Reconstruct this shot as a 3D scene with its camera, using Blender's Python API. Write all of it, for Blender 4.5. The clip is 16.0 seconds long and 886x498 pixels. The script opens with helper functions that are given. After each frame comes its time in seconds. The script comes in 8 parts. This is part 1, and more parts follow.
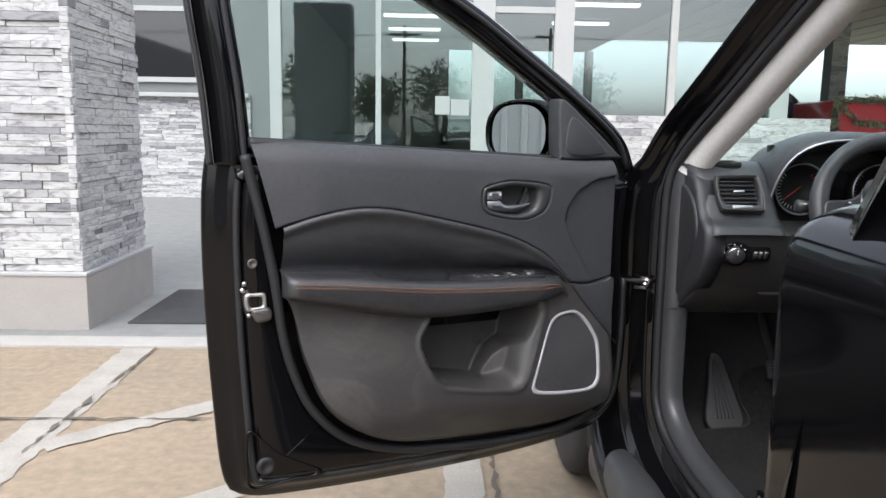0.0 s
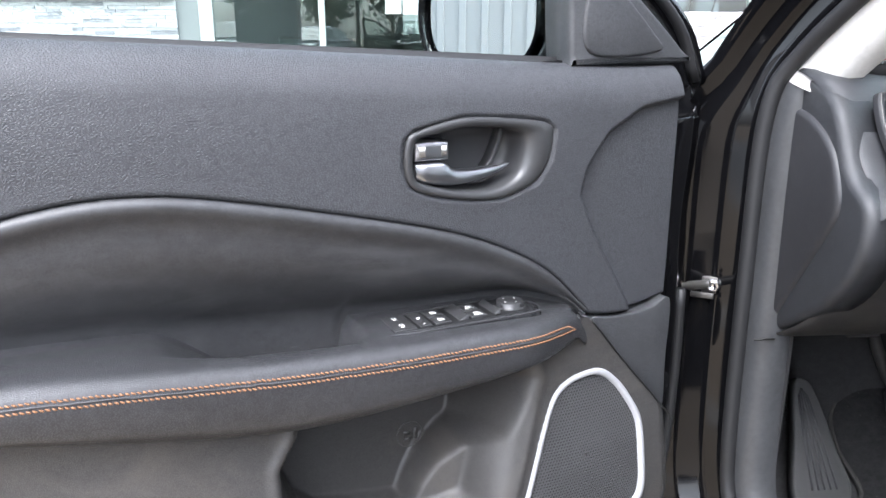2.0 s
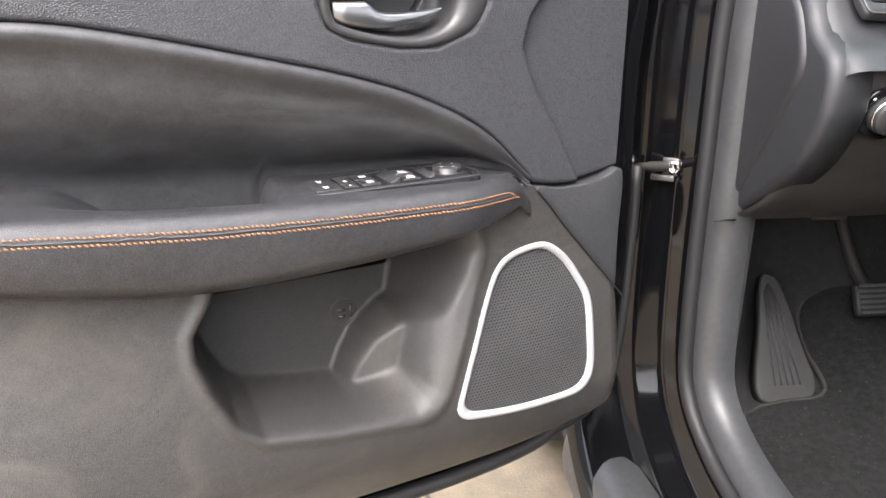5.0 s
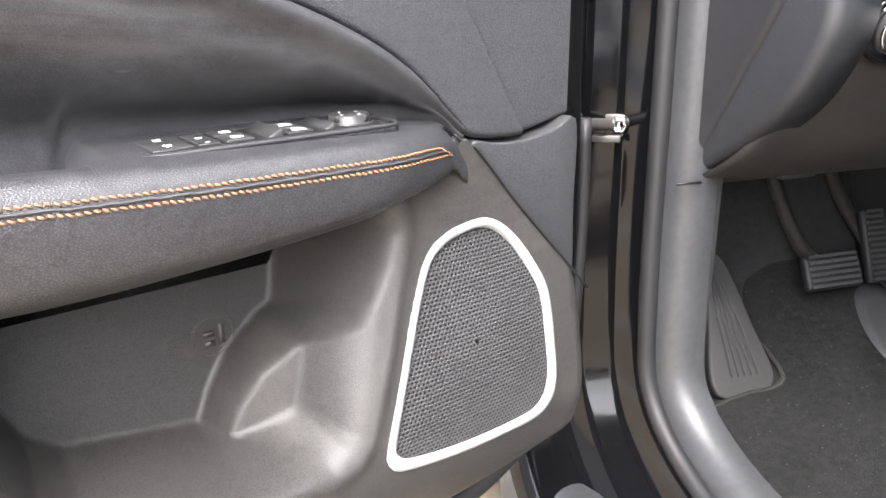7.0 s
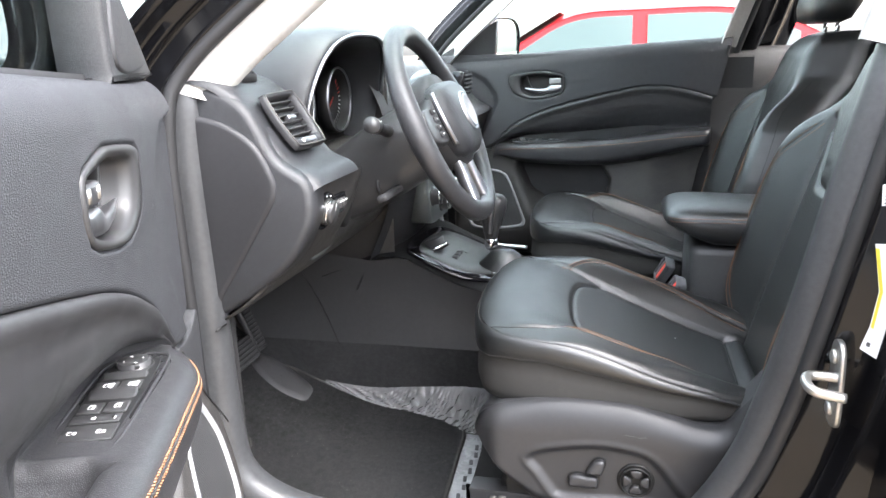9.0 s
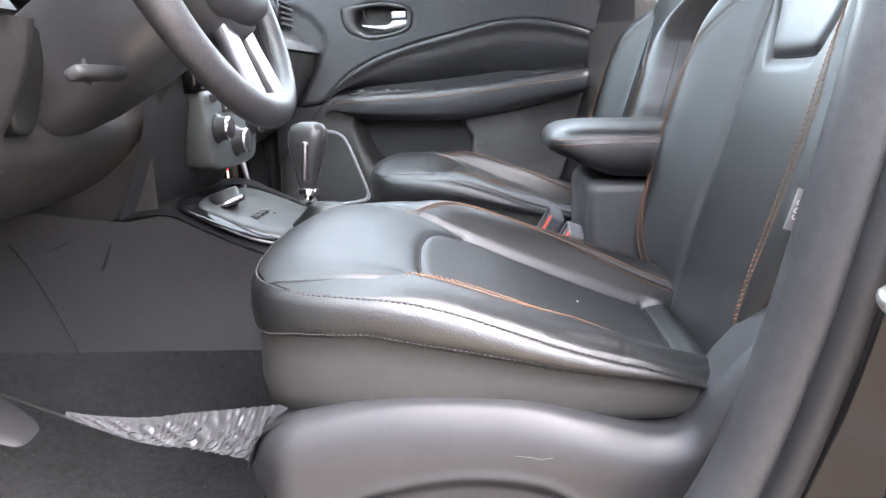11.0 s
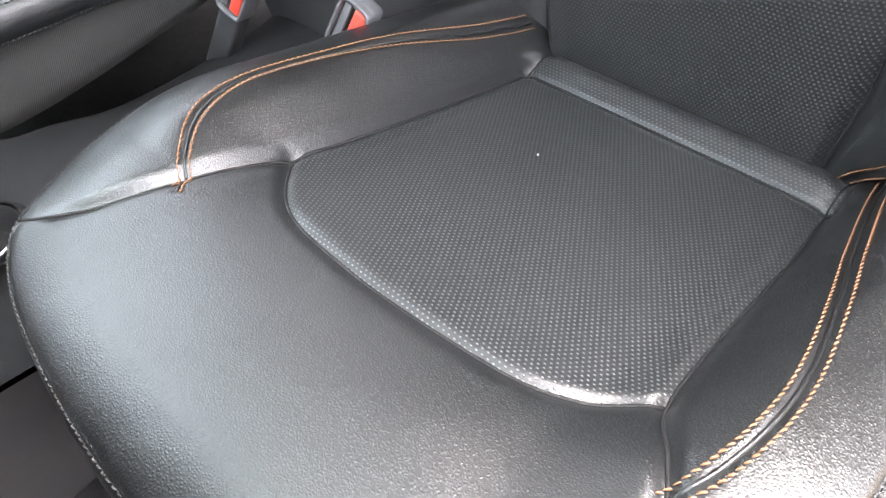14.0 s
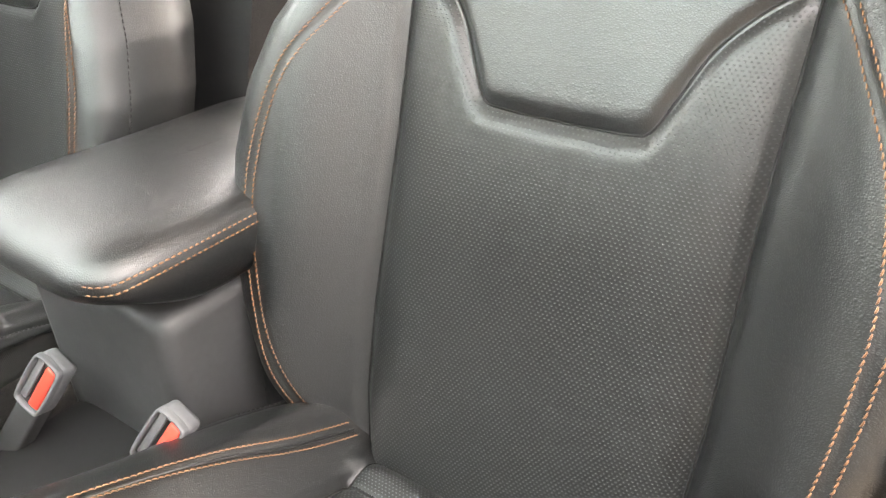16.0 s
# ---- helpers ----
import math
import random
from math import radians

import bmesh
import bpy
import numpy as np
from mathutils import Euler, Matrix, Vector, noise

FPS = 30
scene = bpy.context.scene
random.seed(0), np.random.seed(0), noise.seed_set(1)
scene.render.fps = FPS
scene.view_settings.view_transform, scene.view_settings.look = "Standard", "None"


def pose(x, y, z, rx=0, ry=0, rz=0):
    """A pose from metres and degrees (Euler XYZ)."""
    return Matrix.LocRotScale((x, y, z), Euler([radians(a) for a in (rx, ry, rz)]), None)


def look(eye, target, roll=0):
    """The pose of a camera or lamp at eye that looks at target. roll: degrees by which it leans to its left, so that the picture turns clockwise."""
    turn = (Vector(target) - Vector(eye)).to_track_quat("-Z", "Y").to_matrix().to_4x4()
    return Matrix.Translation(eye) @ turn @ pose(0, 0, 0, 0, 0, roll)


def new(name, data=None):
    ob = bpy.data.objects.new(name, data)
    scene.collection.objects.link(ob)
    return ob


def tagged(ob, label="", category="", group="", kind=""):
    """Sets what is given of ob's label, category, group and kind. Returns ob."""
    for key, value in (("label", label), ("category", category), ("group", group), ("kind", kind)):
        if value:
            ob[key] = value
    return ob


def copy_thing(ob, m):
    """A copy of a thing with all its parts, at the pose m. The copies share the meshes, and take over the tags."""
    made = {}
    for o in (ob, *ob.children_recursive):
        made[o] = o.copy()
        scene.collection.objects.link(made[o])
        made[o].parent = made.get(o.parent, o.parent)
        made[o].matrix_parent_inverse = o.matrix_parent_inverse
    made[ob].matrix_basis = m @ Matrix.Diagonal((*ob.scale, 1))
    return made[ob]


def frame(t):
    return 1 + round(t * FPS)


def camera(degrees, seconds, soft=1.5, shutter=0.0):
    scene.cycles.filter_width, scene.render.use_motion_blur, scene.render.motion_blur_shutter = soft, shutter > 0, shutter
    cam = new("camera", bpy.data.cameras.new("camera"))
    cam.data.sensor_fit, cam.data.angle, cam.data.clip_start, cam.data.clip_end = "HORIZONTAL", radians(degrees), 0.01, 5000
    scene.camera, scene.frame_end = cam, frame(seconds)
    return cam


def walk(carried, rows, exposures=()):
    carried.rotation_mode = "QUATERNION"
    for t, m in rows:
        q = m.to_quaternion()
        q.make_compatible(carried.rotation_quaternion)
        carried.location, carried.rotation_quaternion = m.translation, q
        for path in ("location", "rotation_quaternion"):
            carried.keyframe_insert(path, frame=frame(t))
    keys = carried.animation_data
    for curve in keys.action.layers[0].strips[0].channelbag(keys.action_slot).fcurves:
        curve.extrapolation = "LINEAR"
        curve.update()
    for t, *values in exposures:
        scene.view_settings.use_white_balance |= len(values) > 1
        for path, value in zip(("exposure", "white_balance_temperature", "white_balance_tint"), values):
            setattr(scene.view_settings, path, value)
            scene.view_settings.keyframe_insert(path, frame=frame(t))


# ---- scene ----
# camera and its walk
cam = camera(61.1, 16.0, soft=1.5, shutter=0.0)
PATH = [
    (0, (0.034, 0.118, 1.17), (0.086, 2.093, 0.861), 0.9),
    (0.5, (0.045, 0.157, 1.159), (0.103, 2.132, 0.848), 0.8),
    (1, (0.058, 0.417, 1.174), (0.13, 2.382, 0.811), 0.7),
    (1.5, (0.1, 0.714, 1.164), (0.199, 2.661, 0.721), 0.4),
    (2, (0.142, 1.021, 1.143), (0.291, 2.939, 0.595), -0.1),
    (2.5, (0.16, 1.269, 1.127), (0.333, 3.157, 0.489), -0.2),
    (3, (0.173, 1.379, 1.119), (0.365, 3.236, 0.4), -0.3),
    (3.5, (0.175, 1.392, 1.118), (0.385, 3.232, 0.363), -0.2),
    (4, (0.176, 1.336, 1.131), (0.377, 3.184, 0.393), -0.1),
    (4.5, (0.176, 1.129, 1.139), (0.369, 2.983, 0.414), 0.2),
    (5, (0.204, 1.046, 1.048), (0.375, 2.913, 0.351), -0.2),
    (7.5, (0.197, 1.284, 0.944), (0.974, 3.01, 0.299), -1.9),
    (8, (0.073, 1.228, 1.061), (1.405, 2.597, 0.469), -1.4),
    (8.5, (-0.117, 1.285, 1.116), (1.6, 2.154, 0.57), -1.7),
    (9, (-0.294, 1.358, 1.13), (1.582, 1.828, 0.623), -1.8),
    (9.2, (-0.332, 1.382, 1.129), (1.57, 1.756, 0.637), -2.1),
    (11.3, (0.236, 1.362, 0.807), (2.179, 1.46, 0.342), -1.7),
    (11.5, (0.253, 1.372, 0.763), (2.192, 1.44, 0.276), -1.4),
    (12, (0.292, 1.385, 0.727), (2.217, 1.408, 0.185), -1.6),
    (12.5, (0.336, 1.399, 0.772), (2.218, 1.258, 0.111), -2.9),
    (12.6, (0.348, 1.412, 0.794), (2.228, 1.197, 0.144), -2.4),
    (13, (0.457, 1.406, 0.958), (2.198, 1.02, 0.052), -7.7),
    (13.5, (0.697, 1.516, 1.043), (2.032, 0.788, -0.256), -8.5),
    (14, (0.784, 1.542, 1.022), (1.836, 0.889, -0.549), -17.6),
    (14.5, (0.798, 1.535, 1.004), (1.756, 0.827, -0.603), -17.3),
    (15, (0.805, 1.524, 1.022), (1.737, 0.589, -0.48), -10.9),
    (15.5, (0.818, 1.515, 1.047), (1.755, 0.31, -0.246), -4.6),
    (16, (0.819, 1.491, 1.082), (1.825, 0.094, 0.064), -1.5),
]
walk(cam, [(t, look(eye, target, roll)) for t, eye, target, roll in PATH], [(0.0, 1.73, 6600.0, 13.0), (1.0, 2.13, 6500.0, 13.0), (1.5, 2.65, 6300.0, 13.0), (2.5, 3.15, 6250.0, 13.0), (3.5, 3.39, 6350.0, 15.0), (4.5, 3.27, 6900.0, 14.0), (5.0, 3.19, 7000.0, 14.0), (7.5, 3.99, 6800.0, 13.0), (8.0, 4.14, 6700.0, 12.0), (8.5, 3.77, 6800.0, 13.0), (9.0, 3.71, 6700.0, 13.0), (11.5, 4.59, 6750.0, 20.0), (12.0, 4.64, 6850.0, 20.0), (12.5, 4.47, 6900.0, 20.0), (13.0, 4.51, 6900.0, 12.0), (13.5, 4.98, 7000.0, 18.0), (14.0, 4.73, 7050.0, 18.0), (14.5, 4.5, 7150.0, 18.0), (15.0, 4.58, 7500.0, 18.0), (15.5, 5.27, 8000.0, 17.0), (16.0, 5.18, 8350.0, 17.0)])
# world and lights
world = bpy.data.worlds.new("overcast")
scene.world = world
world.use_nodes = True
_nt = world.node_tree
_nt.nodes.clear()
_sky = _nt.nodes.new("ShaderNodeTexSky")
_sky.sky_type = "NISHITA"
_sky.sun_disc = False
_sky.sun_elevation = radians(57)
_sky.sun_rotation = radians(202)
_sky.dust_density = 4.0
_sky.ozone_density = 1.0
_hsv = _nt.nodes.new("ShaderNodeHueSaturation")
_hsv.inputs["Saturation"].default_value = 0.30
_tint = _nt.nodes.new("ShaderNodeMix")
_tint.data_type = "RGBA"
_tint.blend_type = "MULTIPLY"
_tint.inputs["Factor"].default_value = 1.0
_tint.inputs["B"].default_value = (0.95, 1.0, 1.05, 1)
_bg = _nt.nodes.new("ShaderNodeBackground")
_bg.inputs["Strength"].default_value = 0.15
_out = _nt.nodes.new("ShaderNodeOutputWorld")
_nt.links.new(_sky.outputs["Color"], _hsv.inputs["Color"])
_nt.links.new(_hsv.outputs["Color"], _tint.inputs["A"])
_nt.links.new(_tint.outputs["Result"], _bg.inputs["Color"])
_nt.links.new(_bg.outputs["Background"], _out.inputs["Surface"])

sun = new("sun", bpy.data.lights.new("sun", "SUN"))
sun.data.energy = 0.25
sun.data.angle = radians(90)
sun.data.color = (1.0, 0.97, 0.93)
sun.matrix_world = look((-2.6, -6, 11), (0, 0, 0))


# ---- mesh helpers ----
def mesh_of(name, verts, faces, smooth=True):
    me = bpy.data.meshes.new(name)
    me.from_pydata([tuple(map(float, v)) for v in verts], [], faces)
    me.validate()
    if smooth:
        me.polygons.foreach_set("use_smooth", [True] * len(me.polygons))
    me.update()
    return me


def thing(name, label, category, m=None, group="", kind=""):
    ob = new(name)
    ob.empty_display_size = 0.05
    if m is not None:
        ob.matrix_world = m
    return tagged(ob, label, category, group, kind)


def part(name, data, material, parent=None, label="", m=None, smooth=True):
    """Link a mesh (or a (verts, faces) pair or a bmesh) as one object under a thing or a part."""
    if isinstance(data, tuple):
        data = mesh_of(name, data[0], data[1], smooth)
    elif isinstance(data, bmesh.types.BMesh):
        me = bpy.data.meshes.new(name)
        data.to_mesh(me)
        data.free()
        if smooth:
            me.polygons.foreach_set("use_smooth", [True] * len(me.polygons))
        data = me
    if material is not None and not data.materials:
        data.materials.append(material)
    ob = new(name, data)
    if parent is not None:
        ob.parent = parent
    if m is not None:
        ob.matrix_basis = m
    if label:
        ob["label"] = label
    return ob


def solo(name, data, material, label, category, kind="", group="", m=None, smooth=True):
    ob = part(name, data, material, None, label, m, smooth)
    return tagged(ob, label, category, group, kind)


def lerp(a, b, t):
    return a + (b - a) * t


def sstep(a, b, x):
    t = np.clip((np.asarray(x, float) - a) / (b - a), 0, 1)
    return t * t * (3 - 2 * t)


def spline(pts, n, closed=False):
    """Catmull-Rom through pts, n samples, spaced by length."""
    p = np.array(pts, float)
    if closed:
        q = np.vstack([p[-1:], p, p[:2]])
    else:
        q = np.vstack([2 * p[:1] - p[1:2], p, 2 * p[-1:] - p[-2:-1]])
    out = []
    for i in range(len(q) - 3):
        a, b, c, d = q[i:i + 4]
        for k in range(12):
            t = k / 12
            out.append(0.5 * (2 * b + (c - a) * t + (2 * a - 5 * b + 4 * c - d) * t * t + (3 * b - a - 3 * c + d) * t ** 3))
    out.append(q[-2])
    out = np.array(out)
    s = np.r_[0, np.cumsum(np.linalg.norm(np.diff(out, axis=0), axis=1))]
    t = np.linspace(0, s[-1], n + 1)[:-1] if closed else np.linspace(0, s[-1], n)
    return np.stack([np.interp(t, s, out[:, k]) for k in range(out.shape[1])], 1)


CURVES = {}


def curve_at(pts, x):
    """Smooth y(x) through pts sorted by x."""
    key = tuple(pts)
    if key not in CURVES:
        CURVES[key] = spline(sorted(pts), 300)
    s = CURVES[key]
    return np.interp(x, s[:, 0], s[:, 1])


def grid(P, wrap_u=False, wrap_v=False, flip=False):
    P = np.asarray(P)
    n, m = P.shape[:2]
    f = []
    for i in range(n if wrap_u else n - 1):
        for j in range(m if wrap_v else m - 1):
            a, b = i * m + j, i * m + (j + 1) % m
            c, d = ((i + 1) % n) * m + (j + 1) % m, ((i + 1) % n) * m + j
            f.append((a, d, c, b) if flip else (a, b, c, d))
    return P.reshape(-1, 3), f


def join(*pieces):
    vs, fs, k = [], [], 0
    for v, f in pieces:
        v = np.asarray(v)
        vs.append(v)
        fs += [tuple(i + k for i in q) for q in f]
        k += len(v)
    return np.vstack(vs), fs


def tube(path, r, n=10, cap=True):
    """Round bar along a path; r a number or one for each point."""
    p = np.array(path, float)
    k = len(p)
    r = np.full(k, r) if np.isscalar(r) else np.array(r, float)
    t = np.gradient(p, axis=0)
    t /= np.linalg.norm(t, axis=1)[:, None] + 1e-12
    ref = np.array([0, 0, 1.0]) if abs(t[0][2]) < 0.9 else np.array([1.0, 0, 0])
    rings = []
    a = np.cross(t[0], ref)
    for i in range(k):
        a = a - (a @ t[i]) * t[i]
        a /= np.linalg.norm(a) + 1e-12
        b = np.cross(t[i], a)
        th = np.arange(n) * 2 * np.pi / n
        rings.append(p[i] + r[i] * (np.cos(th)[:, None] * a + np.sin(th)[:, None] * b))
    v, f = grid(np.array(rings), wrap_v=True)
    if cap:
        f = f + [tuple(range(n))[::-1], tuple(range((k - 1) * n, k * n))]
    return v, f


def lathe(prof, n=32, cap=True):
    """Profile of (r, h) round the z axis."""
    th = np.arange(n) * 2 * np.pi / n
    R = np.array([[(r * np.cos(a), r * np.sin(a), h) for a in th] for r, h in prof])
    v, f = grid(R, wrap_v=True)
    if cap:
        f = f + [tuple(range(n))[::-1], tuple(range((len(prof) - 1) * n, len(prof) * n))]
    return v, f


def box(x0, y0, z0, x1, y1, z1, bevel=0.0, seg=2):
    bm = bmesh.new()
    bmesh.ops.create_cube(bm, size=1.0)
    for v in bm.verts:
        v.co = Vector(((x0 + x1) / 2 + v.co.x * (x1 - x0), (y0 + y1) / 2 + v.co.y * (y1 - y0), (z0 + z1) / 2 + v.co.z * (z1 - z0)))
    if bevel:
        bmesh.ops.bevel(bm, geom=bm.edges[:], offset=bevel, segments=seg, profile=0.5, affect="EDGES")
    v = [tuple(q.co) for q in bm.verts]
    bm.verts.index_update()
    f = [tuple(q.index for q in p.verts) for p in bm.faces]
    bm.free()
    return np.array(v), f


def slab(poly, d0, d1, axes="xy", edge=0.0):
    """A plate: outline poly (2D), from d0 to d1 along the third axis, with the d1 side's rim rounded by edge."""
    p = np.array(poly, float)
    c = p.mean(0)
    n = len(p)
    nxt, prv = np.roll(p, -1, 0), np.roll(p, 1, 0)
    tan = nxt - prv
    nrm = np.stack([tan[:, 1], -tan[:, 0]], 1)
    nrm /= np.linalg.norm(nrm, axis=1)[:, None] + 1e-12
    area = 0.5 * np.sum(p[:, 0] * nxt[:, 1] - nxt[:, 0] * p[:, 1])
    if area < 0:
        nrm = -nrm
    sgn = 1 if d1 > d0 else -1
    rings = [(p, d0)]
    if edge:
        for k in range(4):
            a = k / 3 * np.pi / 2
            rings.append((p - nrm * edge * (1 - np.cos(a)), d1 - sgn * edge * (1 - np.sin(a))))
    else:
        rings.append((p, d1))
    o = {"xy": (0, 1, 2), "xz": (0, 2, 1), "yz": (1, 2, 0)}[axes]
    V = []
    for q, d in rings:
        r = np.zeros((n, 3))
        r[:, o[0]], r[:, o[1]], r[:, o[2]] = q[:, 0], q[:, 1], d
        V.append(r)
    v, f = grid(np.array(V), wrap_v=True)
    f = f + [tuple(range(n))[::-1], tuple(range((len(rings) - 1) * n, len(rings) * n))]
    return v, f


def ring_plate(outer, inner, d_out, d_mid, d_in, axes="xz", n=72):
    """A rounded frame between two closed outlines of the same winding: heights at the outer rim, the crest and the inner rim."""
    a, b = spline(outer, n, True), spline(inner, n, True)
    k = np.argmin(np.linalg.norm(b - a[0], axis=1))
    b = np.roll(b, -k, 0)
    o = {"xy": (0, 1, 2), "xz": (0, 2, 1), "yz": (1, 2, 0)}[axes]
    rows = []
    for s, d in ((0, d_out), (0.03, lerp(d_out, d_mid, .6)), (0.14, lerp(d_out, d_mid, .95)), (0.45, d_mid), (0.8, lerp(d_in, d_mid, .92)), (0.95, lerp(d_in, d_mid, .5)), (1, d_in)):
        q = a + (b - a) * s
        r = np.zeros((n, 3))
        r[:, o[0]], r[:, o[1]], r[:, o[2]] = q[:, 0], q[:, 1], d
        rows.append(r)
    return grid(np.array(rows), wrap_v=True)


def sdf(poly, X, Y):
    """Signed distance to a closed polygon, positive inside."""
    p = np.array(poly, float)
    X, Y = np.asarray(X, float), np.asarray(Y, float)
    d = np.full(X.shape, 1e9)
    inside = np.zeros(X.shape, bool)
    for (x0, y0), (x1, y1) in zip(p, np.roll(p, -1, 0)):
        ex, ey = x1 - x0, y1 - y0
        t = np.clip(((X - x0) * ex + (Y - y0) * ey) / (ex * ex + ey * ey + 1e-12), 0, 1)
        d = np.minimum(d, np.hypot(X - x0 - t * ex, Y - y0 - t * ey))
        inside ^= ((y0 > Y) != (y1 > Y)) & (X < ex * (Y - y0) / (ey + 1e-12 * (ey == 0)) + x0)
    return np.where(inside, d, -d)


def near_line(pts, X, Y):
    """Distance to an open polyline."""
    p = np.array(pts, float)
    d = np.full(np.shape(X), 1e9)
    for (x0, y0), (x1, y1) in zip(p[:-1], p[1:]):
        ex, ey = x1 - x0, y1 - y0
        t = np.clip(((X - x0) * ex + (Y - y0) * ey) / (ex * ex + ey * ey + 1e-12), 0, 1)
        d = np.minimum(d, np.hypot(X - x0 - t * ex, Y - y0 - t * ey))
    return d


def stitches(path, normals, length=0.0045, gap=0.0012, r=0.0007, slant=0.0):
    """A row of sewn stitches along a path, as one mesh."""
    p, q = np.array(path, float), np.array(normals, float)
    s = np.r_[0, np.cumsum(np.linalg.norm(np.diff(p, axis=0), axis=1))]
    n = max(2, int(s[-1] / (length + gap)))
    out = []
    for i in range(n):
        a = (i + 0.08) / n * s[-1]
        b = a + length
        pa = np.array([np.interp(a, s, p[:, k]) for k in range(3)])
        pb = np.array([np.interp(b, s, p[:, k]) for k in range(3)])
        nn = np.array([np.interp((a + b) / 2, s, q[:, k]) for k in range(3)])
        nn /= np.linalg.norm(nn) + 1e-12
        t = pb - pa
        t /= np.linalg.norm(t) + 1e-12
        side = np.cross(t, nn)
        pa, pb = pa - side * slant, pb + side * slant
        mid = (pa + pb) / 2 + nn * r * 0.9
        ring = []
        for c, w in ((pa - nn * r * .6, .5), (lerp(pa, mid, .45) + nn * r * .3, 1.0), (mid, 1.1), (lerp(pb, mid, .45) + nn * r * .3, 1.0), (pb - nn * r * .6, .5)):
            ring.append([c + r * w * (np.cos(h) * side + np.sin(h) * nn) for h in np.arange(5) * 2 * np.pi / 5])
        out.append(grid(np.array(ring), wrap_v=True))
    return join(*out)


# ---- materials ----
def material(name, color, rough=0.5, metal=0.0, spec=0.5):
    m = bpy.data.materials.new(name)
    m.use_nodes = True
    b = m.node_tree.nodes["Principled BSDF"]
    b.inputs["Base Color"].default_value = (*color, 1)
    b.inputs["Roughness"].default_value = rough
    b.inputs["Metallic"].default_value = metal
    b.inputs["Specular IOR Level"].default_value = spec
    return m


def node(m, kind, **inputs):
    n = m.node_tree.nodes.new(kind)
    for k, v in inputs.items():
        n.inputs[k.replace("_", " ")].default_value = v
    return n


def link(m, a, b):
    m.node_tree.links.new(a, b)


def bsdf(m):
    return m.node_tree.nodes["Principled BSDF"]


def coords(m, scale=(1, 1, 1)):
    c = node(m, "ShaderNodeTexCoord")
    p = node(m, "ShaderNodeMapping", Scale=scale)
    link(m, c.outputs["Object"], p.inputs["Vector"])
    return p.outputs["Vector"]


def ramp(m, src, stops):
    r = node(m, "ShaderNodeValToRGB")
    e = r.color_ramp.elements
    while len(e) < len(stops):
        e.new(0.5)
    for q, (pos, col) in zip(e, stops):
        q.position = pos
        q.color = (*col, 1) if len(col) == 3 else col
    link(m, src, r.inputs["Fac"])
    return r.outputs["Color"]


def mottle(m, color, amount=0.25, scale=6.0, fine=60.0, warm=0.0):
    """Colour that varies at two scales round the given one."""
    v = coords(m)
    a = node(m, "ShaderNodeTexNoise", Scale=scale, Detail=5.0, Roughness=0.6)
    b = node(m, "ShaderNodeTexNoise", Scale=fine, Detail=3.0, Roughness=0.6)
    link(m, v, a.inputs["Vector"])
    link(m, v, b.inputs["Vector"])
    mix = node(m, "ShaderNodeMath")
    mix.operation = "ADD"
    link(m, a.outputs["Fac"], mix.inputs[0])
    link(m, b.outputs["Fac"], mix.inputs[1])
    half = node(m, "ShaderNodeMath")
    half.operation = "MULTIPLY"
    half.inputs[1].default_value = 0.5
    link(m, mix.outputs[0], half.inputs[0])
    lo = tuple(c * (1 - amount) for c in color)
    hi = (color[0] * (1 + amount + warm), color[1] * (1 + amount), color[2] * (1 + amount - warm))
    out = ramp(m, half.outputs[0], [(0.32, lo), (0.68, hi)])
    link(m, out, bsdf(m).inputs["Base Color"])
    return half.outputs[0]


def bump(m, height, strength=0.3, distance=0.001):
    b = node(m, "ShaderNodeBump", Strength=strength, Distance=distance)
    link(m, height, b.inputs["Height"])
    old = bsdf(m).inputs["Normal"]
    if old.is_linked:
        link(m, old.links[0].from_socket, b.inputs["Normal"])
    link(m, b.outputs["Normal"], old)


def rough_vary(m, lo, hi, scale=8.0, stretch=(1, 1, 1)):
    n = node(m, "ShaderNodeTexNoise", Scale=scale, Detail=6.0, Roughness=0.65)
    link(m, coords(m, stretch), n.inputs["Vector"])
    r = node(m, "ShaderNodeMapRange", From_Min=0.3, From_Max=0.7, To_Min=lo, To_Max=hi)
    link(m, n.outputs["Fac"], r.inputs["Value"])
    link(m, r.outputs["Result"], bsdf(m).inputs["Roughness"])


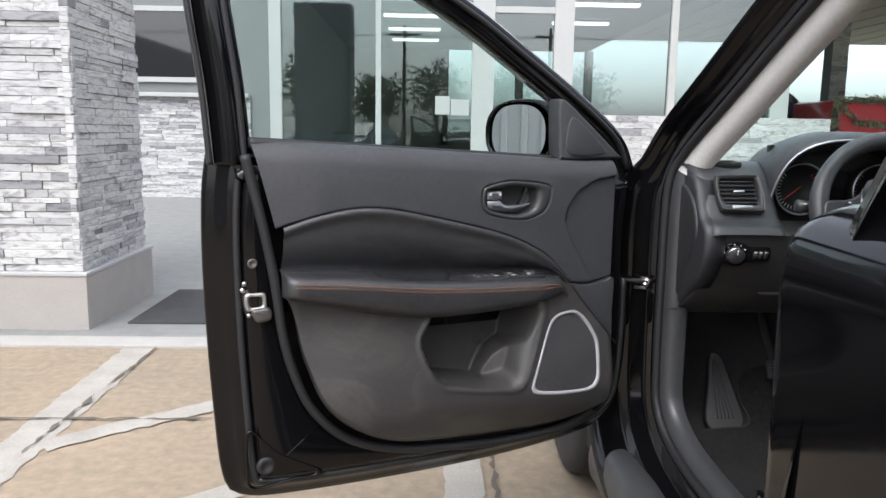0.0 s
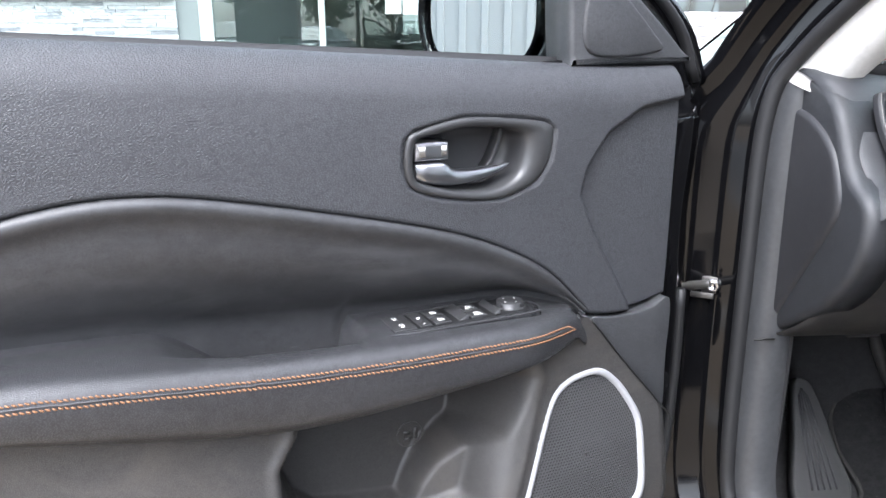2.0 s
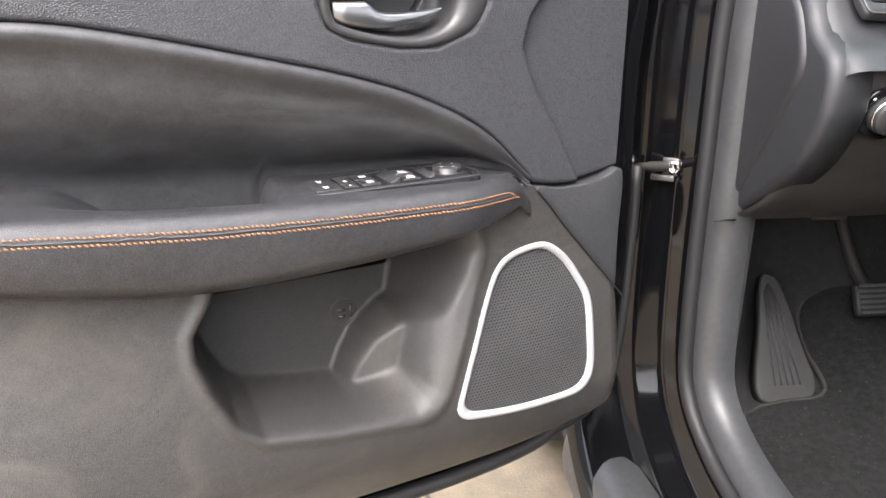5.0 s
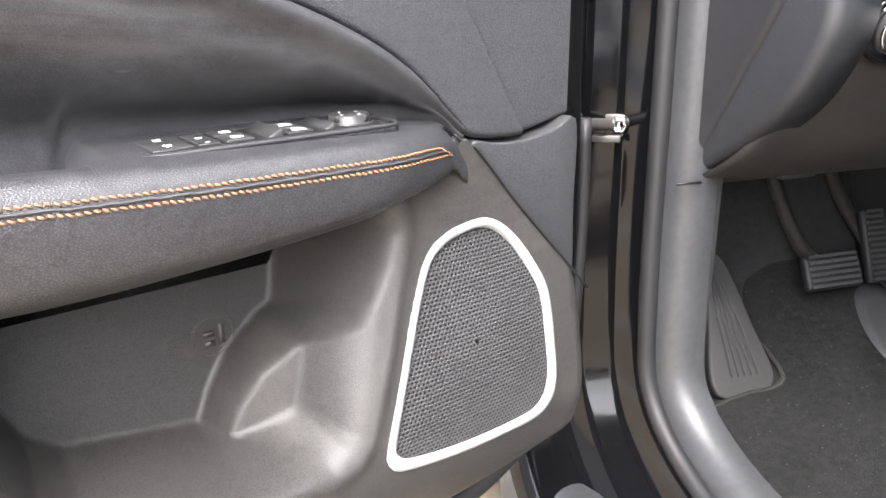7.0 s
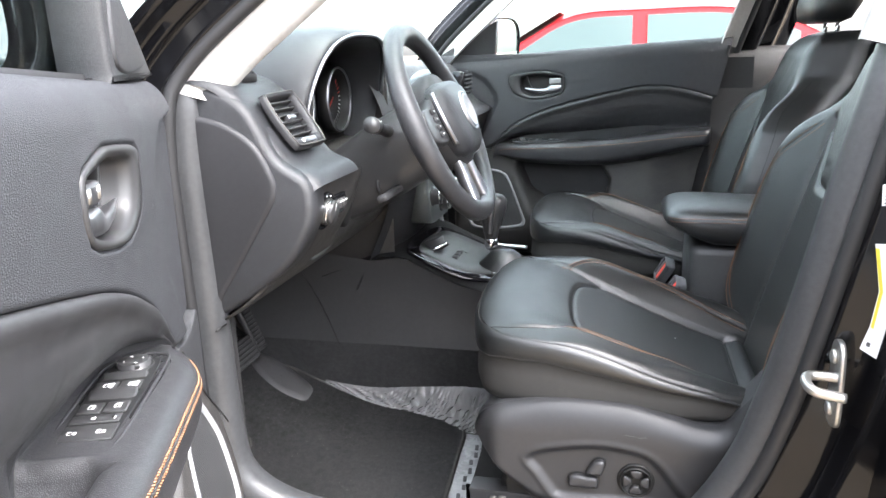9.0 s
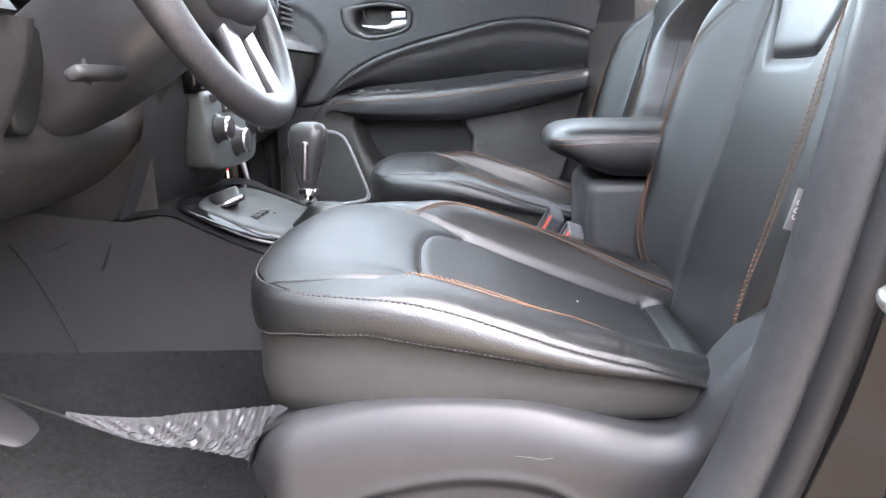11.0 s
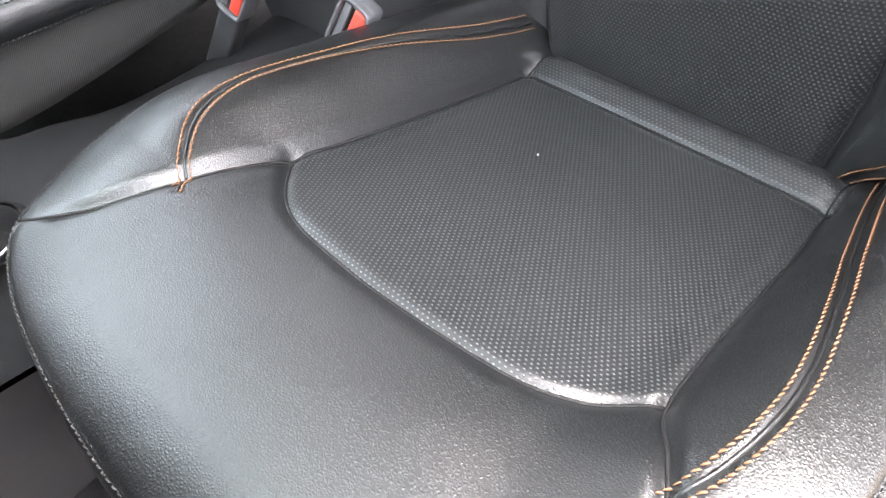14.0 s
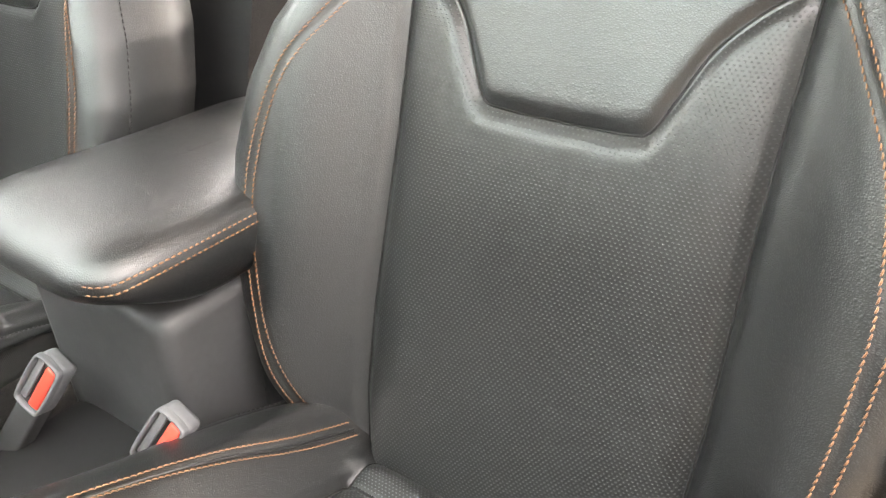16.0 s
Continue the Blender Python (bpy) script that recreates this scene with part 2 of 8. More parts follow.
def leather(name, color, rough, cell=420.0, depth=0.0006, strength=0.5, vary=0.15, worn=0.0, stretch=(0.72, 1, 1.2), spec=0.5, crease_shade=0.45):
    """Pebbled grain: cells with creases between them, crease shade put into the colour."""
    m = material(name, color, rough, spec=spec)
    mottle(m, color, vary, 5.0, 90.0)
    v = coords(m, stretch)
    warp = node(m, "ShaderNodeTexNoise", Scale=cell * 0.5, Detail=2.0)
    link(m, v, warp.inputs["Vector"])
    add = node(m, "ShaderNodeVectorMath")
    add.operation = "MULTIPLY_ADD"
    add.inputs[1].default_value = (0.45 / cell, 0.45 / cell, 0.45 / cell)
    link(m, warp.outputs["Color"], add.inputs[0])
    link(m, v, add.inputs[2])
    vo = node(m, "ShaderNodeTexVoronoi", Scale=cell)
    vo.feature = "DISTANCE_TO_EDGE"
    link(m, add.outputs[0], vo.inputs["Vector"])
    r = node(m, "ShaderNodeMapRange", From_Min=0.0, From_Max=0.42, To_Min=0.0, To_Max=1.0)
    r.interpolation_type = "SMOOTHSTEP"
    link(m, vo.outputs["Distance"], r.inputs["Value"])
    bump(m, r.outputs["Result"], strength, depth)
    # crease shade multiplied into the base colour, on top of the bump
    tone = node(m, "ShaderNodeMapRange", From_Min=0.0, From_Max=0.22, To_Min=crease_shade, To_Max=1.12)
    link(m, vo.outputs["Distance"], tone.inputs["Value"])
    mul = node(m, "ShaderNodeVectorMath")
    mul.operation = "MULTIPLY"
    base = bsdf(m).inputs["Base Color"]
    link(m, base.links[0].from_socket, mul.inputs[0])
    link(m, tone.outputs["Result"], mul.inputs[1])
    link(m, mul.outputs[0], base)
    rough_vary(m, rough - 0.06, rough + 0.1, 7.0)
    if worn:
        n = node(m, "ShaderNodeTexNoise", Scale=cell * 0.16, Detail=5.0, Roughness=0.7, Distortion=0.6)
        link(m, v, n.inputs["Vector"])
        bump(m, n.outputs["Fac"], worn, 0.0012)
    return m


def dotted(name, color, rough, sx, sy, hole=0.28, depth=0.0008, dark=0.35, axes=(0, 1)):
    """Rows of small holes, offset in every second row."""
    m = material(name, color, rough, spec=0.65)
    c = node(m, "ShaderNodeTexCoord")
    sep = node(m, "ShaderNodeSeparateXYZ")
    link(m, c.outputs["Object"], sep.inputs[0])

    def math(op, a, b=0.0):
        n = node(m, "ShaderNodeMath")
        n.operation = op
        for k, q in enumerate((a, b)):
            if isinstance(q, (int, float)):
                n.inputs[k].default_value = q
            else:
                link(m, q, n.inputs[k])
        return n.outputs[0]

    x = math("MULTIPLY", sep.outputs[axes[0]], 1 / sx)
    y = math("MULTIPLY", sep.outputs[axes[1]], 1 / sy)
    row = math("FLOOR", y)
    x = math("ADD", x, math("MULTIPLY", row, 0.5))
    fx = math("SUBTRACT", math("FRACT", x), 0.5)
    fy = math("SUBTRACT", math("FRACT", y), 0.5)
    d = math("SQRT", math("ADD", math("MULTIPLY", fx, fx), math("MULTIPLY", fy, fy)))
    h = node(m, "ShaderNodeMapRange", From_Min=hole * 0.7, From_Max=hole * 1.35, To_Min=0.0, To_Max=1.0)
    link(m, d, h.inputs["Value"])
    f = node(m, "ShaderNodeTexNoise", Scale=9.0, Detail=5.0)
    link(m, c.outputs["Object"], f.inputs["Vector"])
    var = ramp(m, f.outputs["Fac"], [(0.3, tuple(q * 0.8 for q in color)), (0.7, tuple(q * 1.2 for q in color))])
    mx = node(m, "ShaderNodeMix")
    mx.data_type = "RGBA"
    link(m, h.outputs["Result"], mx.inputs["Factor"])
    mx.inputs["A"].default_value = (*[q * dark for q in color], 1)
    link(m, var, mx.inputs["B"])
    link(m, mx.outputs["Result"], bsdf(m).inputs["Base Color"])
    bump(m, h.outputs["Result"], 0.8, depth)
    g = node(m, "ShaderNodeTexNoise", Scale=700.0, Detail=2.0)
    link(m, c.outputs["Object"], g.inputs["Vector"])
    bump(m, g.outputs["Fac"], 0.15, 0.0004)
    return m


def plastic(name, color, rough, grain=900.0, strength=0.12, vary=0.12):
    m = material(name, color, rough, spec=0.4)
    mottle(m, color, vary, 6.0, 120.0)
    n = node(m, "ShaderNodeTexNoise", Scale=grain, Detail=2.0)
    link(m, coords(m), n.inputs["Vector"])
    bump(m, n.outputs["Fac"], strength, 0.0006)
    rough_vary(m, rough - 0.05, rough + 0.09, 9.0)
    return m


M_UPPER = leather("soft_touch_trim", (0.037, 0.038, 0.042), 0.46, 520, 0.0008, 0.50, spec=0.38, stretch=(0.7, 1, 1.25), crease_shade=0.62)
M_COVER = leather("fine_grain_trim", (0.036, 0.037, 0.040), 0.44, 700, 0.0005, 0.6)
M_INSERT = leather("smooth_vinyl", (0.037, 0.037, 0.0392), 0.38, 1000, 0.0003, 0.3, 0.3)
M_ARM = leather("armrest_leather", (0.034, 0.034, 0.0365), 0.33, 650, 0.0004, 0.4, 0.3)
_sc = node(M_INSERT, "ShaderNodeTexNoise", Scale=9.0, Detail=8.0, Roughness=0.66, Distortion=1.2)
link(M_INSERT, coords(M_INSERT, (0.6, 1, 1.5)), _sc.inputs["Vector"])
_sg = node(M_INSERT, "ShaderNodeMapRange", From_Min=0.52, From_Max=0.72, To_Min=0.0, To_Max=0.5)
link(M_INSERT, _sc.outputs["Fac"], _sg.inputs["Value"])
_sk = node(M_INSERT, "ShaderNodeTexVoronoi", Scale=28.0)
link(M_INSERT, coords(M_INSERT, (0.22, 1, 1.3)), _sk.inputs["Vector"])
_sl = node(M_INSERT, "ShaderNodeMapRange", From_Min=0.035, From_Max=0.02, To_Min=0.0, To_Max=0.8)
link(M_INSERT, _sk.outputs["Distance"], _sl.inputs["Value"])
_sa = node(M_INSERT, "ShaderNodeMath")
_sa.operation = "MAXIMUM"
link(M_INSERT, _sg.outputs["Result"], _sa.inputs[0])
link(M_INSERT, _sl.outputs["Result"], _sa.inputs[1])
_sy = node(M_INSERT, "ShaderNodeMix")
_sy.data_type = "RGBA"
link(M_INSERT, _sa.outputs[0], _sy.inputs["Factor"])
link(M_INSERT, bsdf(M_INSERT).inputs["Base Color"].links[0].from_socket, _sy.inputs["A"])
_sy.inputs["B"].default_value = (0.072, 0.072, 0.074, 1)
link(M_INSERT, _sy.outputs["Result"], bsdf(M_INSERT).inputs["Base Color"])
M_LOWER = leather("hard_trim", (0.037, 0.0353, 0.0344), 0.44, 800, 0.0004, 0.3, spec=0.38)
_sm = node(M_LOWER, "ShaderNodeTexNoise", Scale=7.0, Detail=7.0, Roughness=0.62, Distortion=0.8)
link(M_LOWER, coords(M_LOWER, (1, 1, 1.6)), _sm.inputs["Vector"])
_sf = node(M_LOWER, "ShaderNodeMapRange", From_Min=0.50, From_Max=0.74, To_Min=0.0, To_Max=0.42)
link(M_LOWER, _sm.outputs["Fac"], _sf.inputs["Value"])
_sx = node(M_LOWER, "ShaderNodeMix")
_sx.data_type = "RGBA"
link(M_LOWER, _sf.outputs["Result"], _sx.inputs["Factor"])
link(M_LOWER, bsdf(M_LOWER).inputs["Base Color"].links[0].from_socket, _sx.inputs["A"])
_sx.inputs["B"].default_value = (0.082, 0.072, 0.062, 1)
link(M_LOWER, _sx.outputs["Result"], bsdf(M_LOWER).inputs["Base Color"])
M_PLAST = plastic("satin_black_plastic", (0.0294, 0.0294, 0.0304), 0.34)
M_MATT = plastic("matt_black_plastic", (0.0234, 0.0234, 0.0247), 0.6)
M_DASH = leather("dash_plastic", (0.028, 0.029, 0.032), 0.40, 900, 0.0004, 0.5)
M_PAINT = material("black_paint", (0.003, 0.003, 0.0035), 0.08, spec=0.28)
rough_vary(M_PAINT, 0.03, 0.14, 5.0)
M_RUBBER = plastic("black_rubber", (0.012, 0.012, 0.013), 0.55, 500, 0.1)
M_SATIN = material("satin_silver", (0.43, 0.43, 0.45), 0.33, 1.0)
rough_vary(M_SATIN, 0.30, 0.38, 40.0)
M_CHROME = material("chrome", (0.8, 0.8, 0.82), 0.08, 1.0)
M_SILVER = plastic("silver_painted_plastic", (0.24, 0.24, 0.25), 0.38, 600, 0.08)
M_STEEL = plastic("zinc_steel", (0.45, 0.44, 0.42), 0.35, 300, 0.15)
bsdf(M_STEEL).inputs["Metallic"].default_value = 0.9
M_GLOSS = material("piano_black", (0.006, 0.006, 0.007), 0.09, spec=0.35)
M_THREAD = plastic("orange_thread", (0.205, 0.098, 0.048), 0.6, 2500, 0.3)
M_THREADG = plastic("grey_thread", (0.026, 0.025, 0.0245), 0.75, 2500, 0.3)
M_WHITE = plastic("white_print", (0.75, 0.75, 0.74), 0.5)
M_SEAT = leather("seat_leather", (0.0085, 0.0095, 0.0100), 0.345, 620, 0.0005, 0.32, worn=0.22, spec=0.9, crease_shade=0.2, stretch=(0.8, 1, 1))
M_PERF = dotted("perforated_leather", (0.0085, 0.0092, 0.0095), 0.46, 0.00385, 0.0027, 0.185, 0.0004, 10.0)
M_CLOTH = plastic("seat_cloth", (0.031, 0.030, 0.0285), 0.8, 1500, 0.2)
_wv = node(M_CLOTH, "ShaderNodeTexWave", Scale=240.0, Distortion=0.5, Detail=1.0)
_wv.bands_direction = "DIAGONAL"
link(M_CLOTH, coords(M_CLOTH), _wv.inputs["Vector"])
bump(M_CLOTH, _wv.outputs["Fac"], 0.35, 0.0006)
_wt = node(M_CLOTH, "ShaderNodeMapRange", From_Min=0.0, From_Max=1.0, To_Min=0.72, To_Max=1.24)
link(M_CLOTH, _wv.outputs["Fac"], _wt.inputs["Value"])
_wm = node(M_CLOTH, "ShaderNodeVectorMath")
_wm.operation = "MULTIPLY"
link(M_CLOTH, bsdf(M_CLOTH).inputs["Base Color"].links[0].from_socket, _wm.inputs[0])
link(M_CLOTH, _wt.outputs["Result"], _wm.inputs[1])
link(M_CLOTH, _wm.outputs[0], bsdf(M_CLOTH).inputs["Base Color"])
M_GRILLE = dotted("speaker_mesh", (0.045, 0.045, 0.047), 0.5, 0.0040, 0.0034, 0.30, 0.0010, 0.06, axes=(0, 2))
bsdf(M_GRILLE).inputs["Specular IOR Level"].default_value = 0.3
M_SWITCH = plastic("switch_plate_black", (0.013, 0.013, 0.014), 0.24, 1200, 0.08)
M_INLAY = plastic("switch_inlay_black", (0.009, 0.009, 0.0095), 0.45)
M_CARPET = leather("carpet", (0.044, 0.044, 0.0455), 0.95, 800, 0.0015, 0.9, 0.35)
M_MAT = leather("floor_mat_pile", (0.034, 0.034, 0.035), 0.95, 600, 0.002, 0.9, 0.5, spec=0.2)
_d = node(M_MAT, "ShaderNodeTexVoronoi", Scale=90.0, Randomness=1.0)
link(M_MAT, coords(M_MAT), _d.inputs["Vector"])
_dk = ramp(M_MAT, _d.outputs["Distance"], [(0.0, (0.16, 0.15, 0.14)), (0.055, (0.16, 0.15, 0.14)), (0.075, (0, 0, 0))])
_da = node(M_MAT, "ShaderNodeVectorMath")
link(M_MAT, bsdf(M_MAT).inputs["Base Color"].links[0].from_socket, _da.inputs[0])
link(M_MAT, _dk, _da.inputs[1])
link(M_MAT, _da.outputs[0], bsdf(M_MAT).inputs["Base Color"])
M_SHIELD = plastic("seat_shield_plastic", (0.025, 0.025, 0.0265), 0.38, 1100, 0.1)
M_SILL = plastic("sill_plastic", (0.037, 0.038, 0.040), 0.36, 500, 0.2, 0.25)
M_MATT2 = plastic("end_cover_plastic", (0.020, 0.020, 0.022), 0.5, 800, 0.15)
M_CONS = plastic("console_plastic", (0.034, 0.034, 0.035), 0.42, 900, 0.12)
M_SILVER2 = plastic("grey_switch_plate", (0.050, 0.053, 0.053), 0.35)
M_TINT2 = plastic("buckle_grey", (0.10, 0.10, 0.105), 0.5)
M_BLACK = plastic("deep_black", (0.006, 0.006, 0.006), 0.5)
M_STEEL2 = plastic("dull_steel", (0.105, 0.10, 0.095), 0.45, 300, 0.2)
bsdf(M_STEEL2).inputs["Metallic"].default_value = 0.7
M_TYRE = plastic("tyre_rubber", (0.030, 0.029, 0.028), 0.8, 300, 0.3)
M_FILM = material("clear_film", (0.20, 0.20, 0.205), 0.12, spec=1.0)
bsdf(M_FILM).inputs["Alpha"].default_value = 0.7
M_PAPER = plastic("printed_film", (0.30, 0.31, 0.32), 0.25, 400, 0.25, 0.2)
M_INK = plastic("dark_print", (0.06, 0.06, 0.065), 0.6)
M_DARKGLASS = material("tinted_glass", (0.01, 0.012, 0.012), 0.02, spec=0.6)
M_RED = plastic("red_button", (0.62, 0.06, 0.04), 0.4)
M_PILLAR = plastic("grey_fabric_trim", (0.42, 0.41, 0.39), 0.85, 1500, 0.3)
M_LINER = plastic("headliner_fabric", (0.46, 0.45, 0.43), 0.9, 1500, 0.3)
M_TINT = plastic("grey_seal", (0.05, 0.05, 0.052), 0.5)


def glass_material(name, tint, rough=0.0):
    m = material(name, tint, rough)
    b = bsdf(m)
    b.inputs["Transmission Weight"].default_value = 1.0
    b.inputs["IOR"].default_value = 1.08
    return m


M_GLASS = glass_material("window_glass", (0.78, 0.88, 0.85))
M_SCREEN = glass_material("windscreen_glass", (0.82, 0.975, 0.93))
M_SIDE = glass_material("side_window_glass", (0.82, 0.96, 0.92))
M_MIRROR = material("mirror", (0.86, 0.87, 0.88), 0.01, 1.0)

# ---- car frame ----
XC = 1.405                                  # middle of the car
# ---- forecourt and dealership building ----
M_CONC = material("concrete", (0.42, 0.34, 0.25), 0.85)
mottle(M_CONC, (0.215, 0.175, 0.127), 0.28, 1.3, 22.0, 0.06)
_n = node(M_CONC, "ShaderNodeTexNoise", Scale=140.0, Detail=6.0, Roughness=0.7)
link(M_CONC, coords(M_CONC), _n.inputs["Vector"])
bump(M_CONC, _n.outputs["Fac"], 0.5, 0.004)
M_LINE = plastic("worn_white_paint", (0.28, 0.262, 0.232), 0.8, 200, 0.3, 0.22)
M_KERB = plastic("painted_slab_edge", (0.30, 0.29, 0.27), 0.8, 150, 0.3, 0.15)
M_FLOOR = plastic("pale_entry_floor", (0.17, 0.173, 0.167), 0.55, 120, 0.15, 0.15)
M_DMAT = leather("rubber_door_mat", (0.035, 0.036, 0.038), 0.85, 200, 0.003, 0.6)
M_BASE = plastic("beige_base_tile", (0.29, 0.27, 0.25), 0.5, 100, 0.1, 0.08)
M_CAP = plastic("grey_trim_strip", (0.34, 0.34, 0.34), 0.5)
M_STUCCO = plastic("grey_stucco", (0.145, 0.155, 0.153), 0.85, 160, 0.4, 0.06)
M_ALU = plastic("white_aluminium", (0.33, 0.34, 0.33), 0.4, 300, 0.05, 0.05)
M_SOFFIT = plastic("canopy_panel", (0.52, 0.53, 0.53), 0.6, 60, 0.05, 0.06)
M_STORE = material("shop_glass", (0.40, 0.50, 0.48), 0.0)
bsdf(M_STORE).inputs["Transmission Weight"].default_value = 1.0
bsdf(M_STORE).inputs["IOR"].default_value = 1.85
M_ROOMWALL = plastic("showroom_wall", (0.35, 0.36, 0.35), 0.7)
M_ROOMFLOOR = plastic("showroom_floor", (0.20, 0.19, 0.18), 0.35)
M_DARKWIN = material("dark_window", (0.010, 0.011, 0.012), 0.04, spec=0.8)
M_LAMP = material("lamp", (1, 1, 1), 0.5)
bsdf(M_LAMP).inputs["Emission Color"].default_value = (1, 0.97, 0.9, 1)
bsdf(M_LAMP).inputs["Emission Strength"].default_value = 1.4

# marble ledger stone: pale with grey veins, each piece its own tone
M_STONE = material("marble_ledger_stone", (0.6, 0.6, 0.6), 0.6)
_i = node(M_STONE, "ShaderNodeObjectInfo")
_g = node(M_STONE, "ShaderNodeNewGeometry")
_add = node(M_STONE, "ShaderNodeMath")
link(M_STONE, _i.outputs["Random"], _add.inputs[0])
link(M_STONE, _g.outputs["Random Per Island"], _add.inputs[1])
_fr = node(M_STONE, "ShaderNodeMath")
_fr.operation = "FRACT"
link(M_STONE, _add.outputs[0], _fr.inputs[0])
_v = node(M_STONE, "ShaderNodeTexCoord")
_w = node(M_STONE, "ShaderNodeTexNoise", Scale=7.0, Detail=8.0, Roughness=0.62, Distortion=1.6)
_mp = node(M_STONE, "ShaderNodeMapping", Scale=(1, 1, 3.0))
link(M_STONE, _v.outputs["Object"], _mp.inputs["Vector"])
_off = node(M_STONE, "ShaderNodeVectorMath")
_off.operation = "MULTIPLY_ADD"
_off.inputs[1].default_value = (37, 23, 11)
link(M_STONE, _fr.outputs[0], _off.inputs[0])
link(M_STONE, _mp.outputs["Vector"], _off.inputs[2])
link(M_STONE, _off.outputs[0], _w.inputs["Vector"])
_tone = ramp(M_STONE, _fr.outputs[0], [(0.0, (0.44, 0.44, 0.43)), (0.62, (0.40, 0.40, 0.40)), (0.82, (0.34, 0.34, 0.34)), (0.93, (0.24, 0.24, 0.25)), (1.0, (0.17, 0.17, 0.18))])
_vein = ramp(M_STONE, _w.outputs["Fac"], [(0.34, (0.45, 0.45, 0.46)), (0.5, (0.95, 0.95, 0.95)), (0.62, (1.06, 1.06, 1.05)), (0.75, (0.8, 0.8, 0.8))])
_mul = node(M_STONE, "ShaderNodeMix")
_mul.data_type = "RGBA"
_mul.blend_type = "MULTIPLY"
_mul.inputs["Factor"].default_value = 1.0
link(M_STONE, _tone, _mul.inputs["A"])
link(M_STONE, _vein, _mul.inputs["B"])
link(M_STONE, _mul.outputs["Result"], bsdf(M_STONE).inputs["Base Color"])
bump(M_STONE, _w.outputs["Fac"], 0.4, 0.004)

# ground with the two painted lines as thin layers on it
solo("ground", (np.array([(-300, -300, 0), (300, -300, 0), (300, 300, 0), (-300, 300, 0)]), [(0, 1, 2, 3)]), M_CONC, "stained tan concrete forecourt", "ground", "structure", smooth=False)


def strip(name, a, b, w, z, mat, label):
    a, b = np.array(a, float), np.array(b, float)
    n = max(2, int(np.linalg.norm(b - a) / 0.04))
    t = (b - a) / np.linalg.norm(b - a)
    s = np.array([-t[1], t[0]])
    rng = np.random.RandomState(int(abs(a[0] * 100)) + 3)
    rows = []
    for i in range(n):
        p = a + (b - a) * i / (n - 1)
        e = rng.normal(0, 0.006, 2)
        rows.append([(*(p - s * (w / 2 + e[0])), z), (*(p + s * (w / 2 + e[1])), z)])
    return solo(name, grid(np.array(rows)), mat, label, "marking", "structure", smooth=False)


strip("road_marking", (-1.40, 1.2), (-1.47, 4.03), 0.175, 0.004, M_LINE, "worn white parking line on concrete")
strip("road_marking", (-1.36, 2.77), (0.62, 4.40), 0.115, 0.006, M_LINE, "worn white diagonal parking line")
strip("road_marking", (-1.10, 1.98), (0.55, 3.36), 0.115, 0.006, M_LINE, "worn white diagonal parking line")
strip("road_marking", (0.16, 1.6), (0.21, 4.0), 0.13, 0.008, M_LINE, "worn white parking line beside the car")
M_JOINT = plastic("dark_joint", (0.10, 0.085, 0.07), 0.95)
strip("joint", (-6.0, 3.03), (1.2, 3.03), 0.013, 0.0095, M_JOINT, "dark expansion joint in concrete")
strip("joint", (-1.385, 4.02), (-1.40, 2.70), 0.012, 0.011, M_JOINT, "dark crack in concrete")
strip("joint", (0.275, 1.6), (0.30, 4.0), 0.013, 0.0105, M_JOINT, "dark expansion joint in concrete")

solo("pavement", box(-14, 4.06, -0.2, 1.2, 14.0, 0.012), M_FLOOR, "pale smooth entry slab", "floor", "structure", smooth=False)
solo("kerb", box(-14, 4.04, -0.2, 1.3, 4.22, 0.016, 0.006), M_KERB, "white painted slab edge, scuffed", "kerb", "structure", smooth=False)
solo("door_mat", box(-1.72, 4.50, 0.012, -0.20, 5.45, 0.022, 0.004), M_DMAT, "dark rubber entrance mat on the slab", "mat", smooth=False)


def column(x0, y0, x1, y1, top, pieces, label):
    col = thing("column", label, "column", kind="structure")
    part("core", box(x0 + 0.02, y0 + 0.02, 0.0, x1 - 0.02, y1 - 0.02, top), M_STONE, col, smooth=False)
    part("plinth", box(x0 - 0.035, y0 - 0.035, 0.0, x1 + 0.035, y1 + 0.035, 0.335, 0.004), M_BASE, col, "beige tiled base", smooth=False)
    part("trim", box(x0 - 0.042, y0 - 0.042, 0.325, x1 + 0.042, y1 + 0.042, 0.347, 0.004), M_CAP, col, smooth=False)
    return col


col = column(-3.4, 4.39, -1.915, 5.36, 4.4, True, "square column clad in white and grey marble ledger stone")

# building front: wall with a window, then shop glass between white posts
YB = 12.8
solo("wall_front", box(-14, YB, 0, -2.52, YB + 0.25, 4.2), M_STUCCO, "pale grey stucco wall of a dealership", "wall", "structure", smooth=False)
wn = thing("window_1", "dark wide window with a white frame in the stucco wall", "window", kind="structure")
part("pane", box(-5.6, YB - 0.02, 1.98, -3.62, YB + 0.01, 3.02), M_DARKWIN, wn, smooth=False)
for b in ((-5.66, 1.90, -3.56, 1.98), (-5.66, 3.02, -3.56, 3.10), (-3.62, 1.98, -3.56, 3.02), (-5.66, 1.98, -5.60, 3.02)):
    part("window_frame", box(b[0], YB - 0.05, b[1], b[2], YB + 0.01, b[3]), M_ALU, wn, smooth=False)
solo("ledge", box(-14, YB - 0.17, 1.66, -2.85, YB + 0.0, 1.73, 0.01), M_ALU, "painted ledge over the stone wainscot", "ledge", "structure", smooth=False)
shop = thing("shop_front", "glazed dealership front with white aluminium posts", "shop front", kind="structure")
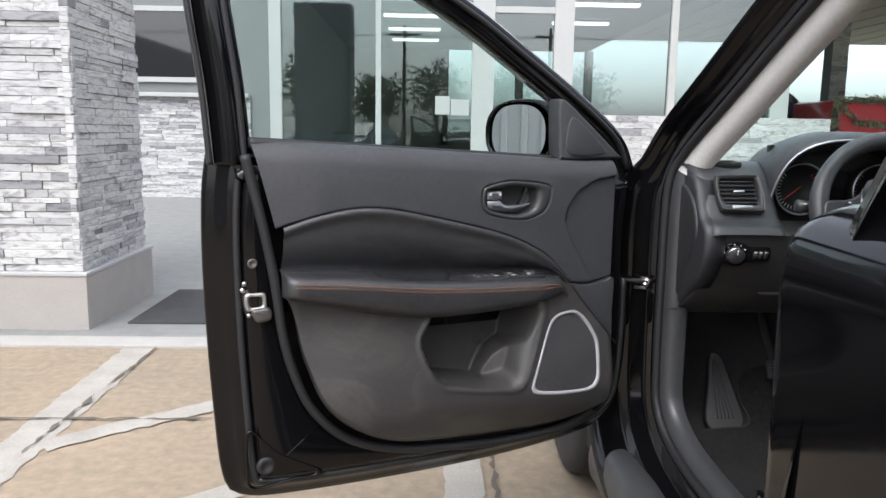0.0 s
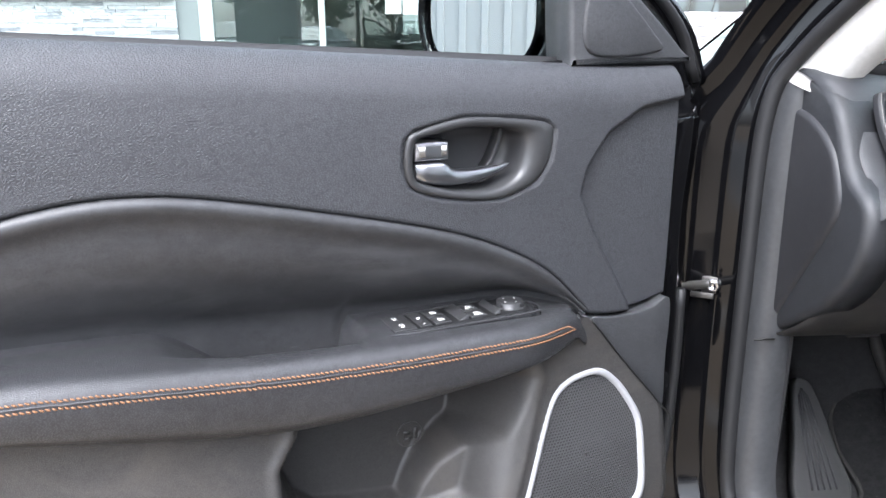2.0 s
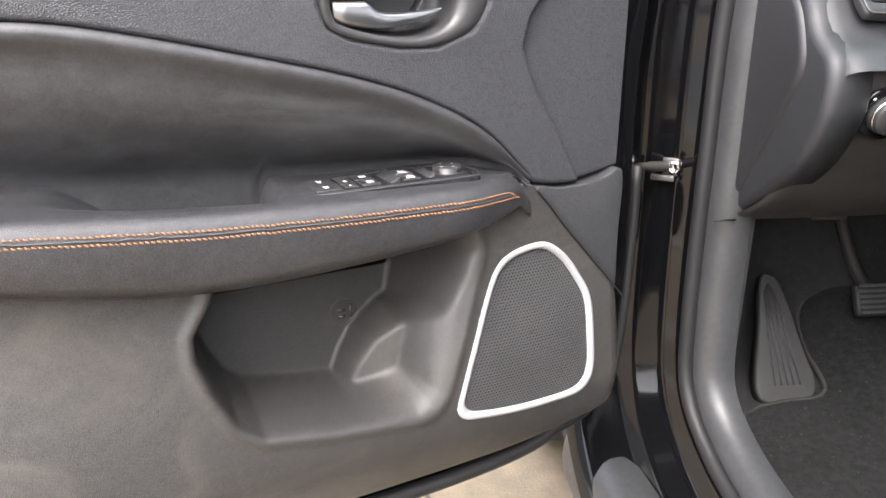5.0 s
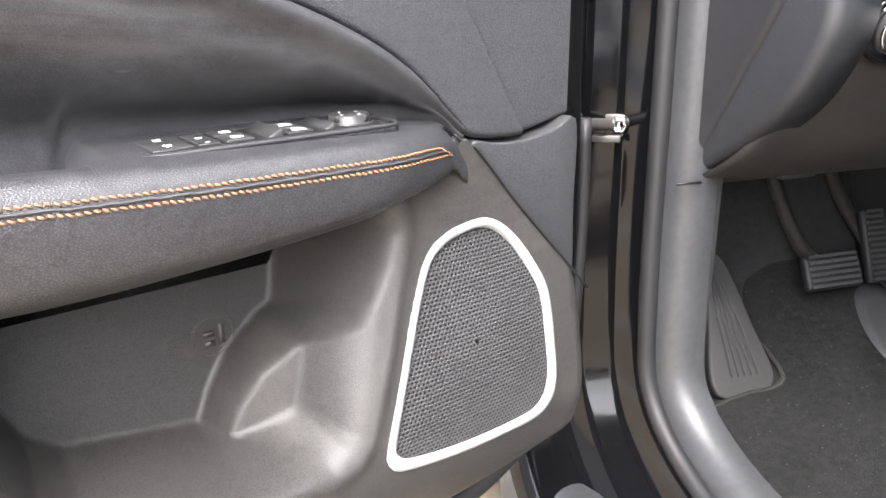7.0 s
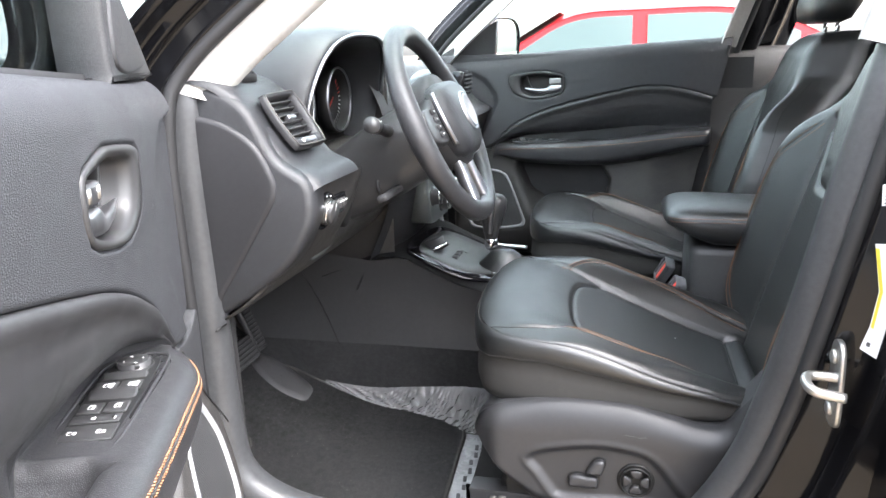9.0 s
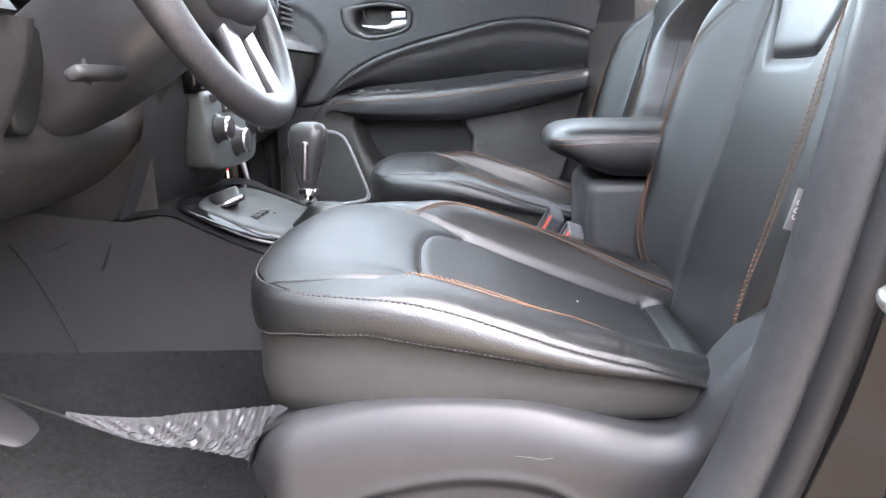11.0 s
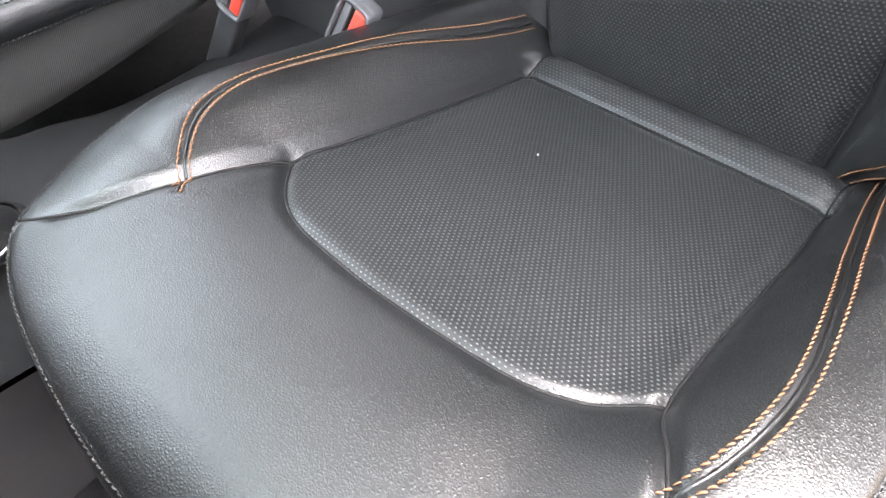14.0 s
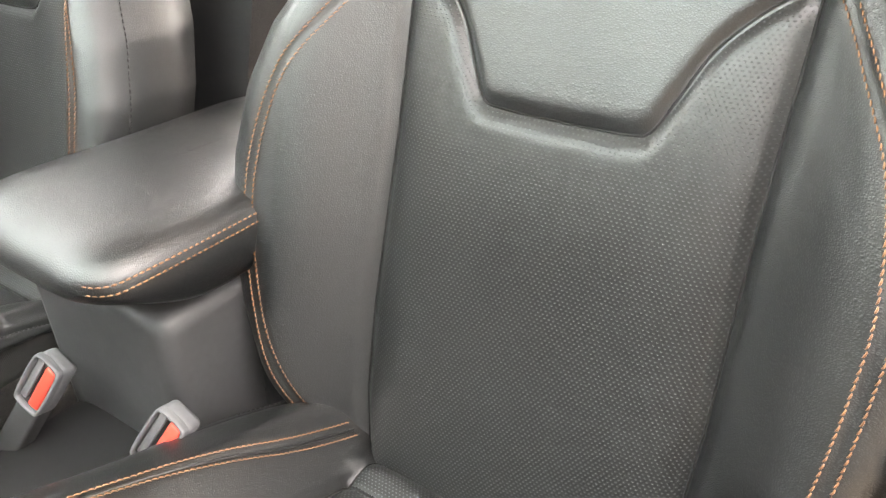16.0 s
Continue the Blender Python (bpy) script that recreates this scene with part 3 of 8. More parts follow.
for x, w in ((-2.42, 0.20), (-0.74, 0.09), (0.98, 0.36), (2.30, 0.32), (4.12, 0.12), (5.95, 0.30)):
    part("post", box(x - w / 2, YB - 0.06, 0, x + w / 2, YB + 0.10, 4.2, 0.008), M_ALU, shop, smooth=False)
for x0, x1 in ((-2.32, -0.785), (-0.695, 0.80), (1.16, 2.14), (2.46, 4.06), (4.18, 5.80)):
    g = part("pane", box(x0, YB, 0.1, x1, YB + 0.012, 4.2), M_STORE, shop, "greenish shop glass", smooth=False)
    g.visible_shadow = False
part("door_rail", box(1.16, YB - 0.04, 3.10, 2.14, YB + 0.06, 3.2), M_ALU, shop, smooth=False)
solo("wall_low", box(2.2, YB - 0.1, 0, 5.8, YB - 0.07, 1.48), M_STUCCO, "low wall under the shop glass", "wall", "structure", smooth=False)
solo("showroom_floor", box(-2.75, YB + 0.2, -0.05, 6.1, YB + 16, 0.02), M_ROOMFLOOR, "dark polished showroom floor", "floor", "structure", smooth=False)
solo("showroom_wall", box(-2.9, YB + 16, 0, 0.6, YB + 16.2, 4.2), M_ROOMWALL, "grey back wall of the showroom", "wall", "structure", smooth=False)
solo("showroom_side", box(-3.0, YB + 0.25, 0, -2.8, YB + 16, 4.2), M_ROOMWALL, "grey side wall of the showroom", "wall", "structure", smooth=False)
solo("showroom_ceiling", box(-3.0, YB + 0.1, 4.2, 6.1, YB + 16.2, 4.4), M_ROOMWALL, "grey showroom ceiling", "ceiling", "structure", smooth=False)
back_posts = thing("back_window", "tall rear window wall of the showroom", "window", kind="structure")
for x in (0.6, 2.0, 3.4, 4.8, 6.0):
    part("post", box(x, YB + 16, 0, x + 0.3, YB + 16.2, 4.2), M_ROOMWALL, back_posts, smooth=False)
part("rail", box(0.6, YB + 16, 0, 6.3, YB + 16.2, 1.2), M_ROOMWALL, back_posts, smooth=False)
lamp = thing("ceiling_lamp", "long white fluorescent ceiling lamp", "lamp", group="showroom lamps")
part("tube", box(-0.75, -0.10, 0, 0.75, 0.10, 0.06), M_LAMP, lamp, smooth=False)
part("housing", box(-0.78, -0.13, 0.06, 0.78, 0.13, 0.12), M_ALU, lamp, smooth=False)
lamp.matrix_world = pose(-0.3, YB + 2.2, 4.08)
for i in range(1, 5):
    copy_thing(lamp, pose(-0.3, YB + 2.2 + 2.6 * i, 4.08))
for i in range(3):
    copy_thing(lamp, pose(4.2, YB + 2.2 + 3.0 * i, 4.08))

# canopy to the front and right of the car
can = thing("canopy", "flat pale metal canopy over the forecourt", "canopy", kind="structure")
part("soffit", box(6.1, 9.0, 4.3, 26, 26, 4.42), M_SOFFIT, can, smooth=False)
for i in range(26):
    part("seam", box(6.1 + i * 0.8, 9.0, 4.285, 6.115 + i * 0.8, 26, 4.3), M_CAP, can, smooth=False)
part("fascia", box(5.9, 8.8, 4.2, 26, 9.0, 5.0), M_ALU, can, smooth=False)

for x0, z0, x1, z1 in ((0.20, 1.45, 0.44, 1.75), (0.46, 1.44, 0.76, 1.70)):
    solo("poster", box(x0, YB - 0.010, z0, x1, YB - 0.006, z1), M_ALU, "white paper sheet taped to the shop glass", "poster", group="papers on the shop glass", smooth=False)
for x0, w, h, d in ((-2.0, 0.8, 1.1, 5.0), (-0.6, 1.2, 0.8, 6.0), (3.0, 1.4, 1.1, 3.0)):
    desk = thing("showroom_desk", "dark reception desk in the showroom", "desk", pose(x0, YB + d, 0.02), group="showroom desks")
    part("top", box(-0.02, -0.35, h - 0.04, w + 0.02, 0.35, h), M_ROOMFLOOR, desk, smooth=False)
    part("front_panel", box(0, -0.32, 0, w, -0.29, h - 0.04), M_CAP, desk, smooth=False)
    part("side_panel", box(0, -0.29, 0, 0.03, 0.32, h - 0.04), M_CAP, desk, smooth=False)
    part("side_panel", box(w - 0.03, -0.29, 0, w, 0.32, h - 0.04), M_CAP, desk, smooth=False)
# ---- driver's door: u from the hinge, v towards the cabin side, z up ----
_c, _s = math.cos(radians(22)), math.sin(radians(22))
DOOR = Matrix(((-_c, _s, 0, 0.6685 + 0.012 * _s), (-_s, -_c, 0, 1.958 - 0.012 * _c), (0, 0, 1, 0), (0, 0, 0, 1)))

CREASE = [(0.20, 0.832), (0.258, 0.823), (0.315, 0.828), (0.334, 0.846), (0.382, 0.892), (0.442, 0.926), (0.514, 0.953), (0.624, 0.981), (0.727, 1.004), (0.79, 1.013), (0.849, 1.012), (0.919, 0.999), (0.997, 0.975)]
BELT = [(0.20, 1.111), (0.332, 1.113), (0.753, 1.136), (1.039, 1.149)]
BEZEL = [(0.551, 1.044), (0.540, 1.054), (0.486, 1.065), (0.417, 1.060), (0.389, 1.055), (0.380, 1.047), (0.384, 1.017), (0.400, 0.994), (0.439, 0.980), (0.479, 0.981), (0.525, 0.990), (0.546, 1.000), (0.553, 1.019)]
OPENING = [(0.541, 1.038), (0.534, 1.0465), (0.510, 1.0500), (0.492, 1.0530), (0.473, 1.0545), (0.433, 1.050), (0.416, 1.039), (0.423, 1.006), (0.452, 0.991), (0.490, 0.992), (0.532, 1.003), (0.541, 1.014)]
ROUND = [(0.18, 1.077), (0.203, 1.074), (0.258, 1.066), (0.304, 1.041), (0.332, 1.004), (0.340, 0.972), (0.321, 0.928), (0.288, 0.875), (0.258, 0.823), (0.25, 0.80), (0.18, 0.80)]
ARM_BOTTOM = [(0.33, 0.826), (0.343, 0.817), (0.363, 0.803), (0.422, 0.788), (0.561, 0.778), (0.678, 0.778), (0.80, 0.797), (0.984, 0.838)]
ARM_TOP = [(0.33, 0.828), (0.345, 0.842), (0.365, 0.845), (0.42, 0.848), (0.58, 0.853), (0.72, 0.863), (0.865, 0.879), (0.984, 0.889)]
POCKET = [(0.660, 0.80), (0.675, 0.762), (0.694, 0.733), (0.695, 0.710), (0.684, 0.675), (0.667, 0.641), (0.643, 0.624), (0.570, 0.611), (0.480, 0.600), (0.461, 0.606), (0.449, 0.620), (0.423, 0.681), (0.393, 0.765), (0.40, 0.80)]
BLOCK = [(0.570, 0.50), (0.560, 0.548), (0.552, 0.584), (0.541, 0.612), (0.526, 0.642), (0.506, 0.668), (0.477, 0.688), (0.440, 0.705), (0.412, 0.740), (0.385, 0.80), (0.36, 0.80), (0.36, 0.50)]
SPEAKER = [(0.308, 0.762), (0.342, 0.760), (0.364, 0.751), (0.378, 0.735), (0.399, 0.689), (0.432, 0.606), (0.432, 0.588), (0.416, 0.579), (0.353, 0.571), (0.281, 0.571), (0.258, 0.581), (0.249, 0.602), (0.2475, 0.637), (0.248, 0.685), (0.260, 0.714), (0.282, 0.745)]


def upper_trim_depth(u, z):
    v = -0.9 * np.maximum(z - 1.04, 0) ** 2 - 0.02 * sstep(0.9, 1.06, u)
    bez = sdf(BEZEL, u, z)
    v = v + 0.002 * np.exp(-np.maximum(-bez, 0) / 0.018)
    v = v - 0.080 * sstep(-0.008, -0.004, sdf(OPENING, u, z))
    v = v - 0.005 * np.exp(-(bez / 0.0022) ** 2) - 0.010 * sstep(0.002, 0.006, bez)
    arc = sdf(ROUND, u, z)
    v = v - 0.010 * sstep(-0.0015, 0.004, arc)
    return v


def trim_patch(bottom, top, depth, nu, nv, roll_top=0.0, tuck=0.005, u_end=1.0):
    """A skin between two edge lines given as (u, z)."""
    b, t = spline(bottom, nu), spline(top, nu)
    s = np.linspace(0, 1, nv)[None, :, None]
    Q = b[:, None] * (1 - s) + t[:, None] * s
    u, z = Q[..., 0], Q[..., 1]
    v = depth(u, z)
    k = s[..., 0]
    h = np.linalg.norm(t - b, axis=1)[:, None]
    low = k * h
    v = v - tuck * (1 - np.sqrt(np.clip(1 - (1 - np.clip(low / 0.006, 0, 1)) ** 2, 0, 1)))
    if roll_top:
        e = np.clip(((1 - k) * h) / 0.045, 0, 1)
        v = v - roll_top * (1 - np.sqrt(np.clip(1 - (1 - e) ** 2, 0, 1)))
    return np.stack([u, v, z], -1)


def matched(bottom, top, n):
    """Both lines sampled at the same share of u, so that columns stay upright."""
    b, t = spline(bottom, 400), spline(top, 400)
    k = np.linspace(0, 1, n)
    f = lambda c: np.stack([lerp(c[0, 0], c[-1, 0], k), np.interp(lerp(c[0, 0], c[-1, 0], k), c[:, 0], c[:, 1])], 1)
    return f(b), f(t)


def arm_profile(u):
    """Section through insert and armrest at u: rows of (v, z)."""
    zc = float(np.interp(u, *np.array(CREASE).T)) if u < 0.35 else float(curve_at(CREASE, u))
    za = min(float(curve_at(ARM_TOP, u)), zc - 0.003)
    zb = float(curve_at(ARM_BOTTOM, u))
    k = float(sstep(0.322, 0.44, u)) ** 0.6
    e = float(np.sqrt(np.clip(1 - np.clip((u - 0.962) / 0.022, 0, 1) ** 2, 0, 1)))
    grip = float(sstep(0.60, 0.612, u) * (1 - sstep(0.70, 0.80, u)))
    back = -0.054 * k * lerp(1.0, 0.55, float(sstep(0.75, 0.98, u)))
    out = 0.042 * (0.06 + 0.94 * k) * lerp(0.5, 1, e)
    ins = [(-0.004, zc), (0.002, zc - 0.0015), (0.0045, zc - 0.006), (0.003, zc - 0.013), (-0.004, zc - 0.024)]
    mid = [(lerp(-0.004, back, t ** 2.0), lerp(zc - 0.024, za + 0.012, t)) for t in (0.3, 0.55, 0.8, 1.0)]
    end = [(back - 0.003, za - 0.004), (back - 0.004, za - 0.004 - 0.05 * grip)]
    if zc - za < 0.045:
        q = (zc - za) / 0.045
        ins = [(a * q if a > 0 else a, zc - (zc - b) * q) for a, b in ins]
        mid = [(a * q, lerp(zc - 0.024 * q, za + 0.012 * q, t)) for (a, b), t in zip(mid, (0.25, 0.5, 0.75, 1.0))]
    dip = 0.046 * grip
    arm = [(back - 0.003, za + 0.003 - dip), (back + 0.007, za - dip), (lerp(back, out, .33), za - dip), (lerp(back, out, .50), za - 0.001 - dip * .8), (lerp(back, out, .60), za - 0.001 - dip * .12), (out - 0.014, za - 0.0035),
           (out - 0.004, za - 0.010), (out, za - 0.019), (out + 0.0005, za - 0.034), (out - 0.003, lerp(za - .034, zb, .55)), (out - 0.010, zb + 0.010), (out - 0.022, zb + 0.001), (out - 0.04, zb)]
    return ins + mid + end, arm


def lower_depth(u, z):
    v = 0.033 * (1 - sstep(0.57, 0.80, z)) + 0.004
    v = v - 0.05 * (1 - sstep(0.45, 0.60, z)) ** 1.5
    v = v - 0.022 * sstep(0.80, 0.99, u)
    d = sdf(POCKET, u, z)
    block = sdf(BLOCK, u, z)
    slope = 0.030 + 0.050 * sstep(0.40, 0.57, u)
    floor = lerp(0.112, slope, sstep(-0.002, 0.010, block))
    v = v - floor * sstep(-0.001, lerp(0.011, 0.055, sstep(0.54, 0.43, u)), d)
    v = v + 0.003 * np.exp(-((d + 0.006) / 0.006) ** 2)
    v = v - 0.004 * sstep(0.0, 0.004, sdf(SPEAKER, u, z))
    return v


def door_trim(root, full=True):
    nu, nv = (300, 110) if full else (90, 40)
    b, t = matched(CREASE, BELT, nu)
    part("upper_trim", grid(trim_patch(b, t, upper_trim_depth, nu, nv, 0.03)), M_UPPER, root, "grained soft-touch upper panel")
    us = np.r_[np.linspace(0.326, 0.45, 40), np.linspace(0.453, 0.95, 70), np.linspace(0.953, 0.984, 14)]
    rows_i, rows_a = [], []
    for u in us:
        i, a = arm_profile(u)
        si, sa = spline(i, 26), spline(a, 40)
        rows_i.append([(u, p, q) for p, q in si])
        rows_a.append([(u, p, q) for p, q in sa])
    part("insert", grid(np.array(rows_i), flip=True), M_INSERT, root, "smooth vinyl insert")
    arm = np.array(rows_a)
    closed = arm[-1] * np.array([1, 0.4, 1]) + np.array([0.003, -0.02, 0])
    arm = np.concatenate([arm, closed[None]], 0)
    armrest = part("armrest", grid(arm, flip=True), M_ARM, root, "padded armrest with orange double stitching")
    for off in ((0.0150, 0.0215) if full else (0.018,)):
        path, nrm = [], []
        for u in np.linspace(0.338, 0.972, 160):
            a = spline(arm_profile(u)[1], 200)
            za = float(curve_at(ARM_TOP, u))
            k = np.argmin(np.abs(a[90:150, 1] - (za - off))) + 90
            path.append((u, a[k, 0], a[k, 1]))
            d = a[min(k + 4, 199)] - a[k - 4]
            nrm.append((0, -d[1], d[0]) if -d[1] > 0 else (0, d[1], -d[0]))
        part("stitching", stitches(path, nrm, 0.0040, 0.0005, 0.00090, 0.0008), M_THREAD, armrest, "orange stitched seam")["kind"] = "stuff"
    if full:
        path, nrm = [], []
        for u in np.linspace(0.336, 0.974, 120):
            a = spline(arm_profile(u)[1], 200)
            za = float(curve_at(ARM_TOP, u))
            k = np.argmin(np.abs(a[90:150, 1] - (za - 0.0182))) + 90
            path.append((u, a[k, 0] + 0.0002, a[k, 1]))
        part("piping", tube(path, 0.0011, 6), M_INSERT, armrest)
    # lower skin
    T = [(0.20, 0.674), (0.245, 0.733), (0.321, 0.824), (0.345, 0.815), (0.40, 0.795), (0.58, 0.778), (0.78, 0.793), (0.92, 0.822), (0.955, 0.832), (0.978, 0.838)]
    B = [(0.199, 0.600), (0.212, 0.525), (0.255, 0.498), (0.317, 0.481), (0.40, 0.475), (0.58, 0.477), (0.75, 0.498), (0.885, 0.580), (0.937, 0.685), (0.960, 0.800)]
    k = np.linspace(0, 1, len(T))
    kk = np.interp(np.linspace(0, 1, nu), [0, .06, .12, .16, .24, .5, .74, .9, .96, 1], k)

    def through_knots(P):
        s = []
        for c in range(2):
            y = np.array(P)[:, c]
            m = np.gradient(y, k)
            i = np.clip(np.searchsorted(k, kk) - 1, 0, len(k) - 2)
            h = k[i + 1] - k[i]
            t = (kk - k[i]) / h
            s.append((2 * t ** 3 - 3 * t ** 2 + 1) * y[i] + (t ** 3 - 2 * t ** 2 + t) * h * m[i] + (-2 * t ** 3 + 3 * t ** 2) * y[i + 1] + (t ** 3 - t ** 2) * h * m[i + 1])
        return np.stack(s, 1)

    tp, bt = through_knots(T), through_knots(B)
    s = np.linspace(0, 1, nv + 10)[None, :, None]
    Q = bt[:, None] * (1 - s) + tp[:, None] * s
    u, z = Q[..., 0], Q[..., 1]
    v = lower_depth(u, z)
    edge = np.minimum(np.minimum(s[..., 0] * 0.3, (u - 0.198) * 1.2), (0.985 - u - 0.12 * (0.84 - z)))
    v = v - 0.03 * (1 - np.sqrt(np.clip(1 - (1 - np.clip(edge / 0.03, 0, 1)) ** 2, 0, 1)))
    part("lower_trim", grid(np.stack([u, v, z], -1)), M_LOWER, root, "hard lower panel with a map pocket")
    tri = slab(spline([(0.3195, 0.8225), (0.29, 0.8205), (0.258, 0.8195), (0.225, 0.824), (0.198, 0.829), (0.197, 0.75), (0.197, 0.674), (0.225, 0.709), (0.275, 0.769)], 60, True), -0.03, 0.001, "xz", 0.002)
    part("corner_cover", tri, M_COVER, root)
    for line in ([(0.3195, 0.8225), (0.300, 0.800), (0.275, 0.769), (0.225, 0.709), (0.199, 0.676)], [(u, float(curve_at(ARM_BOTTOM, u)) - 0.001) for u in (0.665, 0.72, 0.80, 0.88, 0.95, 0.978)]):
        q = spline(line, 60)
        part("seam", tube(np.stack([q[:, 0], lower_depth(q[:, 0], q[:, 1]) + 0.0012, q[:, 1]], 1), 0.0011, 6), M_BLACK, root)
    # speaker
    inner = [(lerp(0.335, p, 0.895), lerp(0.664, q, 0.91)) for p, q in SPEAKER]
    S = spline(SPEAKER, 90, True)
    I = spline(inner, 90, True)

    def on_lower(p, lift):
        p = np.asarray(p)
        base = 0.033 * (1 - sstep(0.57, 0.80, p[..., 1])) + 0.004 - 0.05 * (1 - sstep(0.45, 0.60, p[..., 1])) ** 1.5
        return np.stack([p[..., 0], base + lift, p[..., 1]], -1)

    speaker = part("speaker", grid(np.array([on_lower(S, -0.003), on_lower(S + (I - S) * 0.06, 0.0018), on_lower(S + (I - S) * 0.35, 0.003), on_lower(S + (I - S) * 0.75, 0.0022), on_lower(I, -0.002)]), wrap_v=True, flip=True), M_SILVER, root, "silver speaker surround")
    rings = [on_lower(np.array([0.335, 0.664]) + (I - np.array([0.335, 0.664])) * q, -0.0015 + 0.003 * (1 - q * q)) for q in (1.02, .8, .6, .4, .2, .02)]
    part("grille", grid(np.array(rings), wrap_v=True, flip=True), M_GRILLE, speaker, "black perforated speaker grille")
    # handle
    bezel = part("handle_bezel", ring_plate(BEZEL, OPENING, 0.004, 0.012, -0.006, "xz", 120), M_PLAST, root, "satin black oval handle surround", m=pose(0, -0.009, 0))
    O_ = spline(OPENING, 80, True)
    c = O_.mean(0)
    rows = []
    for q, d in ((1.04, 0.003), (1.0, -0.004), (0.97, -0.017), (0.90, -0.0235), (0.6, -0.026), (0.3, -0.027), (0.02, -0.027)):
        p = c + (O_ - c) * q
        rows.append(np.stack([p[:, 0], np.full(len(p), d), p[:, 1]], 1))
    part("cup", grid(np.array(rows), wrap_v=True), M_SHIELD, bezel)
    fin = slab(spline([(0.431, 1.048), (0.436, 1.030), (0.443, 1.014), (0.452, 1.008), (0.452, 1.010), (0.446, 1.018), (0.440, 1.032), (0.4355, 1.048)], 30, True), -0.027, -0.010, "xz", 0.001)
    part("rib", fin, M_SHIELD, bezel)
    uu = np.linspace(0.541, 0.4285, 60)
    up_z = np.interp(uu, *spline([(0.4285, 1.0142), (0.445, 1.0125), (0.47, 1.0112), (0.492, 1.0122), (0.501, 1.0165), (0.508, 1.0225), (0.520, 1.0232), (0.541, 1.0235)], 200).T)
    dn_z = np.interp(uu, *spline([(0.4285, 1.0132), (0.440, 1.0068), (0.460, 1.0010), (0.485, 0.9972), (0.510, 0.9978), (0.532, 1.0020), (0.541, 1.0060)], 200).T)
    ft = np.interp(uu, [0.4285, 0.45, 0.49, 0.51, 0.53, 0.541], [-0.001, 0.003, 0.008, 0.0105, 0.0105, 0.0085])
    bk = np.interp(uu, [0.4285, 0.45, 0.49, 0.541], [-0.003, -0.009, -0.014, -0.020])
    rows = []
    for a, zt_, zb_, f_, b_ in zip(uu, up_z, dn_z, ft, bk):
        th = np.arange(20) * 2 * np.pi / 20
        cs, sn = np.cos(th), np.sin(th)
        rows.append(np.stack([np.full(20, a), (f_ + b_) / 2 + (f_ - b_) / 2 * np.sign(cs) * np.abs(cs) ** 0.6, (zt_ + zb_) / 2 + (zt_ - zb_) / 2 * np.sign(sn) * np.abs(sn) ** 0.6], 1))
    lv, lf = grid(np.array(rows), wrap_v=True)
    part("handle", (lv, lf + [tuple(range(20)), tuple(range(59 * 20, 60 * 20))[::-1]]), M_SATIN, bezel, "satin silver pull handle")
    lock = spline([(0.541, 1.0255), (0.541, 1.040), (0.538, 1.0425), (0.508, 1.0425), (0.5045, 1.040), (0.5045, 1.0255), (0.508, 1.0245), (0.538, 1.0245)], 48, True)
    lk = part("lock_slider", slab(lock, -0.020, 0.0095, "xz", 0.004), M_SATIN, bezel, "ribbed silver lock slider", smooth=False)
    if full:
        for i in range(9):
            x = (0.5365 - i * 0.0014) if i < 5 else (0.5125 - (i - 5) * 0.0016)
            part("rib", box(x - 0.0004, 0.0085, 1.0285, x + 0.0004, 0.0103, 1.039), M_STEEL, lk)
    # switch plate on the armrest
    zs = 0.8445
    plate = [(0.584, -0.040), (0.570, -0.048), (0.50, -0.050), (0.42, -0.047), (0.398, -0.034), (0.387, -0.012), (0.392, 0.006), (0.408, 0.012), (0.50, 0.010), (0.570, 0.006), (0.584, -0.002), (0.587, -0.020)]
    sp = part("switch_plate", slab(spline(plate, 80, True), zs - 0.012, zs + 0.0055, "xy", 0.0025), M_SWITCH, root, "black power window switch plate")
    ring_ = spline([(0.5 + (p - 0.5) * 0.985, -0.02 + (q + 0.02) * 0.96) for p, q in plate], 90, True)
    part("rim", tube(np.c_[np.vstack([ring_, ring_[:1]]), np.full(91, zs + 0.0058)], 0.0016, 8, False), M_SHIELD, sp)
    small = [(0.578, -0.036), (0.562, -0.042), (0.45, -0.043), (0.415, -0.038), (0.401, -0.020), (0.404, 0.000), (0.415, 0.005), (0.50, 0.004), (0.566, 0.000), (0.578, -0.006)]
    part("inlay", slab(spline(small, 80, True), zs + 0.003, zs + 0.0068, "xy", 0.001), M_INLAY, sp)

    def button(name, u0, u1, v0, v1, h=0.0020, label=""):
        # black plate a little larger than the button, as the shade in its gap
        part("gap", box(u0 - 0.0010, v0 - 0.0010, zs + 0.006, u1 + 0.0010, v1 + 0.0010, zs + 0.0071), M_BLACK, sp, smooth=False)
        return part(name, box(u0, v0, zs + 0.006, u1, v1, zs + 0.0065 + h, 0.0009, 3), M_PLAST, sp, label)

    zt = zs + 0.0086
    for u0, v0 in ((0.500, -0.0405), (0.500, -0.0195), (0.457, -0.0400), (0.457, -0.0190)):
        q = button("window_switch", u0, u0 + 0.019, v0, v0 + 0.0185)
        cu_, cv_ = u0 + 0.0095, v0 + 0.0105
        part("icon", tube([(cu_ + a, cv_ + b, zt) for a, b in ((-0.004, 0.002), (-0.004, -0.0005), (-0.002, -0.003), (0.0025, -0.003), (0.0025, 0.002), (-0.004, 0.002))], 0.00035, 5), M_WHITE, q, "white window symbol")
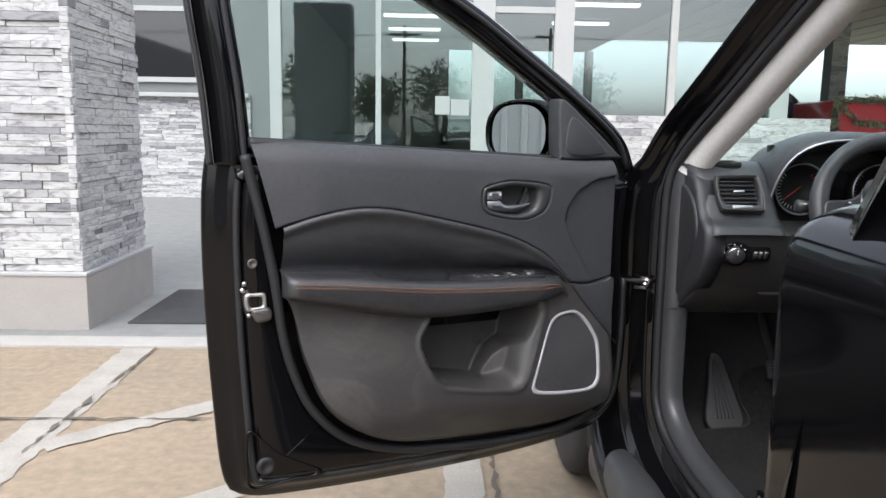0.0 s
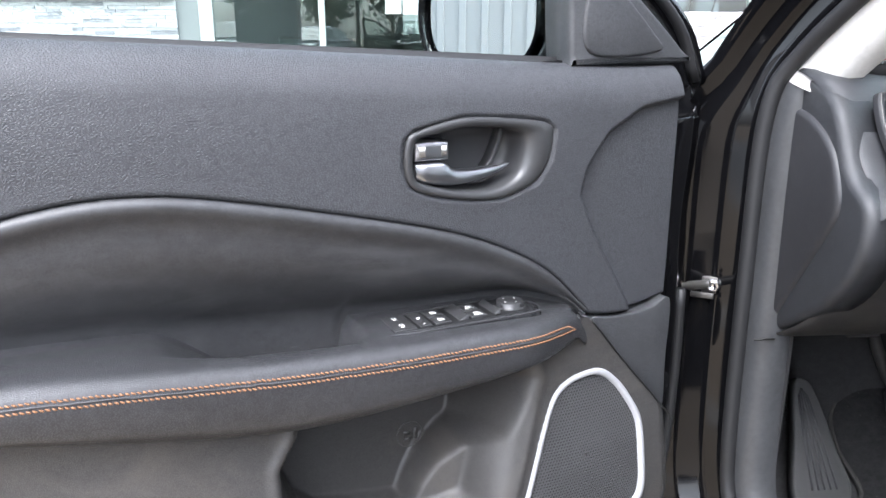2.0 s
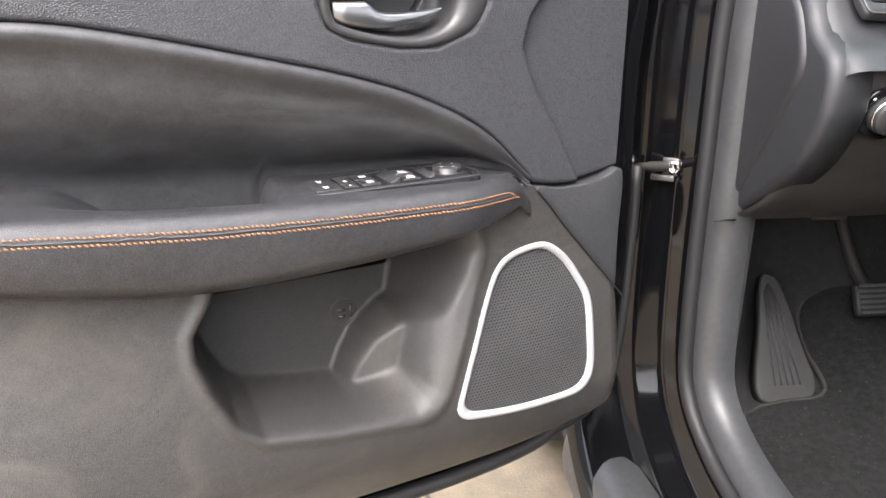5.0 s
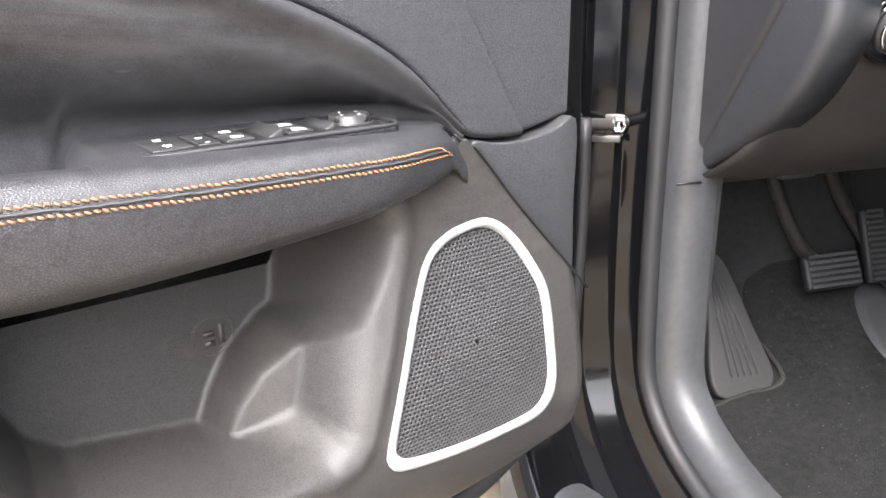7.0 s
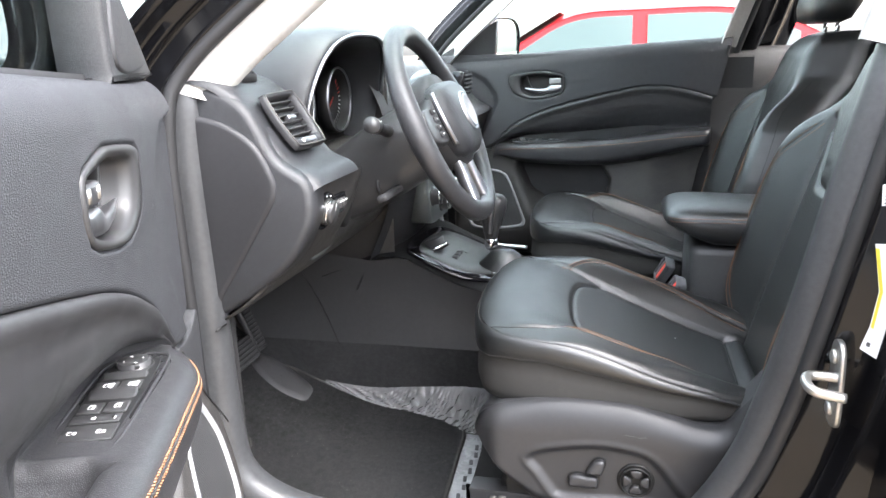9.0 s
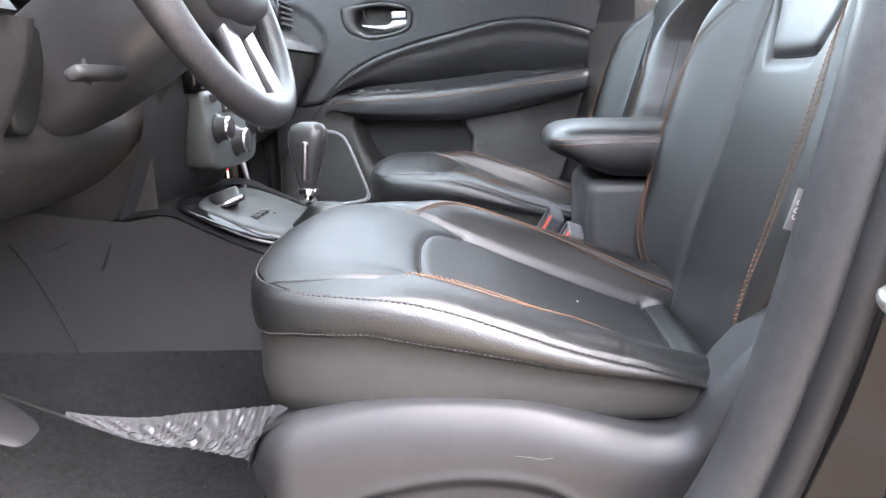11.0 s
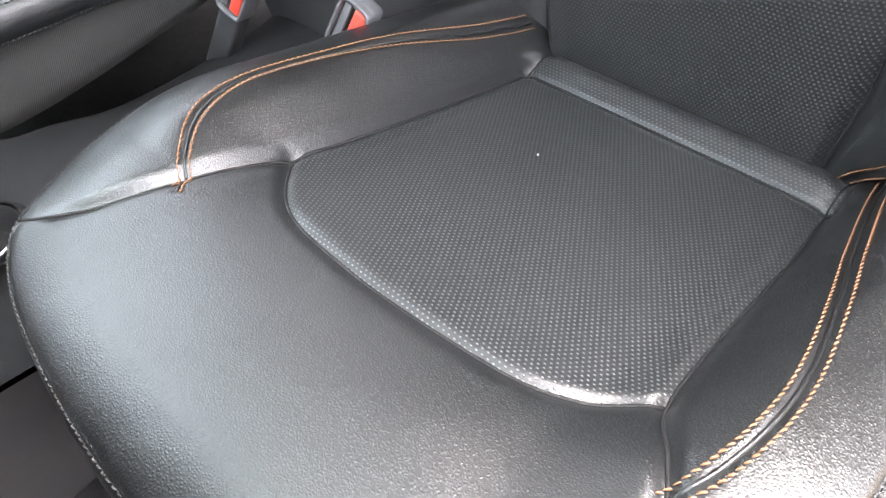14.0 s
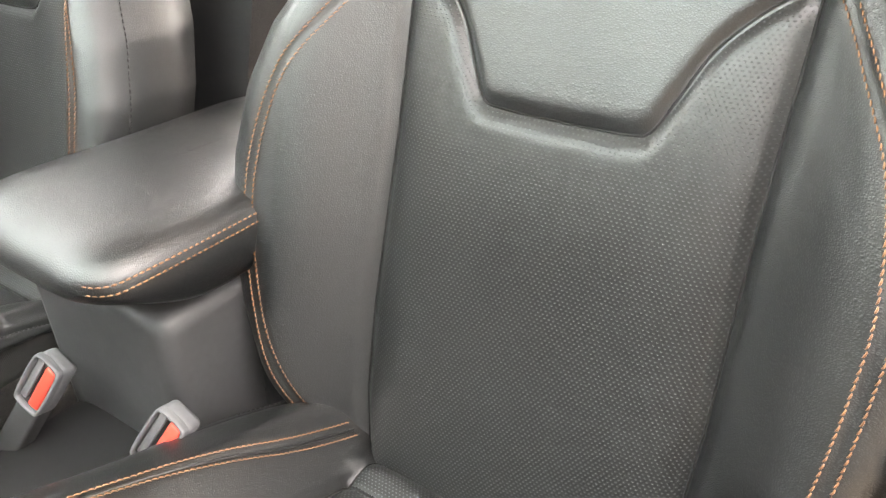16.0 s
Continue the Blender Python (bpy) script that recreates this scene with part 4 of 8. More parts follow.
        part("icon", box(cu_ - 0.004, cv_ + 0.0004, zt - 0.0002, cu_ + 0.0025, cv_ + 0.0018, zt + 0.0003), M_WHITE, q)
        if u0 < 0.48 and full:
            txt = bpy.data.curves.new("auto_print", "FONT")
            txt.body = "AUTO"
            txt.size = 0.0040
            txt.align_x = "CENTER"
            txt.extrude = 0.0001
            txt.materials.append(M_WHITE)
            part("print", txt, None, q, "small white letters AUTO", m=pose(cu_, v0 + 0.0160, zt + 0.0001, 0, 0, 180))
    q = button("lock_button", 0.540, 0.566, -0.0405, 0.000, 0.0018, "black rocker with two padlock symbols")
    for vv in (-0.031, -0.009):
        part("icon", box(0.5515, vv - 0.001, zt - 0.0006, 0.5555, vv + 0.0015, zt - 0.0001), M_WHITE, q)
        part("icon", tube([(0.551, vv - 0.002, zt - 0.0005), (0.551, vv - 0.005, zt - 0.0005), (0.5555, vv - 0.005, zt - 0.0005), (0.5555, vv - 0.002, zt - 0.0005)], 0.0005, 5), M_WHITE, q)
    q = button("child_lock_button", 0.5225, 0.5365, -0.0405, -0.002, 0.0018, "narrow black rocker with a white symbol")
    part("icon", box(0.5275, -0.025, zt - 0.0006, 0.5315, -0.0215, zt - 0.0001), M_WHITE, q)
    part("lamp", lathe([(0.0022, 0), (0.002, 0.0008), (0.0, 0.001)], 14), M_CHROME, q, m=pose(0.5295, -0.007, zt - 0.0008))
    ramp_v, ramp_f = box(0.479, -0.040, zs + 0.004, 0.497, 0.000, zs + 0.012, 0.002, 2)
    ramp_v = np.array(ramp_v)
    ramp_v[:, 2] -= 0.007 * sstep(0.481, 0.495, ramp_v[:, 0])
    part("divider", (ramp_v, ramp_f), M_PLAST, sp)
    ramp2_v, ramp2_f = box(0.440, -0.040, zs + 0.004, 0.454, 0.000, zs + 0.011, 0.002, 2)
    ramp2_v = np.array(ramp2_v)
    ramp2_v[:, 2] -= 0.006 * sstep(0.442, 0.452, ramp2_v[:, 0])
    part("divider", (ramp2_v, ramp2_f), M_PLAST, sp)
    kn = part("mirror_knob", lathe([(0.0182, 0), (0.0182, 0.0012), (0.0165, 0.0014), (0.0160, 0.0006), (0.0150, 0.0008), (0.0150, 0.0060), (0.0140, 0.0070), (0.006, 0.0066), (0, 0.0065)], 40), M_PLAST, sp, "round black mirror control", m=pose(0.419, -0.018, zs + 0.006))
    for i in range(4):
        a = i * math.pi / 2 + 0.4
        part("notch", box(-0.0022, 0.0128, 0.0025, 0.0022, 0.0158, 0.0072, 0.0005, 1), M_MATT, kn, m=pose(0, 0, 0, 0, 0, math.degrees(a)))
        part("arrow", box(-0.0014, 0.0082, 0.0066, 0.0010, 0.0092, 0.0071), M_WHITE, kn, m=pose(0, 0, 0, 0, 0, math.degrees(a)))
    if full:
        e = part("emblem", tube(spline([(0.016 * math.cos(a), 0, 0.016 * math.sin(a)) for a in np.arange(24) * 2 * math.pi / 24], 40, True), 0.0009, 5, False), M_LOWER, root, "round moulded mark in the pocket", m=pose(0.524, -0.0625, 0.694))
        for x0, z0, x1, z1 in ((-0.009, -0.008, -0.005, 0.008), (-0.001, 0.0, 0.008, 0.004), (-0.001, -0.008, 0.007, -0.004)):
            part("bar", box(x0, -0.0005, z0, x1, 0.0012, z1), M_LOWER, e)


door = thing("front_door", "open black car door with dark trim, orange stitching and power window switches", "car door", DOOR)
door_trim(door)

# black steel shell of the door: rings of (u, z) from the cabin side outwards
LOWER_RIM = [(0.10, 1.10), (0.09, 0.90), (0.085, 0.70), (0.10, 0.52), (0.15, 0.445), (0.23, 0.415), (0.45, 0.392), (0.70, 0.385), (0.95, 0.388), (1.05, 0.40), (1.085, 0.44), (1.10, 0.60), (1.11, 0.80), (1.112, 0.97), (1.105, 1.08), (1.085, 1.14), (1.00, 1.135), (0.60, 1.115), (0.30, 1.10)]


def rim_ring(poly, grow, v, n=180):
    p = spline(poly, n, True)
    t = np.roll(p, -1, 0) - np.roll(p, 1, 0)
    nn = np.stack([-t[:, 1], t[:, 0]], 1)
    nn /= np.linalg.norm(nn, axis=1)[:, None]
    c = p.mean(0)
    if np.sum(nn * (p - c)) < 0:
        nn = -nn
    q = p + nn * grow
    return np.stack([q[:, 0], np.full(n, v), q[:, 1]], 1)


INSIDE = [(0.24, 1.08), (0.24, 0.60), (0.26, 0.54), (0.33, 0.515), (0.45, 0.51), (0.60, 0.512), (0.73, 0.53), (0.85, 0.605), (0.90, 0.70), (0.925, 0.80), (0.95, 0.90), (0.97, 1.0), (0.985, 1.06), (0.97, 1.09), (0.60, 1.085)]


def inside_ring(v, n=180):
    """Edge of the hidden hole behind the trim, each point nearest to the rim's."""
    q, p = spline(INSIDE, 500, True), rim_ring(LOWER_RIM, -0.05, 0, n)
    c = np.array([0.6, 0.8])
    aq, ap = np.arctan2(*(q - c).T[::-1]), np.arctan2(*(p[:, [0, 2]] - c).T[::-1])
    k = [int(np.argmin(np.abs(np.angle(np.exp(1j * (aq - a)))))) for a in ap]
    return np.stack([q[k, 0], np.full(n, v), q[k, 1]], 1)


rings = [inside_ring(-0.100), inside_ring(-0.040), rim_ring(LOWER_RIM, -0.068, -0.036), rim_ring(LOWER_RIM, -0.060, -0.040), rim_ring(LOWER_RIM, -0.052, -0.058), rim_ring(LOWER_RIM, -0.030, -0.064), rim_ring(LOWER_RIM, -0.020, -0.082), rim_ring(LOWER_RIM, 0.000, -0.098),
         rim_ring(LOWER_RIM, 0.012, -0.104), rim_ring(LOWER_RIM, 0.016, -0.110), rim_ring(LOWER_RIM, 0.012, -0.118), rim_ring(LOWER_RIM, -0.03, -0.140), rim_ring(LOWER_RIM, -0.15, -0.165)]
sv, sf = grid(np.array(rings), wrap_v=True)
n_ = 180
sf = sf + [tuple(range(n_)), tuple(range((len(rings) - 1) * n_, len(rings) * n_))[::-1]]
part("shell", (sv, sf), M_PAINT, door, "gloss black painted steel shell")
part("weatherstrip", tube(np.vstack([q := rim_ring(LOWER_RIM, -0.045, -0.050, 140), q[:1]])[12:118], 0.007, 8), M_RUBBER, door, "black rubber door seal")

part("weatherstrip", tube(spline([(1.052, -0.022, 1.12), (1.020, -0.020, 0.98), (0.998, -0.020, 0.86), (0.985, -0.022, 0.76), (0.965, -0.024, 0.68), (0.925, -0.028, 0.59), (0.850, -0.030, 0.515), (0.740, -0.032, 0.473), (0.60, -0.032, 0.456), (0.45, -0.032, 0.450), (0.30, -0.032, 0.460), (0.22, -0.032, 0.492)], 120), 0.010, 10), M_RUBBER, door, "black rubber seal round the trim")
# window frame: rear post, slanted front bar and top
REAR = [(1.078, -0.062, 1.10), (1.090, -0.064, 1.25), (1.112, -0.068, 1.42), (1.120, -0.080, 1.60)]
FRONT = [(0.128, -0.075, 1.075), (0.165, -0.074, 1.145), (0.262, -0.074, 1.222), (0.420, -0.078, 1.328), (0.560, -0.085, 1.418), (0.76, -0.096, 1.52), (0.95, -0.10, 1.585), (1.12, -0.10, 1.615)]


def bar(path, prof, n=60):
    """Sweep a section given as (across, depth) along a path in the door's plane."""
    p = spline(path, n)
    t = np.gradient(p, axis=0)
    t[:, 1] = 0
    t /= np.linalg.norm(t, axis=1)[:, None]
    side = np.stack([t[:, 2], np.zeros(n), -t[:, 0]], 1)
    dep = np.array([0, 1.0, 0])
    P = np.array([[p[i] + side[i] * a + dep * d for a, d in prof] for i in range(n)])
    v, f = grid(P, wrap_v=True)
    m = len(prof)
    return v, f + [tuple(range(m))[::-1], tuple(range((n - 1) * m, n * m))]


frame_p = part("window_frame", bar(REAR, [(-0.046, -0.045), (-0.050, -0.02), (-0.044, 0.004), (-0.030, 0.006), (-0.026, 0.020), (-0.010, 0.024), (0.006, 0.020), (0.010, 0.006), (0.022, 0.004), (0.026, -0.012), (0.026, -0.045)]), M_PAINT, door, "black window frame post")
part("seal", bar([(a - 0.030, b + 0.010, c) for a, b, c in REAR], [(-0.006, -0.01), (-0.006, 0.012), (0, 0.016), (0.006, 0.012), (0.006, -0.01)]), M_RUBBER, frame_p)
part("seal", bar([(a + 0.034, b + 0.0, c) for a, b, c in REAR], [(-0.005, -0.01), (-0.005, 0.010), (0, 0.014), (0.005, 0.010), (0.005, -0.01)]), M_RUBBER, frame_p)
frame_q = part("window_frame", bar(FRONT, [(-0.034, -0.035), (-0.036, -0.006), (-0.026, 0.010), (-0.010, 0.014), (-0.002, 0.008), (0.008, 0.012), (0.020, 0.008), (0.024, -0.008), (0.024, -0.035)]), M_PAINT, door, "black slanted window frame")
part("seal", bar([(a, b + 0.010, c + 0.012) for a, b, c in FRONT], [(-0.005, -0.01), (-0.005, 0.008), (0, 0.011), (0.005, 0.008), (0.005, -0.01)]), M_RUBBER, frame_q)
sail = [(0.332, 1.112), (0.345, 1.115), (0.352, 1.235), (0.343, 1.245), (0.325, 1.238), (0.25, 1.178), (0.19, 1.128), (0.182, 1.112)]
sp_ = part("mirror_cover", slab(spline(sail, 60, True), -0.07, -0.022, "xz", 0.006), M_COVER, door, "triangular black inner mirror cover")
part("ridge", slab(spline([(0.325, 1.125), (0.325, 1.20), (0.30, 1.20), (0.24, 1.15), (0.225, 1.125)], 40, True), -0.03, -0.0185, "xz", 0.004), M_COVER, sp_)
pane = [(0.30, 1.09), (0.35, 1.24), (0.42, 1.315), (0.56, 1.405), (0.76, 1.505), (0.95, 1.57), (1.09, 1.585), (1.075, 1.40), (1.055, 1.22), (1.045, 1.11), (0.75, 1.10)]
gl = part("window_pane", slab(spline(pane, 80, True), -0.0800, -0.0765, "xz"), M_GLASS, door, "faintly green door glass", smooth=False)
gl.visible_shadow = False
part("belt_seal", bar([(0.35, -0.058, 1.108), (0.75, -0.056, 1.128), (1.04, -0.058, 1.142)], [(-0.012, -0.02), (-0.012, 0.012), (0, 0.018), (0.010, 0.012), (0.010, -0.02)]), M_RUBBER, door)
# bits on the rear edge
part("screw", lathe([(0.0105, 0), (0.010, 0.003), (0.007, 0.004), (0.005, 0.002), (0, 0.002)], 24), M_STEEL2, door, "plated trim screw", m=pose(1.040, -0.034, 0.906, -90))
part("screw", lathe([(0.020, 0), (0.019, 0.006), (0.012, 0.009), (0.009, 0.005), (0, 0.005)], 28), M_RUBBER, door, "black rubber plug", m=pose(1.022, -0.037, 0.478, -90))
latch = part("latch", slab(spline([(1.060, 0.842), (1.050, 0.856), (1.018, 0.858), (1.000, 0.842), (0.994, 0.800), (1.004, 0.776), (1.030, 0.776), (1.052, 0.796)], 60, True), -0.075, -0.0385, "xz", 0.006), M_MATT, door, "door latch in a black recess")
part("latch_slot", slab(spline([(1.046, 0.836), (1.022, 0.836), (1.020, 0.818), (1.044, 0.816)], 28, True), -0.042, -0.0365, "xz"), M_BLACK, latch, smooth=False)
part("latch_plate", ring_plate([(1.056, 0.843), (1.036, 0.846), (1.016, 0.844), (1.013, 0.824), (1.016, 0.812), (1.036, 0.809), (1.054, 0.812)], [(1.047, 0.836), (1.036, 0.838), (1.024, 0.836), (1.022, 0.826), (1.024, 0.819), (1.036, 0.817), (1.046, 0.819)], -0.040, -0.031, -0.040, "xz", 60), M_STEEL, latch, "bright steel latch frame")
part("latch_lip", slab(spline([(1.044, 0.811), (1.028, 0.815), (1.012, 0.816), (1.004, 0.806), (1.006, 0.792), (1.020, 0.787), (1.036, 0.788)], 44, True), -0.046, -0.024, "xz", 0.006), M_STEEL2, latch, "dull steel latch lip")
for u0, z0 in ((1.056, 0.865), (1.060, 0.852), (1.048, 0.800)):
    part("bolt", lathe([(0.005, 0), (0.005, 0.003), (0, 0.004)], 12), M_STEEL, door, m=pose(u0, -0.040, z0, -90))
part("plug_panel", ring_plate([(0.965, 0.436), (1.05, 0.430), (1.062, 0.47), (1.06, 0.55), (1.045, 0.556), (0.99, 0.50), (0.90, 0.446)], [(0.970, 0.441), (1.046, 0.435), (1.057, 0.47), (1.055, 0.544), (1.045, 0.549), (0.992, 0.496), (0.915, 0.447)], -0.040, -0.034, -0.040, "xz", 60), M_PAINT, door)

# outside mirror: its glass faces rearwards of the door, turned a little to the cabin
MIRROR = Matrix(((0.967, -0.255, 0, 0.352), (0.255, 0.967, 0, -0.207), (0, 0, 1, 1.169), (0, 0, 0, 1)))


def rounded(a, b, r, n=48):
    th = np.arange(n) * 2 * np.pi / n
    c, s = np.cos(th), np.sin(th)
    return np.stack([np.sign(c) * np.abs(c) ** r * a, np.sign(s) * np.abs(s) ** r * b], 1)


rows = []
for k, x in ((0.91, 0.004), (0.95, 0.012), (1.0, 0.008), (1.02, -0.01), (1.0, -0.05), (0.88, -0.085), (0.62, -0.11), (0.3, -0.12), (0.02, -0.122)):
    o = rounded(0.124, 0.083, 0.80)
    rows.append(np.stack([np.full(len(o), x), o[:, 0] * k + (0.012 if k > 0.955 else 0.004), o[:, 1] * k], 1))
mh = part("mirror_housing", grid(np.array(rows), wrap_v=True), M_PAINT, door, "gloss black door mirror housing", m=MIRROR)
o = rounded(0.095, 0.070, 0.78)
part("mirror_glass", slab(o, -0.002, 0.005, "yz"), M_MIRROR, mh, "bright mirror glass", smooth=False)
part("mirror_arm", box(-0.085, 0.082, -0.060, -0.012, 0.150, 0.058, 0.022, 4), M_PAINT, mh)
# ---- front seats, built round x = 0 and then set in place ----
XS = 1.022
M_PERFB = dotted("perforated_leather_back", (0.0095, 0.0100, 0.0100), 0.35, 0.00385, 0.0027, 0.175, 0.0004, 3.8, axes=(0, 2))
EDGE_Z = [(1.10, 0.590), (1.16, 0.608), (1.223, 0.628), (1.254, 0.638), (1.31, 0.656), (1.354, 0.672), (1.397, 0.687), (1.44, 0.697), (1.483, 0.7005), (1.53, 0.702), (1.563, 0.7055), (1.60, 0.705), (1.62, 0.702)]
MID_Z = [(1.08, 0.545), (1.12, 0.556), (1.163, 0.568), (1.25, 0.600), (1.33, 0.633), (1.40, 0.665), (1.45, 0.692), (1.50, 0.708), (1.56, 0.715), (1.60, 0.713), (1.625, 0.705)]
OUTLINE = [(0.2026, 1.1), (0.2268, 1.15), (0.2393, 1.22), (0.247, 1.32), (0.249, 1.42), (0.2432, 1.49), (0.2310, 1.540), (0.2085, 1.577), (0.1660, 1.600), (0.0965, 1.614), (0.0, 1.62)]


def pulled(pts):
    """The front third of the cushion drawn in."""
    return [(x, y if y < 1.45 else 1.45 + (y - 1.45) * 0.91) for x, y in pts]


OUTLINE = pulled(OUTLINE)
INNER = [(0.139, 1.10), (0.141, 1.163), (0.144, 1.28), (0.147, 1.40), (0.158, 1.47), (0.178, 1.525), (0.199, 1.557), (0.2135, 1.570)]
INNER = pulled(INNER)
INNER_O = [(0.134, 1.10), (0.138, 1.169), (0.146, 1.243), (0.150, 1.317), (0.159, 1.397), (0.178, 1.427), (0.194, 1.455), (0.204, 1.50), (0.211, 1.540), (0.2135, 1.570)]
INNER_O = pulled(INNER_O)
STITCH_O = [(0.190, 1.447), (0.199, 1.423), (0.204, 1.386), (0.202, 1.347), (0.191, 1.291), (0.178, 1.236), (0.163, 1.162), (0.158, 1.12)]
FRONT_IN = [(-0.159, 1.397), (-0.141, 1.412), (-0.126, 1.424), (-0.097, 1.437), (-0.041, 1.4445), (0.014, 1.447), (0.079, 1.442), (0.120, 1.423), (0.147, 1.40)]
STITCH = [(0.147, 1.478), (0.172, 1.455), (0.192, 1.430), (0.204, 1.395), (0.207, 1.360), (0.202, 1.310), (0.190, 1.250), (0.177, 1.190), (0.168, 1.125)]


def mirror(pts):
    return [(-a, b) for a, b in pts]


def cushion_z(x, y):
    ax = np.abs(x)
    zc = np.interp(y, *spline(MID_Z, 200).T)
    ze = np.interp(y, *spline(EDGE_Z, 200).T)
    k = sstep(0.125, 0.205, ax)
    crest = np.maximum(zc, ze) + 0.014 * (1 - sstep(1.44, 1.56, y))
    z = lerp(zc, crest, k)
    z = z + sstep(1.40, 1.50, y) * (0.006 - 0.010 * np.clip(ax / 0.2, 0, 1.2) ** 2)
    rim = near_line(spline(OUTLINE, 90), ax, y)
    fade = sstep(0.004, 0.065, rim)
    r = np.clip(rim / 0.052, 0, 1)
    z = z - (z - ze) * (1 - np.sqrt(1 - (1 - r) ** 2)) * np.maximum(sstep(0.1, 0.2, ax), sstep(1.50, 1.56, y))
    ax_ = ax
    d = np.where(np.asarray(x) > 0, near_line(spline(INNER, 60), ax_, y), near_line(spline(INNER_O, 60), ax_, y))
    z = z - fade * (0.0065 * np.exp(-(d / 0.0055) ** 2) + 0.002 * np.exp(-d / 0.015))
    d = near_line(spline(FRONT_IN, 50), x, y)
    z = z - 0.0045 * np.exp(-(d / 0.0045) ** 2) - 0.0018 * np.exp(-d / 0.014)
    z = z - 0.005 * np.exp(-((y - 1.165) / 0.004) ** 2) * (ax_ < 0.145)
    z = z + 0.012 * np.exp(-((y - 1.140) / 0.016) ** 2) * (1 - sstep(0.135, 0.16, ax_))
    d = np.where(np.asarray(x) > 0, near_line(spline(STITCH, 50), ax_, y), near_line(spline(STITCH_O, 50), ax_, y))
    z = z - 0.0016 * np.exp(-(d / 0.0025) ** 2)
    # creases pressed into the outer bolster
    k = sstep(0.148, 0.17, ax) * (1 - sstep(1.26, 1.36, y)) * (np.asarray(x) < 0)
    z = z + k * (0.0010 * np.sin(230 * (ax - 0.35 * (y - 1.2)) + 2.0 * np.sin(25 * y)) + 0.0008 * np.sin(90 * ax + 60 * y))
    k2 = sstep(0.15, 0.19, ax) * (np.asarray(x) < 0)
    z = z - 0.0010 * k2 * np.exp(-((y - 1.238 - 0.25 * (ax - 0.17)) / 0.003) ** 2)
    return z


def between(a, b, n, m):
    A, B = spline(a, n), spline(b, n)
    s = np.linspace(0, 1, m)[None, :, None]
    return A[:, None] * (1 - s) + B[:, None] * s


def draped(Q, zf, drop=0.0):
    return np.concatenate([Q, zf(Q[..., 0], Q[..., 1])[..., None] - drop], -1)


# near-black colour that stands in for the shade inside the seat seams
M_SEAM_SHADE = plastic("seam_shadow_gap", (0.008, 0.008, 0.008), 0.8)
BX = 0.022
BACK_Y0, BACK_Z0, BACK_A = 1.125, 0.555, 0.29
BACK_HALF = [(0.54, 0.172), (0.57, 0.190), (0.60, 0.214), (0.65, 0.254), (0.70, 0.282), (0.76, 0.298), (0.82, 0.301), (0.88, 0.290), (0.93, 0.266), (0.97, 0.232), (1.01, 0.192), (1.05, 0.166), (1.09, 0.155), (1.125, 0.147), (1.15, 0.12)]


def back_half(x, z):
    """Half width of the backrest at a height, less on the sill side."""
    half = np.interp(z, *np.array(BACK_HALF).T)
    return np.where(np.asarray(x) < BX, BACK_IN(z) + (half - BACK_IN(z)) * 0.76, half)


def back_y(x, z):
    """Front face of the backrest."""
    ax = np.abs(np.asarray(x) - BX)
    y = BACK_Y0 - BACK_A * (z - BACK_Z0)
    half = back_half(x, z)
    wing = sstep(0.135, 0.225, ax) * (1 - sstep(0.98, 1.12, z)) * sstep(0.50, 0.60, z)
    y = y + 0.060 * wing
    out = np.asarray(x) < BX
    e = np.clip((half - ax) / np.where(out, 0.034, 0.05), 0, 1)
    y = y - np.where(out, 0.030, 0.05) * (1 - np.sqrt(np.clip(1 - (1 - e) ** 2, 0, 1)))
    y = y + 0.012 * np.cos((z - 0.75) / 0.3 * 1.5) * (1 - sstep(0.1, 0.16, ax))
    top = np.clip((1.15 - z) / 0.06, 0, 1)
    y = y - 0.05 * (1 - np.sqrt(np.clip(1 - (1 - top) ** 2, 0, 1)))
    d = np.abs(ax - BACK_IN(z))
    y = y - 0.008 * np.exp(-(d / 0.006) ** 2) * (z < 1.0)
    d = near_line(spline(NOTCH, 40), ax, z)
    y = y - 0.007 * np.exp(-(d / 0.006) ** 2)
    d = np.where(np.asarray(x) > BX, near_line(spline(BSTITCH, 40), ax, z), near_line(spline(BSTITCH_O, 40), ax, z))
    y = y - 0.0016 * np.exp(-(d / 0.0025) ** 2)
    return y


def BACK_IN(z):
    return np.interp(z, [0.5, 0.57, 0.62, 0.70, 0.85, 1.0, 1.1], [0.130, 0.135, 0.144, 0.147, 0.145, 0.147, 0.14])


NOTCH = [(0.0, 0.886), (0.050, 0.887), (0.065, 0.891), (0.077, 0.911), (0.094, 0.945), (0.120, 0.972), (0.142, 0.985)]
BSTITCH = [(0.158, 0.560), (0.176, 0.587), (0.200, 0.632), (0.225, 0.690), (0.242, 0.746), (0.250, 0.800), (0.243, 0.853), (0.223, 0.905), (0.190, 0.950), (0.165, 0.985)]
BSTITCH_O = [(0.152, 0.560), (0.184, 0.605), (0.206, 0.650), (0.219, 0.700), (0.225, 0.745), (0.228, 0.800), (0.227, 0.850), (0.213, 0.910), (0.185, 0.955), (0.163, 0.985)]


